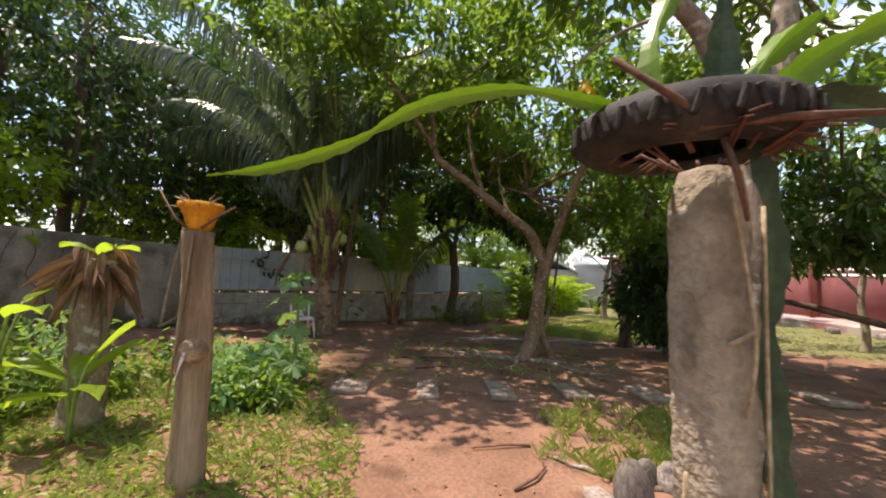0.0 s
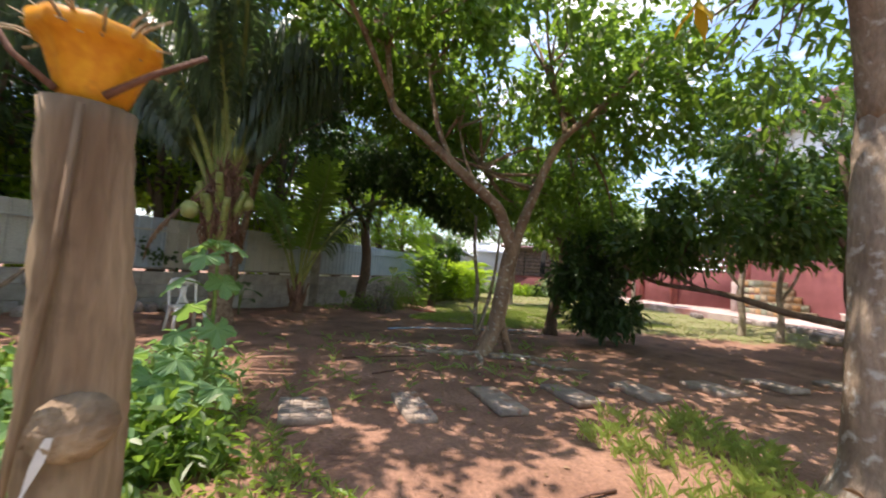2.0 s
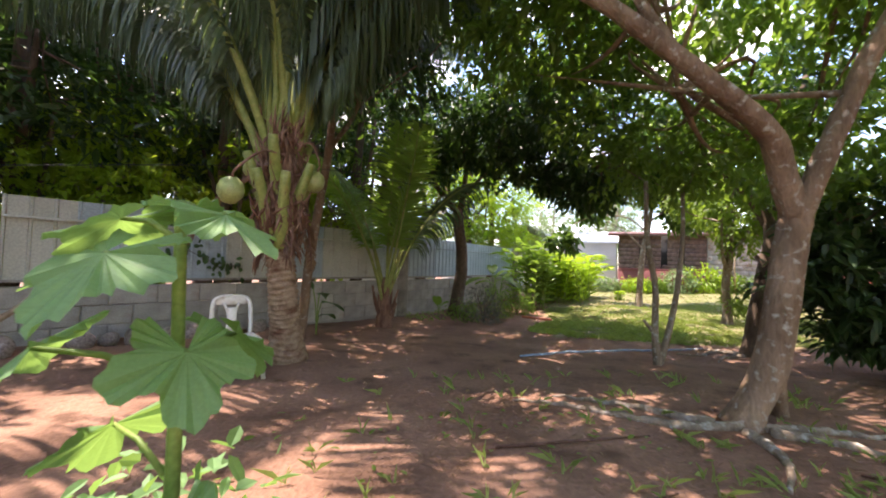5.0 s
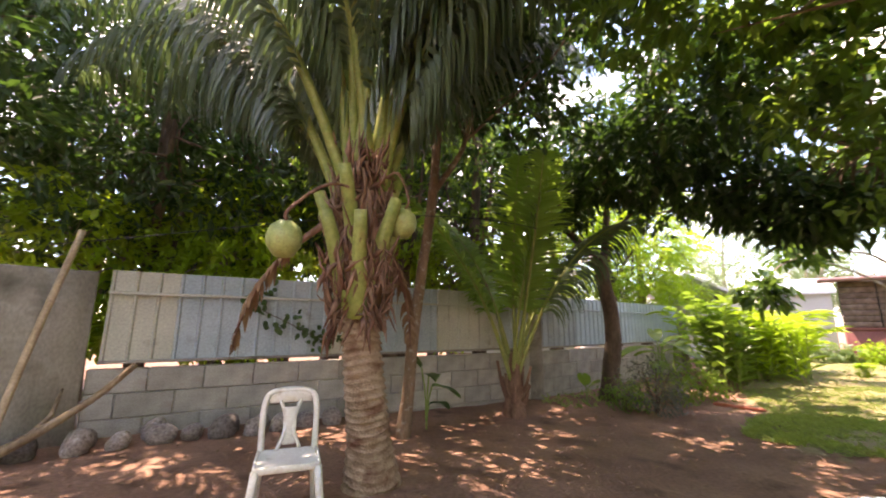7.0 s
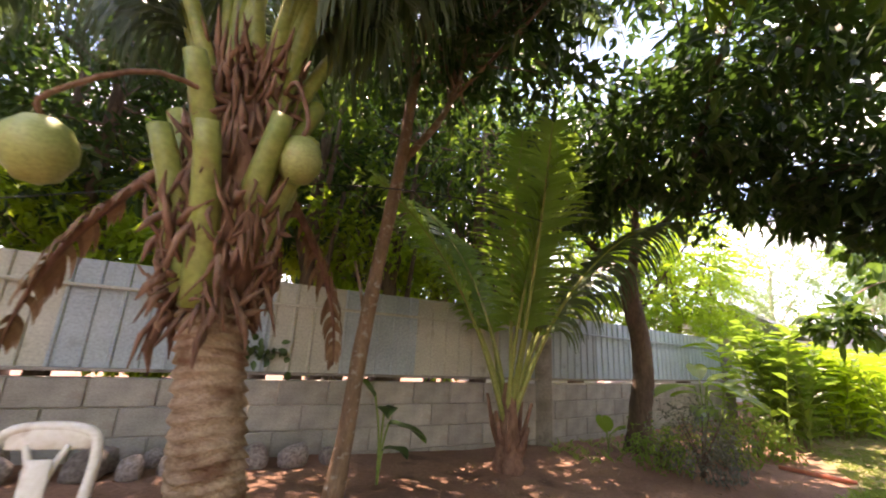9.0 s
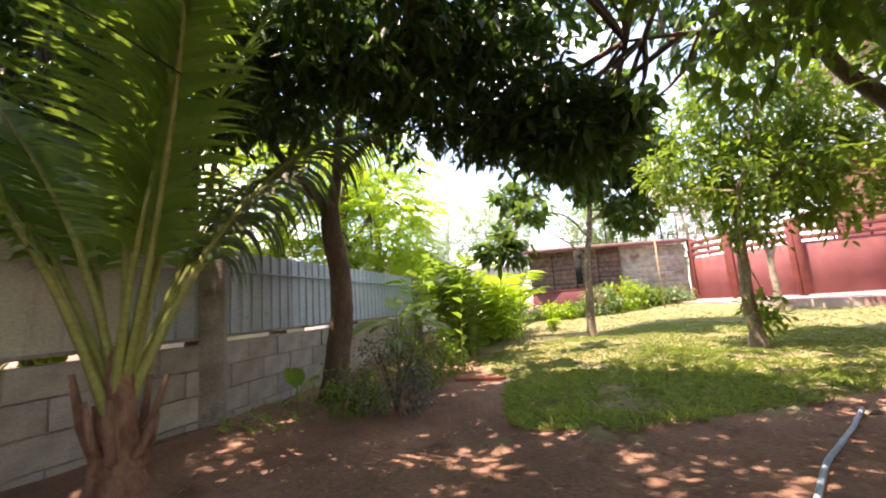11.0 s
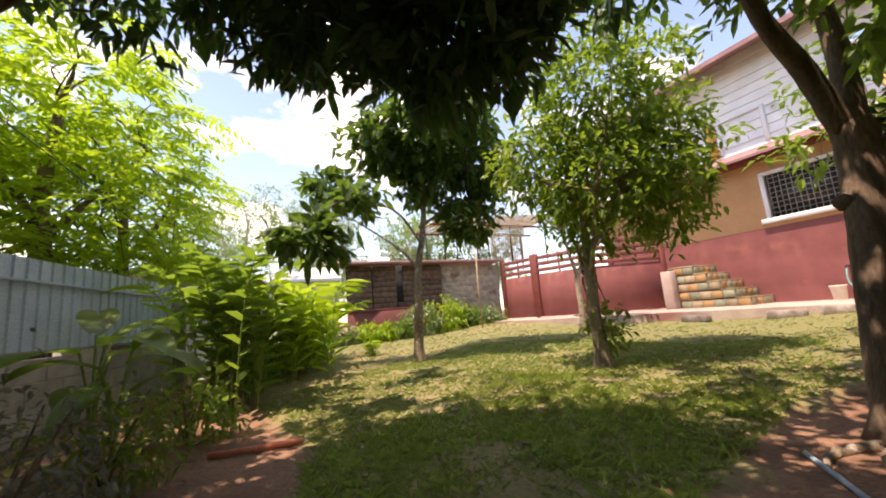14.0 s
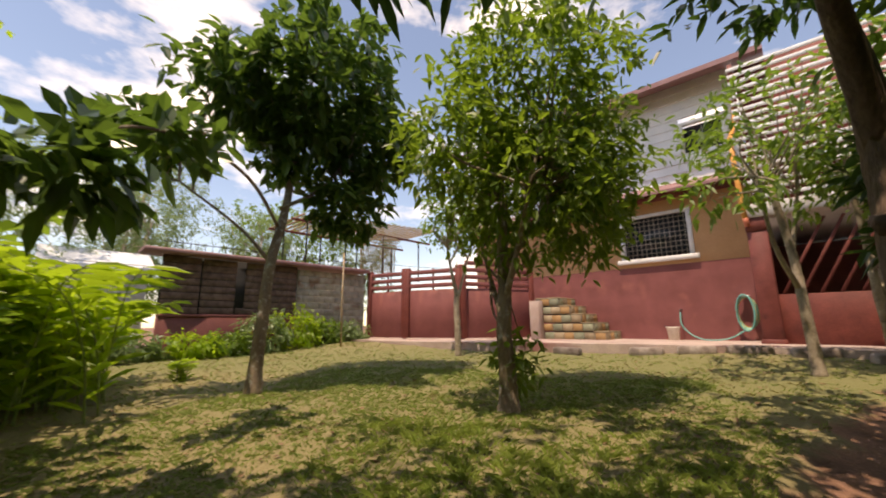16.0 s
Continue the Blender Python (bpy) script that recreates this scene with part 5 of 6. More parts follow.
neighbour("neighbour_house", -3.0, 30.5, 100, 9, 6, 3.0, ROOF_WHITE, "cream neighbour house with white roof and blue trim")
neighbour("neighbour_house", 4.9, 28.2, 96, 7, 6, 2.3, ROOF_WHITE, "low neighbour house with a white metal roof", False)
neighbour("neighbour_house", 10.1, 26.6, -25, 2.4, 2.4, 2.9, ROOF_WHITE, "small pale outbuilding behind the garden wall", False)

# ---- trees beyond the walls ----
def far_tree(name, seed, height, spread, leaf, mat, bark, label, clumps, per=9, sprays=False):
    return tree(name, (0, 0), [(0, 0, 0), (0.1, 0, height * 0.25), (0, 0.1, height * 0.5), (0.15, 0, height * 0.8)], (0.24 if sprays else 0.16, 0.06),
                [([(0, 0.1, height * 0.4), (spread * 0.3, 0.2, height * 0.55), (spread * 0.6, 0.2, height * 0.7)], 0.07, 0.02), ([(0, 0.1, height * 0.45), (-spread * 0.3, -0.2, height * 0.6), (-spread * 0.6, 0, height * 0.75)], 0.07, 0.02)],
                [((0, 0, height * 0.78), (spread, spread, height * 0.24), clumps), ((spread * 0.3, -spread * 0.2, height * 0.48), (spread * 0.8, spread * 0.8, height * 0.17), clumps // 2), ((-spread * 0.35, spread * 0.1, height * 0.4), (spread * 0.7, spread * 0.7, height * 0.14), clumps // 3)],
                leaf, bark, mat, label, seed, twigs=30, per=per, group="trees beyond the wall", z=-0.2, sprays=sprays)


def spread_copies(ob, places):
    """Moves ob to the first place and puts copies at the rest: (x, y, turn, size)."""
    for i, (x, y, rz, s) in enumerate(places):
        mm = Matrix.Translation((x, y, -0.2)) @ Matrix.Rotation(radians(rz), 4, "Z")
        if i == 0:
            ob.matrix_basis = mm
            ob.scale = (s, s, s)
        else:
            c = copy_thing(ob, mm)
            c.scale = (s, s, s)


spread_copies(far_tree("dark_tree", 31, 7.5, 2.6, (0.22, 0.08), LEAF_DARK, BARK_BROWN, "tall dark leafy tree beyond the boundary wall", 380),
              [(-9.2, 11.5, 0, 1.0), (-7.4, 13.6, 80, 1.3), (-4.4, 18.6, 220, 1.1), (-9.8, 8.0, 40, 1.1), (-10.0, 4.6, 120, 1.15), (-10.2, 1.0, 200, 1.1), (-8.5, 16.5, 300, 1.3), (-12, 13, 70, 1.5), (-6.2, 20, 10, 1.5), (-5.6, 17.6, 30, 1.6), (-8, 18.5, 100, 1.6)])
spread_copies(far_tree("sunlit_tree", 32, 4.2, 1.6, (0.2, 0.09), LEAF_LIME, BARK_GREY, "sunlit light green tree beyond the wall", 260),
              [(-8.3, 10.6, 0, 0.85), (-8.6, 6.2, 90, 1.0), (-6.6, 12.0, 200, 0.8), (-8.7, 2.5, 30, 1.1), (-3.4, 16.4, 100, 0.9), (-5.2, 14.6, 60, 1.0), (-7.8, 13.0, 140, 1.1)])
spread_copies(far_tree("feathery_tree", 33, 6.5, 2.3, (0.21, 0.062), LEAF_LIME, BARK_BROWN, "feathery lime green tree beyond the fence", 380, sprays=True),
              [(1.4, 20.4, 0, 1.1), (3.1, 22.8, 120, 1.0), (-0.3, 22.4, 200, 1.15)])
# far trees look hazy through their pale leaf colour alone
spread_copies(far_tree("hazy_tree", 34, 8.0, 2.4, (0.18, 0.05), LEAF_HAZE, BARK_PALE, "grey-green tree behind the garden wall, haze in its pale leaf colour", 520),
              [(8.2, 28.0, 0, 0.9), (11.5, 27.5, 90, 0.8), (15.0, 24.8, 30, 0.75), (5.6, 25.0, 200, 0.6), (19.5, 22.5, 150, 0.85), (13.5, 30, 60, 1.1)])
spread_copies(far_tree("roadside_tree", 35, 7.0, 2.8, (0.2, 0.08), LEAF_MID, BARK_BROWN, "leafy tree at the edge of the property", 480),
              [(10.2, 4.0, 0, 1.0), (13.0, 1.0, 100, 1.1), (6.5, 0.5, 200, 1.0), (3.2, -3.5, 50, 1.1), (-3.5, -5.5, 160, 1.1), (-6.0, -2.0, 250, 1.0), (9.0, -4, 10, 1.2), (18, 26, 80, 1.0)])


for k, (x, y, h) in enumerate([(-5.3, 13.4, 8.5), (-4.1, 14.4, 7.6), (-2.6, 15.7, 8.8), (-7.6, 11.2, 8.0), (-1.9, 17.6, 8.2), (-8.6, 5.2, 8.0), (-8.4, 8.4, 8.6), (-8.8, 1.6, 7.8), (-5.9, 15.6, 9.0)]):
    tree("tall_trunk_tree", (x, y), [(0, 0, 0), (0.08, 0.05, h * 0.2), (-0.05, 0.1, h * 0.45), (0.1, 0, h * 0.7), (0.05, 0.1, h * 0.88)], (0.15 + 0.02 * (k % 3), 0.07),
         [([(0.0, 0.08, h * 0.33), (0.35, -0.15, h * 0.5), (0.5, -0.2, h * 0.72)], 0.08, 0.03), ([(0.0, 0.05, h * 0.3), (-0.4, 0.1, h * 0.42), (-0.8, 0.0, h * 0.58)], 0.06, 0.02), ([(0.05, 0, 0.1), (0.3, 0.1, h * 0.25), (0.45, 0.25, h * 0.5)], 0.07, 0.04)],
         [((0, 0, h * 0.8), (2.2, 2.2, h * 0.2), 190), ((0.3, -0.3, h * 0.52), (1.5, 1.5, h * 0.12), 40)], (0.2, 0.07), BARK_BROWN, LEAF_MID if k in (0, 1, 2) else LEAF_DARK, "tall dark-trunked tree just beyond the boundary wall", 120 + k, twigs=34, group="tall trees beyond the wall", flare=0.2, z=-0.2)


# ---- by the entrance: posts, tyre planter, climbing cactus ----
def weathered_post():
    t = thing("wooden_post", Matrix.Translation(on_ground(-1.5, 2.6, -0.04)), "weathered grey wooden post with a split and a knot", "post")
    rng = np.random.default_rng(3)
    v, n = [], 14
    zs = np.linspace(0, 1.7, 30)
    for z in zs:
        for k in range(n):
            a = 2 * math.pi * k / n
            r = 0.11 * (1 - 0.1 * z / 1.7) * (1 + 0.08 * math.cos(4 * a)) * (1 + 0.06 * rng.uniform(-1, 1)) * (1 + 0.05 * math.sin(7 * z + 2 * a))
            if k in (10, 11):
                r *= 0.86
            v.append((0.02 * math.sin(2 * z) - 0.03 * z + r * math.cos(a), r * math.sin(a), z))
    f = [(i * n + k, i * n + (k + 1) % n, (i + 1) * n + (k + 1) % n, (i + 1) * n + k) for i in range(29) for k in range(n)] + [tuple(29 * n + k for k in range(n))]
    part("trunk", Mesh().add(v, f), WOOD_GREY, t)
    part("ribbon", Mesh().add([(0.02 - 0.06 * k / 6 + w * (0.007 + 0.005 * math.sin(k)), -0.148 + 0.018 * k / 6, 0.93 - 0.03 * k) for k in range(7) for w in (-1, 1)], [(2 * k, 2 * k + 1, 2 * k + 3, 2 * k + 2) for k in range(6)]), WHITE_PAINT, t, "torn white plastic ribbon")
    part("knot", Mesh().lathe([(0.001, 0.05), (0.05, 0.045), (0.075, 0.02), (0.085, -0.02), (0.08, -0.08)], 12), WOOD_GREY, t, "sawn branch stump on the post", m=pose(0.03, -0.09, 0.93, 78, 0, 10))
    part("bark_strip", Mesh().tube([(-0.02, -0.105, 1.68), (-0.03, -0.112, 1.3), (-0.06, -0.114, 0.92), (-0.085, -0.11, 0.6)], [0.008, 0.009, 0.011, 0.006], 5, 0.2), WOOD_GREY, t)


weathered_post()


def flower_bowl():
    t = thing("flower_bowl", Matrix.Translation(on_ground(-1.55, 2.6, 1.66)), "scalloped orange plastic bowl with dried plant on the post", "plant pot")
    prof = [(0.001, 0.005), (0.085, 0.0), (0.1, 0.03), (0.135, 0.1), (0.155, 0.125), (0.175, 0.13), (0.178, 0.165), (0.166, 0.168), (0.158, 0.135), (0.12, 0.09), (0.001, 0.07)]
    bm = Mesh().lathe([(r * 0.75, z * 1.15) for r, z in prof], 40)
    v = bm.v[0]
    a = np.arctan2(v[:, 1], v[:, 0])
    k = 1 + 0.035 * np.cos(10 * a)
    v[:, 0] *= k
    v[:, 1] *= k
    part("bowl", bm, ORANGE_PLASTIC, t)
    rng = np.random.default_rng(4)
    st = Mesh()
    for i in range(60):
        a, r = rng.uniform(0, 6.28), rng.uniform(0, 0.075)
        p = np.array([r * math.cos(a), r * math.sin(a), 0.13])
        d = np.array([math.cos(a) * rng.uniform(0.1, 1.3), math.sin(a) * rng.uniform(0.1, 1.3), rng.uniform(0.2, 1)]) * rng.uniform(0.08, 0.16)
        st.tube([p, p + d * 0.6, p + d + [0, 0, -0.03]], [0.004, 0.004, 0.002], 4)
    part("dried_plant", st, STRAW, t, "tangle of dry straw stems", kind="stuff")
    for sx in (-1, 1):
        part("twig", Mesh().tube([(sx * 0.05, -0.06, 0.02), (sx * 0.14, -0.06, 0.09), (sx * 0.26, -0.05, 0.17 if sx > 0 else 0.27)], [0.01, 0.008, 0.006], 6), TWIG, t)


flower_bowl()


def tyre_post():
    foot = on_ground(0.93, 1.18, -0.04)
    t = thing("concrete_post", Matrix.Translation(foot), "rough round-edged concrete post with roots clinging to it", "post")
    rng = np.random.default_rng(6)
    n, v = 20, []
    zs = np.linspace(0, 1.82, 34)
    for z in zs:
        for k in range(n):
            a = 2 * math.pi * k / n + 0.3
            sq = 1 / max(abs(math.cos(a - 0.3)), abs(math.sin(a - 0.3))) ** 0.85
            r = 0.088 * sq * (1 + 0.04 * rng.uniform(-1, 1)) * (1 + 0.12 * max(0, 0.35 - z)) * (1 - 0.25 * max(0, z - 1.7) / 0.12)
            v.append((r * math.cos(a) + 0.012 * math.sin(3 * z), r * math.sin(a), z))
    f = [(i * n + k, i * n + (k + 1) % n, (i + 1) * n + (k + 1) % n, (i + 1) * n + k) for i in range(33) for k in range(n)] + [tuple(33 * n + k for k in range(n))]
    part("shaft", Mesh().add(v, f), POST_CONCRETE, t)
    for pts in ([(-0.02, -0.125, 1.75), (0.03, -0.125, 1.5), (0.05, -0.13, 1.3), (0.02, -0.13, 1.12)], [(0.05, -0.128, 1.35), (-0.03, -0.128, 1.31)], [(-0.12, -0.06, 0.95), (-0.13, -0.05, 0.6), (-0.12, -0.07, 0.2)], [(-0.12, -0.07, 0.8), (-0.06, -0.13, 0.86)], [(0.1, -0.1, 1.7), (0.12, -0.08, 1.2), (0.11, -0.1, 0.5)]):
        part("clinging_root", Mesh().tube(smooth_path([(x * 0.9, y * 0.86, z) for x, y, z in pts], 4), 0.006, 5), STRAW, t)
    tm = Matrix.Translation(foot + Vector((-0.03, 0.1, 1.97))) @ pose(0, 0, 0, 4, -3, 0)
    y = thing("old_tyre", tm, "worn black tyre lying as a planter ring on the post", "tyre")
    R, prof = 0.335, []
    for ang in np.linspace(-2.35, 2.35, 15):
        prof.append((R - 0.075 + 0.085 * math.cos(ang), 0.075 * math.sin(ang) * 1.1))
    inner = [(r - 0.014 * (1 if i in (0, 14) else 1), z * 0.82) for i, (r, z) in enumerate(prof)]
    part("carcass", Mesh().lathe(prof + inner[::-1] + [prof[0]], 48), RUBBER, y)
    lug = Mesh().box(R - 0.02, R + 0.018, -0.009, 0.009, -0.035, 0.035, 0.004).data("tread_lug", RUBBER, False)
    for k in range(44):
        part("tread_lug", lug, None, y, m=pose(0, 0, 0, 0, 0, k * 360 / 44) @ pose(0, 0, 0, 18 if k % 2 else -18))


tyre_post()


def cactus_stem(mesh, pts, width, pinch=4, seed=0):
    """A three-winged climbing cactus stem with wavy edges through the points."""
    q = smooth_path(pts, 10)
    rng = np.random.default_rng(seed)
    n = len(q)
    v, side = [], None
    for i, p in enumerate(q):
        d = Vector(q[min(i + 1, n - 1)] - q[max(i - 1, 0)]).normalized()
        side = side or Vector((0, 0, 1)).cross(d).normalized()
        side = (side - d * side.dot(d)).normalized()
        up = d.cross(side)
        u = i / (n - 1)
        w = width * (0.2 + 0.8 * abs(math.sin(math.pi * pinch * u + 0.5)) ** 0.45) * min(1, 0.35 + 5 * u, 0.2 + 6 * (1 - u)) * (1 + 0.11 * ((i % 3) - 1))
        for k in range(6):
            a = math.pi / 3 * k + 0.4
            r = w if k % 2 == 0 else w * 0.24
            v.append((Vector(p) + (side * math.cos(a) + up * math.sin(a)) * r)[:])
    f = [(i * 6 + k, i * 6 + (k + 1) % 6, (i + 1) * 6 + (k + 1) % 6, (i + 1) * 6 + k) for i in range(n - 1) for k in range(6)]
    return mesh.add(v, f + [tuple(range(5, -1, -1)), tuple((n - 1) * 6 + k for k in range(6))])


def climbing_cactus():
    t = thing("climbing_cactus", Matrix.Translation((0.93, 1.25, 1.9)), "climbing cactus with long winged green stems in the tyre", "cactus")
    def rel(*pts):
        return [(x - 0.93, y - 1.25, z - 1.9) for x, y, z in pts]
    part("stem", cactus_stem(Mesh(), rel((0.75, 1.25, 1.98), (0.52, 1.17, 1.985), (0.3, 1.12, 1.985), (0.04, 1.1, 1.915), (-0.19, 1.2, 1.83), (-0.5, 1.34, 1.78), (-0.8, 1.45, 1.765)), 0.027, 3), CACTUS, t, "bright green winged stem arching out", smooth=False)
    part("stem", cactus_stem(Mesh(), rel((0.85, 1.3, 1.95), (0.82, 1.32, 2.25), (0.95, 1.4, 2.55), (1.1, 1.45, 2.75)), 0.05, 2), CACTUS, t, smooth=False)
    part("stem", cactus_stem(Mesh(), rel((1.0, 1.25, 1.95), (1.0, 1.25, 2.15), (1.0, 1.22, 2.4)), 0.07, 1), CACTUS_OLD, t, smooth=False)
    part("stem", cactus_stem(Mesh(), rel((1.05, 1.2, 1.95), (1.25, 1.15, 2.15), (1.5, 1.05, 2.25), (1.8, 1.0, 2.2)), 0.06, 2), CACTUS, t, smooth=False)
    part("stem", cactus_stem(Mesh(), rel((1.05, 1.3, 1.95), (1.3, 1.4, 2.3), (1.6, 1.5, 2.55)), 0.06, 2), CACTUS, t, smooth=False)
    part("stem", cactus_stem(Mesh(), rel((1.12, 1.15, 2.0), (1.35, 1.1, 1.95), (1.55, 1.05, 1.75), (1.6, 1.0, 1.45)), 0.06, 2), CACTUS_OLD, t, smooth=False)
    part("stem", cactus_stem(Mesh(), rel((1.0, 1.12, 1.9), (1.07, 1.12, 1.6), (1.06, 1.14, 1.25), (1.08, 1.12, 0.9), (1.07, 1.13, 0.7)), 0.038, 4), CACTUS_OLD, t, "old dark stem down the post", smooth=False)
    for pts in (((0.55, 1.0, 2.02), (0.72, 0.98, 1.9), (0.85, 1.02, 1.83)), ((0.78, 1.0, 1.84), (1.0, 0.95, 1.86), (1.35, 0.9, 1.87)), ((0.86, 1.03, 1.84), (0.88, 1.0, 1.72), (0.92, 1.02, 1.6))):
        part("dry_root", Mesh().tube(rel(*pts), [0.009, 0.011, 0.006], 6), TWIG, t)
    tz = Mesh()
    rng = np.random.default_rng(9)
    for i in range(26):
        a = rng.uniform(0, 6.28)
        p = np.array([0.12 * math.cos(a) - 0.02, 0.12 * math.sin(a) - 0.1, -0.1])
        q = p + np.array([math.cos(a), math.sin(a), 0.2]) * rng.uniform(0.08, 0.2)
        tz.tube([p, (p + q) / 2 + [0, 0, 0.04], q], [0.005, 0.006, 0.003], 4)
    part("root_tangle", tz, TWIG, t, kind="stuff")


climbing_cactus()


def big_leaf(mesh, base, azim, length, width, rise, droop, rows=7, wave=0.02):
    """One broad blade: a grid that rises, spreads and droops."""
    d = np.array([math.cos(azim), math.sin(azim), 0])
    s = np.array([-math.sin(azim), math.cos(azim), 0])
    v = []
    for i in range(rows + 1):
        u = i / rows
        c = np.array(base) + d * length * u * math.cos(rise) + np.array([0, 0, 1]) * (length * u * math.sin(rise) - droop * length * u * u)
        w = width * math.sin(math.pi * (0.06 + 0.92 * u)) ** 0.7
        for k in (-1, -0.5, 0, 0.5, 1):
            v.append(c + s * w * k * 0.5 + np.array([0, 0, 1]) * (abs(k) * w * 0.16 + wave * math.sin(5 * u + 3 * k)))
    f = [(i * 5 + k, i * 5 + k + 1, i * 5 + k + 6, i * 5 + k + 5) for i in range(rows) for k in range(4)]
    return mesh.add(v, f)


def broad_leaf_plant(x, y, leaves, label, mat=LEAF_LIME, group="broad-leaved plants", name="broad_leaf_plant"):
    t = thing(name, Matrix.Translation(on_ground(x, y, -0.02)), label, "plant", group)
    for az, h, ln, wd, rise, droop in leaves:
        a = radians(az)
        e = (0.12 * math.cos(a) * h, 0.12 * math.sin(a) * h, h)
        st = part("stalk", Mesh().tube(smooth_path([(0, 0, 0), (e[0] * 0.3, e[1] * 0.3, h * 0.6), e], 4), 0.012, 6), STEM_GREEN, t)
        part("leaf_blade", big_leaf(Mesh(), e, a, ln, wd, radians(rise), droop), mat, st)


broad_leaf_plant(-2.75, 3.1, [(20, 0.62, 0.5, 0.2, 55, 0.15), (60, 0.55, 0.48, 0.2, 35, 0.15), (-30, 0.45, 0.45, 0.18, 15, 0.25), (120, 0.5, 0.45, 0.18, 40, 0.2), (190, 0.5, 0.5, 0.2, 30, 0.25), (260, 0.4, 0.4, 0.16, 20, 0.25)], "broad-leaved plant with upright lime leaves in the weeds")
broad_leaf_plant(-3.3, 3.0, [(-20, 1.0, 0.5, 0.22, 25, 0.3), (70, 1.1, 0.5, 0.2, 40, 0.3), (160, 0.9, 0.5, 0.2, 20, 0.3), (250, 0.8, 0.5, 0.2, 10, 0.3), (-60, 0.7, 0.55, 0.24, 5, 0.3)], "pale broad-leaved plant beside the stump")

broad_leaf_plant(1.55, 15.3, [(-60, 0.95, 0.75, 0.26, 20, 0.5), (30, 1.05, 0.7, 0.24, 45, 0.5), (150, 0.9, 0.7, 0.25, 30, 0.5), (230, 0.75, 0.65, 0.22, 15, 0.6), (-10, 0.7, 0.6, 0.2, 35, 0.4)], "big dark banana-like leaves among the shrubs by the fence", LEAF_ROUND)


def dead_stump():
    t = thing("tree_stump", Matrix.Translation(on_ground(-2.98, 3.45, -0.05)), "mossy stump topped with a crown of dead leaves", "stump")
    q = smooth_path([(0, 0, 0), (0.02, 0, 0.5), (-0.02, 0, 1.0), (0.02, 0, 1.5)], 6)
    part("trunk", Mesh().tube(q, taper(0.16, 0.13, len(q), 0.3), 12, 0.12, seed=8), BARK_GREY, t)
    rng = np.random.default_rng(2)
    n = 75
    a = rng.uniform(0, 6.28, n)
    base = np.column_stack([0.12 * np.cos(a), 0.12 * np.sin(a), rng.uniform(1.3, 1.62, n)])
    ax = np.column_stack([np.cos(a + rng.normal(0, 0.6, n)), np.sin(a + rng.normal(0, 0.6, n)), rng.uniform(-1.8, 0.6, n)])
    part("dead_leaves", Mesh().leaves(base, ax, np.tile([0, 0, 1.0], (n, 1)) + rng.normal(0, 0.3, (n, 3)), rng.uniform(0.1, 0.36, n), rng.uniform(0.03, 0.1, n), 0.5, 0.9), DRY_LEAF, t, "withered brown leaves", kind="stuff", smooth=False)
    m2 = Mesh()
    for az in (40, 120, 200, 330):
        big_leaf(m2, (0, 0, 1.55), radians(az), 0.35, 0.12, radians(35), 0.4)
    part("green_leaf_tuft", m2, LEAF_LIME, t)


dead_stump()


def dry_plant():
    t = thing("dry_plant", Matrix.Translation(on_ground(2.2, 2.72, -0.01)), "withered purple-brown plant at the foot of the grey tree", "plant")
    rng = np.random.default_rng(31)
    n = 110
    a = rng.uniform(0, 6.28, n)
    base = np.column_stack([rng.normal(0, 0.1, n), rng.normal(0, 0.1, n), rng.uniform(0.02, 0.2, n)])
    ax = np.column_stack([np.cos(a), np.sin(a), rng.uniform(-0.3, 1.2, n)])
    part("dead_leaves", Mesh().leaves(base, ax, np.tile([0, 0, 1.0], (n, 1)) + rng.normal(0, 0.4, (n, 3)), rng.uniform(0.1, 0.26, n), rng.uniform(0.02, 0.05, n), 0.4, 0.6), DRY_LEAF, t, "curled dry leaves", kind="stuff", smooth=False)
    for x, y, h in ((0.12, 0.05, 0.34), (0.05, -0.08, 0.26)):
        part("stem", cactus_stem(Mesh(), [(x, y, 0.0), (x + 0.01, y, h * 0.5), (x + 0.03, y + 0.01, h)], 0.035, 1), CACTUS_OLD, t, "small dark green cactus stem", smooth=False)


dry_plant()


def wall_creeper():
    """Bare creeper stems climbing the plastered wall."""
    t = thing("wall_creeper", Matrix.Identity(4), "bare dark creeper stems on the plastered wall", "vine")
    rng = np.random.default_rng(44)
    for k in range(16):
        y = rng.uniform(3.0, 8.3)
        x = -6.885 - (8.6 - y) * 0.0205
        pts = [(x, y, -0.05)]
        for j in range(5):
            y += rng.normal(0, 0.16)
            pts.append((-6.875 - (8.6 - y) * 0.0205, y, 0.38 * (j + 1)))
        part("creeper_stem", Mesh().tube(smooth_path(pts, 4), taper(0.014, 0.005, 21), 5, 0.15), TWIG, t)


wall_creeper()


def lobed_leaf(mesh, base, out, size, tilt, seed):
    """A papaya-like leaf: seven deep lobes fanned round the stalk's end."""
    rng = np.random.default_rng(seed)
    ring = []
    for k in range(57):
        a = math.radians(-155 + 310 * k / 56)
        lobe = abs(math.cos(2.5 * a * 0.96))
        r = size * (0.52 + 0.38 * lobe ** 1.1 + 0.1 * abs(math.cos(9 * a))) * (0.75 + 0.25 * math.cos(a * 0.5))
        ring.append((r * math.cos(a), r * math.sin(a), -0.25 * r * r / size + 0.05 * size * math.sin(7 * a) + rng.uniform(-0.01, 0.01)))
    m = Matrix.Translation(base) @ Matrix.Rotation(out, 4, "Z") @ Matrix.Rotation(tilt, 4, "Y")
    v = [(m @ Vector(p))[:] for p in [(0, 0, 0)] + ring]
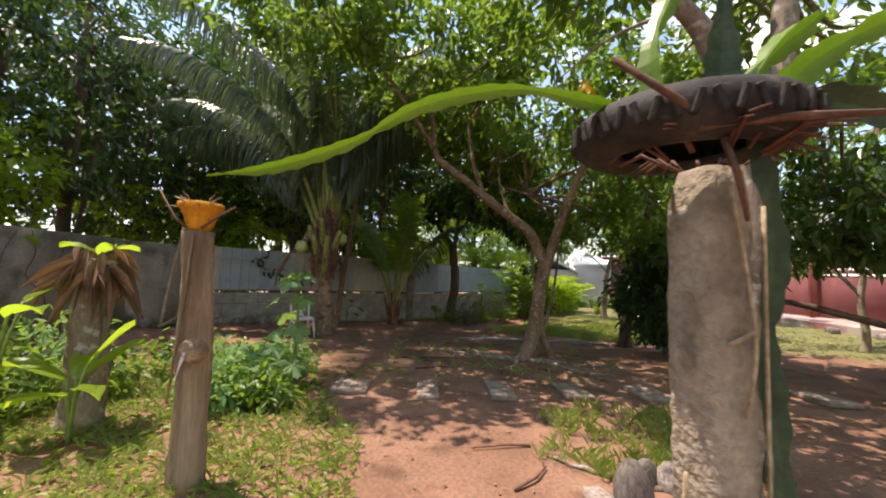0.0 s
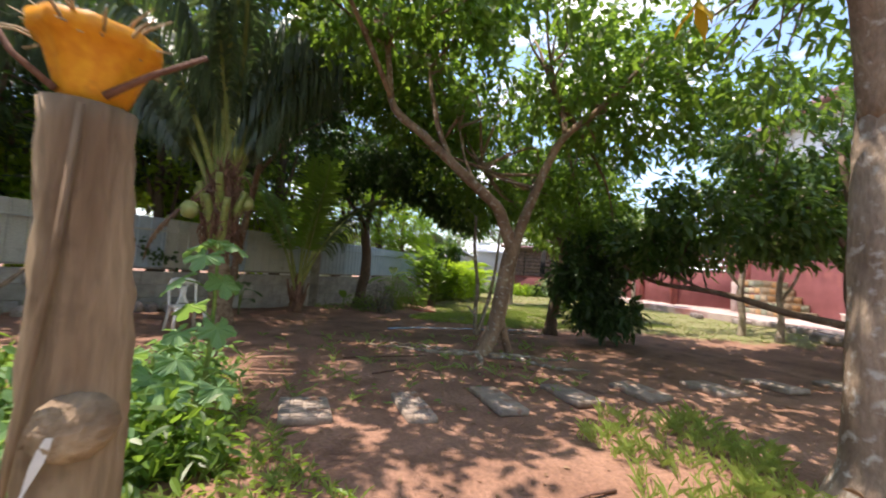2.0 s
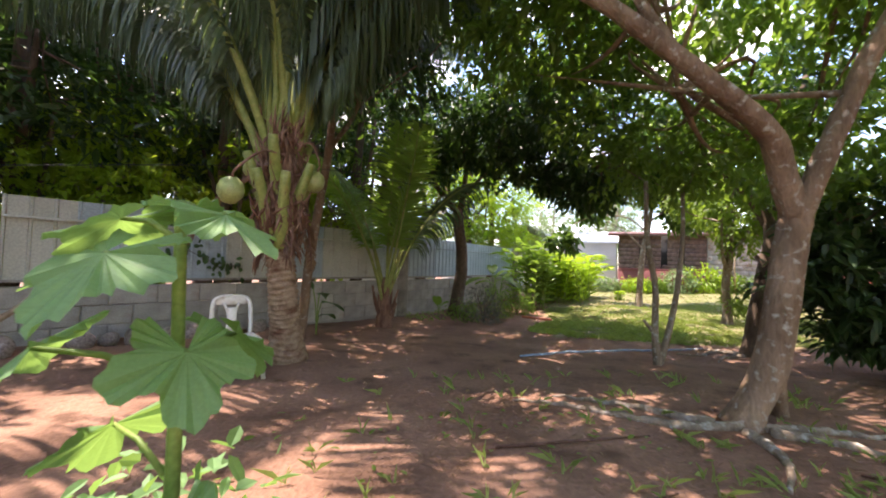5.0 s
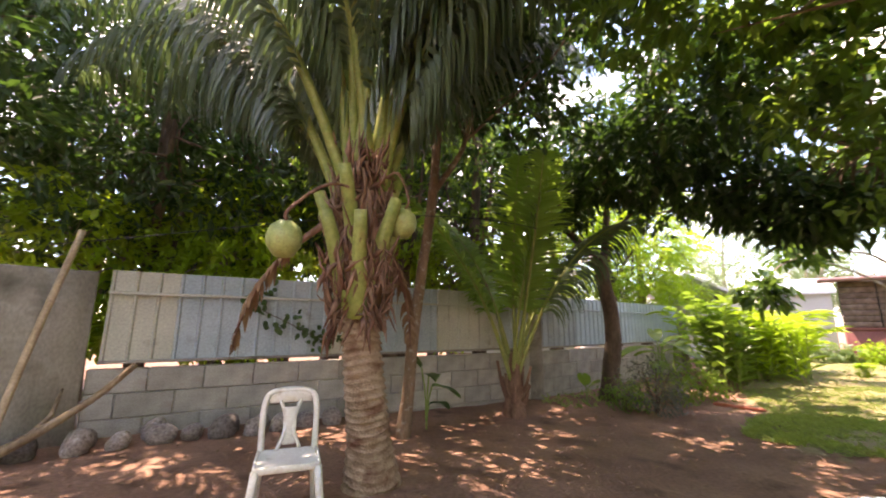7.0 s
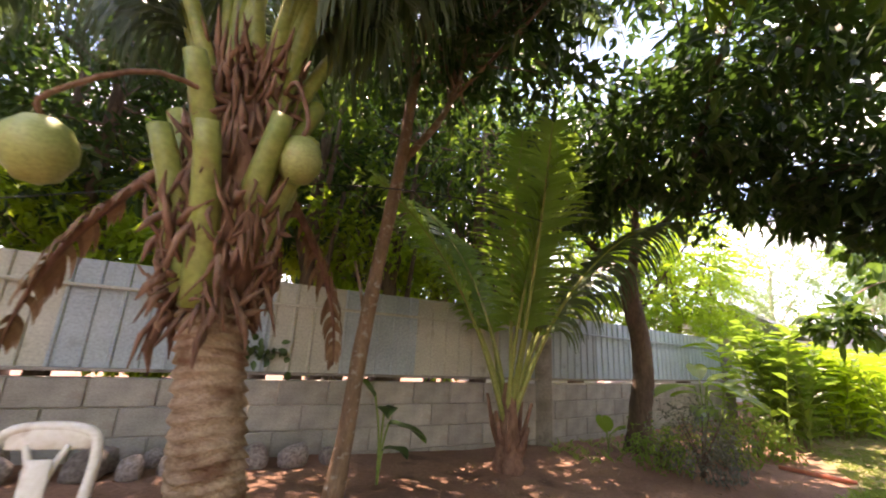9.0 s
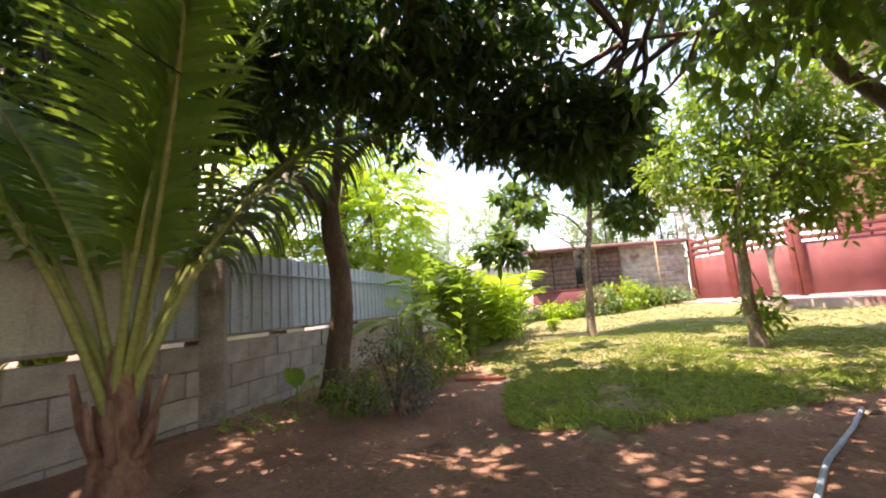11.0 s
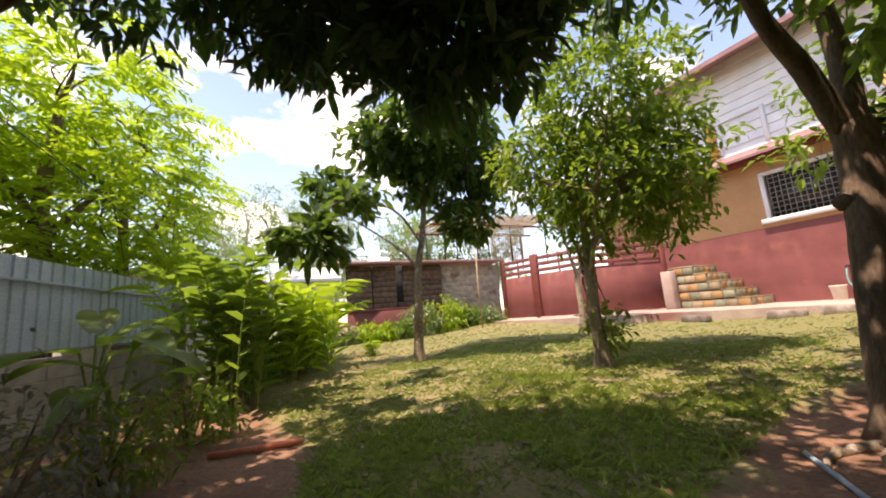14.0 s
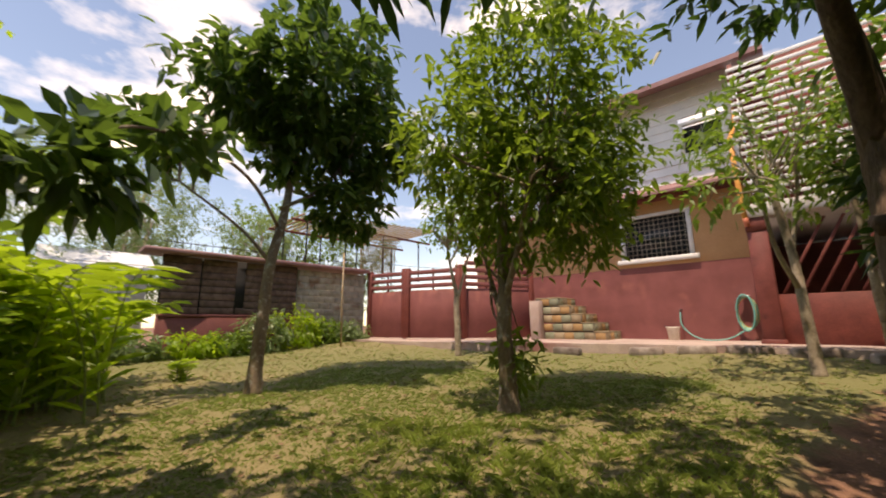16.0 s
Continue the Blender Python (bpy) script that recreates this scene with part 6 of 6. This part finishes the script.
    return mesh.add(v, [(0, k, k + 1) for k in range(1, 57)])


def papaya(x, y, leaves, label, h):
    t = thing("papaya_plant", Matrix.Translation(on_ground(x, y, -0.02)), label, "plant", "papaya plants")
    part("stem", Mesh().tube(smooth_path([(0, 0, 0), (0.02, 0, h * 0.5), (0, 0.01, h)], 5), taper(0.022, 0.014, 11), 7), STEM_GREEN, t)
    for i, (az, z, reach, size, tilt) in enumerate(leaves):
        a = radians(az)
        e = Vector((reach * math.cos(a), reach * math.sin(a), z + reach * 0.35))
        st = part("stalk", Mesh().tube([(0, 0, z), (e * 0.5 + Vector((0, 0, z * 0.5 + 0.02)))[:], e[:]], [0.009, 0.008, 0.006], 5), STEM_GREEN, t)
        part("leaf_blade", lobed_leaf(Mesh(), e, a, size * 0.9, radians(tilt), i), LEAF_PAPAYA, st, smooth=False)


papaya(-1.85, 5.25, [(-15, 1.34, 0.13, 0.19, 25), (95, 1.38, 0.1, 0.18, 15), (175, 1.32, 0.14, 0.2, 30), (255, 1.22, 0.18, 0.21, 35), (-50, 1.02, 0.14, 0.19, 45), (200, 0.98, 0.26, 0.22, 40), (60, 1.0, 0.18, 0.18, 45), (150, 0.75, 0.22, 0.21, 40), (300, 0.62, 0.2, 0.2, 50), (225, 0.55, 0.26, 0.22, 35)], "young papaya plant with big pale lobed leaves", 1.42)
papaya(-2.1, 4.8, [(-30, 0.45, 0.22, 0.22, 30), (60, 0.5, 0.18, 0.2, 25), (150, 0.42, 0.22, 0.2, 35), (230, 0.4, 0.26, 0.23, 30), (290, 0.35, 0.24, 0.22, 40)], "low papaya seedling with lobed leaves", 0.55)
papaya(-1.75, 4.7, [(-40, 0.3, 0.2, 0.2, 35), (50, 0.36, 0.18, 0.18, 25), (140, 0.32, 0.22, 0.2, 30), (240, 0.28, 0.24, 0.22, 35)], "low papaya seedling with lobed leaves", 0.4)


def shrub(name, x, y, r, h, count, leaf, mat, label, seed, per=7, droop=0.3, category="shrub", group="", stems=7):
    t = thing(name, Matrix.Translation(on_ground(x, y, -0.02)), label, category, group)
    rng = np.random.default_rng(seed)
    for k in range(stems):
        a = rng.uniform(0, 6.28)
        e = (r * 0.55 * math.cos(a), r * 0.55 * math.sin(a), h * rng.uniform(0.6, 0.9))
        part("stem", Mesh().tube(smooth_path([(0, 0, 0), (e[0] * 0.35, e[1] * 0.35, e[2] * 0.5), e], 3), taper(0.014, 0.006, 7), 5), BARK_BROWN, t)
    lv = Mesh()
    crown_leaves(lv, [((0, 0, h * 0.55), (r, r, h * 0.5), count), ((r * 0.4, -r * 0.3, h * 0.3), (r * 0.7, r * 0.7, h * 0.3), count // 3)], leaf[0], leaf[1], seed, per, droop)
    v = lv.v
    for q in v:
        q[:, 2] = np.maximum(q[:, 2], 0.01)
    part("leaf_mass", lv, mat, t, kind="stuff", smooth=False)
    return t


shrub("low_shrub", 0.8, 13.8, 0.5, 0.95, 120, (0.07, 0.025), LEAF_DUSTY, "low dusty grey shrub on the soil by the fence tree", 41)
shrub("low_shrub", 0.35, 14.1, 0.4, 0.5, 70, (0.08, 0.03), LEAF_MID, "low shrub with small dull leaves", 42)
shrub("low_shrub", 1.45, 15.0, 0.4, 0.7, 60, (0.09, 0.03), LEAF_ROUND, "leafy shrub with fine bright tips", 43)
shrub("low_shrub", 2.3, 16.0, 0.45, 0.7, 70, (0.1, 0.035), LEAF_MID, "yellow-green shrub beside the soil path", 44)
for i, (x, y, r, h) in enumerate([(7.4, 22.6, 0.6, 0.8), (8.6, 22.2, 0.7, 0.9), (9.6, 21.6, 0.7, 0.9), (10.5, 21.2, 0.6, 0.8), (11.4, 20.9, 0.8, 1.6), (12.3, 20.5, 0.8, 1.7), (13.3, 20.2, 0.6, 1.1), (14.2, 19.8, 0.6, 0.9), (6.6, 22.0, 0.5, 0.7)]):
    shrub("flower_bed_shrub", x, y, r * 0.9, h * 0.72, 80, (0.17, 0.08), (LEAF_MID, LEAF_HAZE, LEAF_LIME)[i % 3], ("leafy bed shrub before the garden wall", "pale leafy bed shrub before the garden wall", "light green bed shrub before the garden wall")[i % 3], 50 + i, 6, group="bed shrubs")
for i, (x, y, r, h) in enumerate([(-2.5, 4.7, 0.5, 0.5), (-3.1, 5.2, 0.6, 0.5), (-2.2, 5.6, 0.45, 0.45), (-3.6, 4.2, 0.5, 0.45), (-2.2, 4.1, 0.35, 0.4), (-3.9, 3.4, 0.5, 0.7), (-4.6, 4.6, 0.7, 0.8), (-1.75, 4.15, 0.25, 0.3), (-4.4, 2.6, 0.6, 0.9)]):
    shrub("weed_clump", x, y, r, h, 75, (0.12, 0.05), LEAF_MID if i % 2 else LEAF_PAPAYA, "clump of bright green leafy weeds", 70 + i, 6, group="weed clumps", category="weeds", stems=3)


def ginger_clump(name, x, y, stems, h, spread, label, mat, seed, leaf=(0.5, 0.085), arch=0.7):
    t = thing(name, Matrix.Translation(on_ground(x, y, -0.03)), label, "plant")
    rng = np.random.default_rng(seed)
    for k in range(stems):
        a = rng.uniform(0, 6.28)
        b = np.array([rng.normal(0, spread * 0.35), rng.normal(0, spread * 0.35), 0])
        hh = h * rng.uniform(0.7, 1.1)
        d = np.array([math.cos(a), math.sin(a), 0])
        q = smooth_path([b, b + d * hh * 0.1 * arch + [0, 0, hh * 0.45], b + d * hh * 0.35 * arch + [0, 0, hh * 0.82], b + d * hh * 0.75 * arch + [0, 0, hh * 0.95]], 5)
        c = part("cane", Mesh().tube(q, taper(0.014, 0.005, len(q)), 5), STEM_GREEN, t)
        q = np.array(q)
        n = 20
        u = np.linspace(0.08, 1, n)
        p = np.column_stack([np.interp(u, np.linspace(0, 1, len(q)), q[:, i]) for i in range(3)])
        sgn = np.where(np.arange(n) % 2, 1, -1)[:, None]
        s = np.array([-math.sin(a), math.cos(a), 0]) * sgn
        tan = unit(np.gradient(p, axis=0))
        part("leaf_rank", Mesh().leaves(p, s * 0.9 + tan * 0.7 + rng.normal(0, 0.12, (n, 3)), np.tile([0, 0, 1.0], (n, 1)) + rng.normal(0, 0.2, (n, 3)), leaf[0] * rng.uniform(0.75, 1.15, n), leaf[1] * rng.uniform(0.8, 1.2, n), 0.3, 0.3), mat, c, kind="stuff", smooth=False)
    return t


ginger_clump("ginger_clump", 4.9, 18.8, 60, 1.85, 1.5, "dense clump of sunlit lime green ginger canes", LEAF_LIME, 81)
ginger_clump("ginger_clump", 6.0, 19.9, 22, 1.5, 1.0, "clump of arching lime green ginger canes", LEAF_LIME, 82)
ginger_clump("tall_ginger", 3.2, 17.2, 14, 2.3, 0.7, "tall upright ginger with broad dark leaves", LEAF_MID, 83, (0.42, 0.13), 0.35)
ginger_clump("tall_ginger", 3.9, 17.9, 12, 1.7, 0.7, "upright ginger with broad green leaves", LEAF_MID, 84, (0.4, 0.12), 0.45)
broad_leaf_plant(1.5, 15.9, [(200, 1.05, 0.85, 0.42, 8, 0.4), (290, 1.1, 0.9, 0.44, 14, 0.4), (330, 1.0, 0.8, 0.4, 10, 0.45), (80, 1.2, 0.7, 0.34, 40, 0.3), (20, 1.15, 0.75, 0.36, 30, 0.35), (250, 0.75, 0.7, 0.36, 5, 0.4)], "broad glossy elephant-ear leaves near the fence", LEAF_MID, "elephant ears", "elephant_ear")
broad_leaf_plant(-0.25, 14.6, [(250, 0.35, 0.4, 0.26, 55, 0.2), (330, 0.3, 0.35, 0.22, 45, 0.25)], "low elephant-ear leaves at the tree's foot", LEAF_MID, "elephant ears", "elephant_ear")
broad_leaf_plant(-2.75, 11.5, [(-60, 0.75, 0.35, 0.22, 10, 0.3), (10, 0.6, 0.4, 0.24, -5, 0.3), (230, 0.85, 0.3, 0.2, 50, 0.2), (-20, 0.35, 0.35, 0.2, 20, 0.4)], "dark broad-leaved seedling beside the slim tree", LEAF_DARK, "elephant ears", "elephant_ear")
ginger_clump("lawn_seedling", 7.4, 19.0, 5, 0.5, 0.15, "small yellow-green seedling on the lawn", LEAF_LIME, 85, (0.18, 0.05), 0.5)

# ---- ground clutter ----
PAVERS = [(-1.0, 4.98, 0.42, 0.55, 4), (-0.05, 4.98, 0.27, 0.66, 4), (0.86, 5.12, 0.31, 0.76, 2), (1.79, 5.2, 0.36, 0.68, 3), (2.8, 5.27, 0.38, 0.6, 8), (3.98, 5.3, 0.5, 0.55, 6), (5.1, 5.3, 0.45, 0.6, 4), (6.2, 5.1, 0.4, 0.6, 2)]
for i, (x, y, a, b, rz) in enumerate(PAVERS):
    t = thing("stepping_stone", Matrix.Translation(on_ground(x, y, 0.01)) @ pose(0, 0, 0, (-2, 1.5, -1)[i % 3], (2, -2, 1.5)[i % 3], rz), "weathered flat concrete stepping stone set in red soil", "paving stone", "stepping stones")
    part("slab", Mesh().box(-a / 2, a / 2, -b / 2, b / 2, -0.02, 0.05, 0.012), PAVER, t)
    if i < 2:
        for r in range(6):
            for c in range(4):
                part("tread_stud", Mesh().box(-a / 2 + a * (c + 0.1) / 4, -a / 2 + a * (c + 0.85) / 4, -b / 2 + b * (r + 0.12) / 6, -b / 2 + b * (r + 0.85) / 6, 0.045, 0.057, 0.004), PAVER, t)


def stone_mesh(seed):
    rng = np.random.default_rng(seed)
    bm = bmesh.new()
    bmesh.ops.create_icosphere(bm, subdivisions=2, radius=1)
    off = Vector(rng.uniform(0, 50, 3))
    for w in bm.verts:
        w.co *= 1 + 0.22 * noise.noise(w.co * 1.3 + off) + 0.06 * noise.noise(w.co * 4 + off)
    me = bpy.data.meshes.new("boulder")
    bm.to_mesh(me)
    bm.free()
    me.materials.append(ROCK)
    me.shade_smooth()
    return me


STONES = [stone_mesh(k) for k in range(5)]
rng = np.random.default_rng(17)
row = [(-6.55, 8.75), (-6.15, 9.0), (-5.85, 9.3), (-5.62, 9.55), (-5.4, 9.85), (-5.22, 10.1), (-4.98, 10.3), (-4.72, 10.5), (-4.5, 10.75), (-4.35, 11.1), (-4.1, 11.35), (-6.0, 9.5), (-5.6, 9.95), (-5.1, 10.5), (-4.85, 10.85), (-6.4, 9.2), (-3.8, 11.6), (-3.55, 11.9)]
for i, (x, y) in enumerate(row):
    s = rng.uniform(0.11, 0.16)
    t = thing("stone", Matrix.Translation(on_ground(x, y, s * 0.55)) @ pose(0, 0, 0, *rng.uniform(0, 360, 3)), "rounded field stone heaped along the wall", "stone", "stones along the wall")
    o = part("boulder", STONES[i % 5], None, t)
    o.scale = (s * 1.15, s, s * 0.85)
for x, y, s in [(1.45, 2.75, 0.16), (1.62, 2.95, 0.12), (1.2, 2.7, 0.1), (1.85, 2.95, 0.13), (2.3, 2.75, 0.12), (-1.75, 4.5, 0.1)]:
    t = thing("stone", Matrix.Translation(on_ground(x, y, s * 0.2)) @ pose(0, 0, 0, *rng.uniform(0, 360, 3)), "flat brown stone lying in the soil", "stone", "loose stones")
    o = part("boulder", STONES[int(100 * s) % 5], None, t)
    o.scale = (s * 1.4, s, s * 0.55)


def plastic_chair():
    t = thing("plastic_chair", Matrix.Translation(on_ground(-2.98, 8.56, 0.0)) @ pose(0, 0, 0, 0, 0, 33) @ Matrix.Scale(0.95, 4), "white armless plastic garden chair, dusty, on bare soil", "chair")
    # the sitter faces -y
    seat = Mesh()
    v = []
    for i in range(9):
        for k in range(9):
            u, w = i / 8 - 0.5, k / 8 - 0.5
            v.append((u * 0.42 * (1 - 0.12 * (w + 0.5)), w * 0.42, 0.44 - 0.018 * math.cos(math.pi * u) * math.cos(math.pi * w) - 0.03 * max(0, -w - 0.38) * 8 * 0.3))
    f = [(i * 9 + k, (i + 1) * 9 + k, (i + 1) * 9 + k + 1, i * 9 + k + 1) for i in range(8) for k in range(8)]
    n = len(v)
    v += [(a, b, c - 0.012) for a, b, c in v]
    seat.add(v, f + [tuple(n + q for q in g[::-1]) for g in f])
    seat.box(-0.215, 0.215, -0.222, -0.205, 0.4, 0.445, 0.006).box(-0.222, -0.2, -0.2, 0.2, 0.4, 0.448, 0.006).box(0.2, 0.222, -0.2, 0.2, 0.4, 0.448, 0.006)
    part("seat", seat, PLASTIC_WHITE, t)
    for sx in (-1, 1):
        part("leg", Mesh().tube([(sx * 0.2, -0.2, 0.42), (sx * 0.225, -0.235, 0.2), (sx * 0.24, -0.26, 0)], [0.03, 0.026, 0.024], 8), PLASTIC_WHITE, t)
        part("leg", Mesh().tube([(sx * 0.18, 0.18, 0.43), (sx * 0.205, 0.23, 0.2), (sx * 0.22, 0.27, 0)], [0.03, 0.026, 0.024], 8), PLASTIC_WHITE, t)
    back = Mesh()
    arc = [(-0.195, 0.2, 0.42), (-0.2, 0.235, 0.6), (-0.195, 0.265, 0.76), (-0.15, 0.285, 0.845), (0, 0.295, 0.865), (0.15, 0.285, 0.845), (0.195, 0.265, 0.76), (0.2, 0.235, 0.6), (0.195, 0.2, 0.42)]
    back.tube(smooth_path(arc, 5), 0.024, 8)
    part("backrest_frame", back, PLASTIC_WHITE, t)
    part("top_panel", Mesh().box(-0.16, 0.16, 0.272, 0.29, 0.77, 0.86, 0.008), PLASTIC_WHITE, t)
    sl = Mesh()
    for sx in (-1, 1):
        sl.tube(smooth_path([(sx * 0.085, 0.21, 0.43), (sx * 0.03, 0.24, 0.58), (sx * 0.045, 0.262, 0.7), (sx * 0.08, 0.278, 0.79)], 4), 0.015, 6)
    sl.box(-0.05, 0.05, 0.232, 0.246, 0.46, 0.74, 0.006)
    part("back_splat", sl, PLASTIC_WHITE, t)


plastic_chair()
t = thing("bamboo_pole", Matrix.Identity(4), "bare pole leaning against the boundary wall", "pole")
part("pole", Mesh().tube(smooth_path([(-6.2, 8.75, 0.0), (-6.25, 9.0, 1.1), (-6.2, 9.25, 2.35)], 5), 0.035, 8, 0.04), WOOD_PALE, t)
t = thing("fallen_branch", Matrix.Identity(4), "dead branch propped on the stones by the wall", "branch")
part("limb", Mesh().tube(smooth_path([(-6.15, 8.6, 0.06), (-5.95, 8.9, 0.25), (-5.75, 9.3, 0.55), (-5.6, 9.6, 0.88)], 4), taper(0.05, 0.03, 13), 7, 0.1), WOOD_GREY, t)
part("side_branch", Mesh().tube([(-5.95, 8.9, 0.25), (-6.1, 9.2, 0.4), (-6.3, 9.4, 0.62)], [0.03, 0.025, 0.012], 6), WOOD_GREY, t)
t = thing("water_pipe", Matrix.Identity(4), "pale blue plastic pipe lying on the soil", "pipe")
pp = smooth_path([(0.45, 9.7), (1.5, 10.12), (2.54, 10.5), (3.5, 10.75), (4.3, 10.98)], 6)
part("pipe", Mesh().tube([on_ground(x, y, 0.02)[:] for x, y in pp], 0.017, 7), PIPE_BLUE, t)
t = thing("red_pipe", Matrix.Identity(4), "short red pipe lying at the lawn edge", "pipe")
part("pipe", Mesh().tube([on_ground(2.2, 15.15, 0.03)[:], on_ground(2.95, 14.8, 0.04)[:]], 0.03, 8), PIPE_RED, t)
for i, pts in enumerate([[(1.5, 7.1), (0.9, 7.2), (0.3, 7.6), (-0.2, 7.85)], [(1.6, 7.0), (1.95, 6.8), (2.3, 6.35), (2.8, 6.2)], [(1.6, 7.1), (2.2, 7.0), (2.9, 6.9)], [(1.4, 7.0), (1.3, 6.6), (1.0, 6.3)], [(1.3, 7.2), (0.8, 7.6), (0.2, 7.9)], [(4.6, 10.5), (4.2, 10.6), (3.8, 10.4), (3.4, 10.45)], [(4.5, 10.3), (4.1, 10.2), (3.7, 9.9)], [(4.6, 10.6), (4.3, 10.85), (4.0, 10.9)], [(2.5, 3.1), (2.0, 2.9), (1.5, 2.95), (1.0, 3.3)]]):
    t = thing("surface_root", Matrix.Identity(4), "bare tree root running over the soil", "root", "surface roots")
    q = smooth_path(pts, 6)
    part("root", Mesh().tube([on_ground(x, y, 0.012 + 0.012 * math.sin(3 * k))[:] for k, (x, y) in enumerate(q)], taper(0.05, 0.012, len(q)), 7, 0.12, seed=i), BARK_GREY, t)
for i, (x0, y0, x1, y1) in enumerate([(-0.3, 6.1, 0.3, 6.3), (0.9, 3.45, 0.4, 3.4), (0.65, 2.75, 0.95, 3.1), (-0.6, 6.9, 0.6, 7.0), (1.6, 6.4, 1.9, 6.1), (7.6, 11.4, 8.4, 10.9), (4.6, 12.0, 5.2, 11.7), (6.3, 10.9, 7.4, 10.6)]):
    t = thing("fallen_twig", Matrix.Identity(4), "dry fallen twig on the ground", "twig", "fallen twigs")
    part("stick", Mesh().tube([on_ground(x0, y0, 0.015)[:], on_ground((x0 + x1) / 2 + 0.04, (y0 + y1) / 2, 0.03)[:], on_ground(x1, y1, 0.02)[:]], [0.012, 0.011, 0.006], 5), TWIG, t)


def litter(name, xy, size, mat, label, seed, category="leaf litter", dz=0.008):
    rng = np.random.default_rng(seed)
    n = len(xy)
    a = rng.uniform(0, 6.28, n)
    b = np.column_stack([xy, ground_z(xy[:, 0], xy[:, 1]) + dz])
    me = Mesh().leaves(b, np.column_stack([np.cos(a), np.sin(a), rng.uniform(-0.05, 0.3, n)]), np.column_stack([rng.normal(0, 0.3, (n, 2)), np.ones(n)]), size * rng.uniform(0.5, 1.3, n), size * 0.45 * rng.uniform(0.6, 1.3, n), 0.3, 0.1)
    return tagged(part(name, me, mat, smooth=False), label, category, kind="stuff")


litter("leaf_litter", scatter(2600, -6, 7, 2, 16, None, 91), 0.05, DRY_LEAF, "small dry leaves strewn over the soil", 92)
litter("lawn_litter", scatter(1500, 2, 11, 9, 20, LAWN, 93), 0.07, DRY_LEAF, "dry brown leaves strewn over the lawn", 94, dz=0.05)
WEEDS = [(-5, 1.2), (-0.3, 1.4), (-0.5, 3.3), (-1.1, 4.4), (-1.9, 6.3), (-3.2, 6.4), (-5.2, 5.0)]
litter("ground_weeds", scatter(7500, -5.2, -0.3, 1.2, 6.4, WEEDS, 95), 0.065, LEAF_LIME, "patchy low weeds over red soil", 96, "weeds", 0.03)
blades("weed_grass", scatter(3600, -5.2, -0.3, 1.2, 5.0, WEEDS, 97), 0.08, 0.005, GRASS, "thin grass among the weeds", "grass", 3, 0.8, 6)
PATCH = [(0.9, 3.2), (1.2, 3.15), (1.35, 2.85), (1.9, 3.0), (2.2, 2.9), (2.3, 3.4), (2.75, 3.7), (2.55, 4.1), (2.75, 4.5), (2.1, 4.45), (1.8, 4.75), (1.45, 4.3), (1.15, 4.35), (1.2, 3.7)]
blades("grass_patch", scatter(1100, 0.8, 2.9, 2.7, 4.8, PATCH, 98, 0.45), 0.12, 0.004, GRASS_BRIGHT, "bright tuft of longer grass beside the tree", "grass", 4, 0.6, 7)
blades("sparse_grass", scatter(230, -2, 3, 5.2, 8.6, None, 99, 0.9), 0.09, 0.006, GRASS, "sparse grass sprouts on the bare soil", "grass", 4, 0.9, 8)
litter("seedling_weeds", scatter(500, -2.4, 2, 4.8, 7.6, None, 101, 0.9), 0.07, LEAF_MID, "small green seedlings on the bare soil", 102, "weeds", 0.02)
blades("wall_foot_grass", scatter(900, -1.5, 3.2, 13.2, 18.5, [(-1.4, 14.2), (-0.6, 13.6), (0.3, 14.6), (3.1, 18.0), (3.2, 19.8), (-0.9, 14.9)], 103), 0.1, 0.007, GRASS, "thin grass at the foot of the block wall", "grass", 3, 0.8, 9)


def fence_vine():
    t = thing("fence_vine", Matrix.Identity(4), "dark creeper leaves on the metal fence", "vine")
    m, _ = along(FA, FP)
    rng = np.random.default_rng(12)
    q = [(1.9, 0, 1.9), (1.75, 0, 1.6), (2.2, 0, 1.35), (2.6, 0, 1.15), (3.0, 0, 1.1)]
    part("vine_stem", Mesh().tube([(m @ Vector((x, 0.0, z)))[:] for x, _, z in smooth_path(q, 4)], 0.006, 4), TWIG, t)
    n = 70
    u = rng.uniform(0, 1, n)
    w = np.array(smooth_path(q, 6))
    p = np.column_stack([np.interp(u, np.linspace(0, 1, len(w)), w[:, k]) for k in range(3)]) + np.column_stack([rng.normal(0, 0.14, n), -0.04 * np.ones(n), rng.normal(0, 0.09, n)])
    p = np.array([(m @ Vector(k))[:] for k in p])
    nrm = np.tile((m.to_3x3() @ Vector((0, -1, 0.3)))[:], (n, 1))
    ax = unit(rng.normal(0, 1, (n, 3)) * [0.5, 0.5, 0.5] + [0, 0, -0.6])
    part("leaf_mass", Mesh().leaves(p, ax, nrm, rng.uniform(0.07, 0.13, n), rng.uniform(0.06, 0.1, n), 0.2, 0.1), LEAF_DARK, t, kind="stuff", smooth=False)


fence_vine()

t = thing("withered_leaf", Matrix.Translation((1.28, 3.36, 3.17)), "orange-yellow withered leaf hanging from a twig", "leaf")
yl = Mesh()
for az in (20, 140, 260):
    big_leaf(yl, (0, 0, 0.04), radians(az), 0.2, 0.08, radians(-50), 0.3)
part("blade", yl, YELLOW_LEAF, t)
t = thing("overhead_wire", Matrix.Identity(4), "thin dark wire strung past the trees", "wire")
part("wire", Mesh().tube(smooth_path([(-6.6, 9.2, 2.2), (-2.2, 10.9, 2.75), (0.35, 15.1, 2.9), (3.6, 20.75, 2.6)], 8), 0.006, 4), IRON, t)
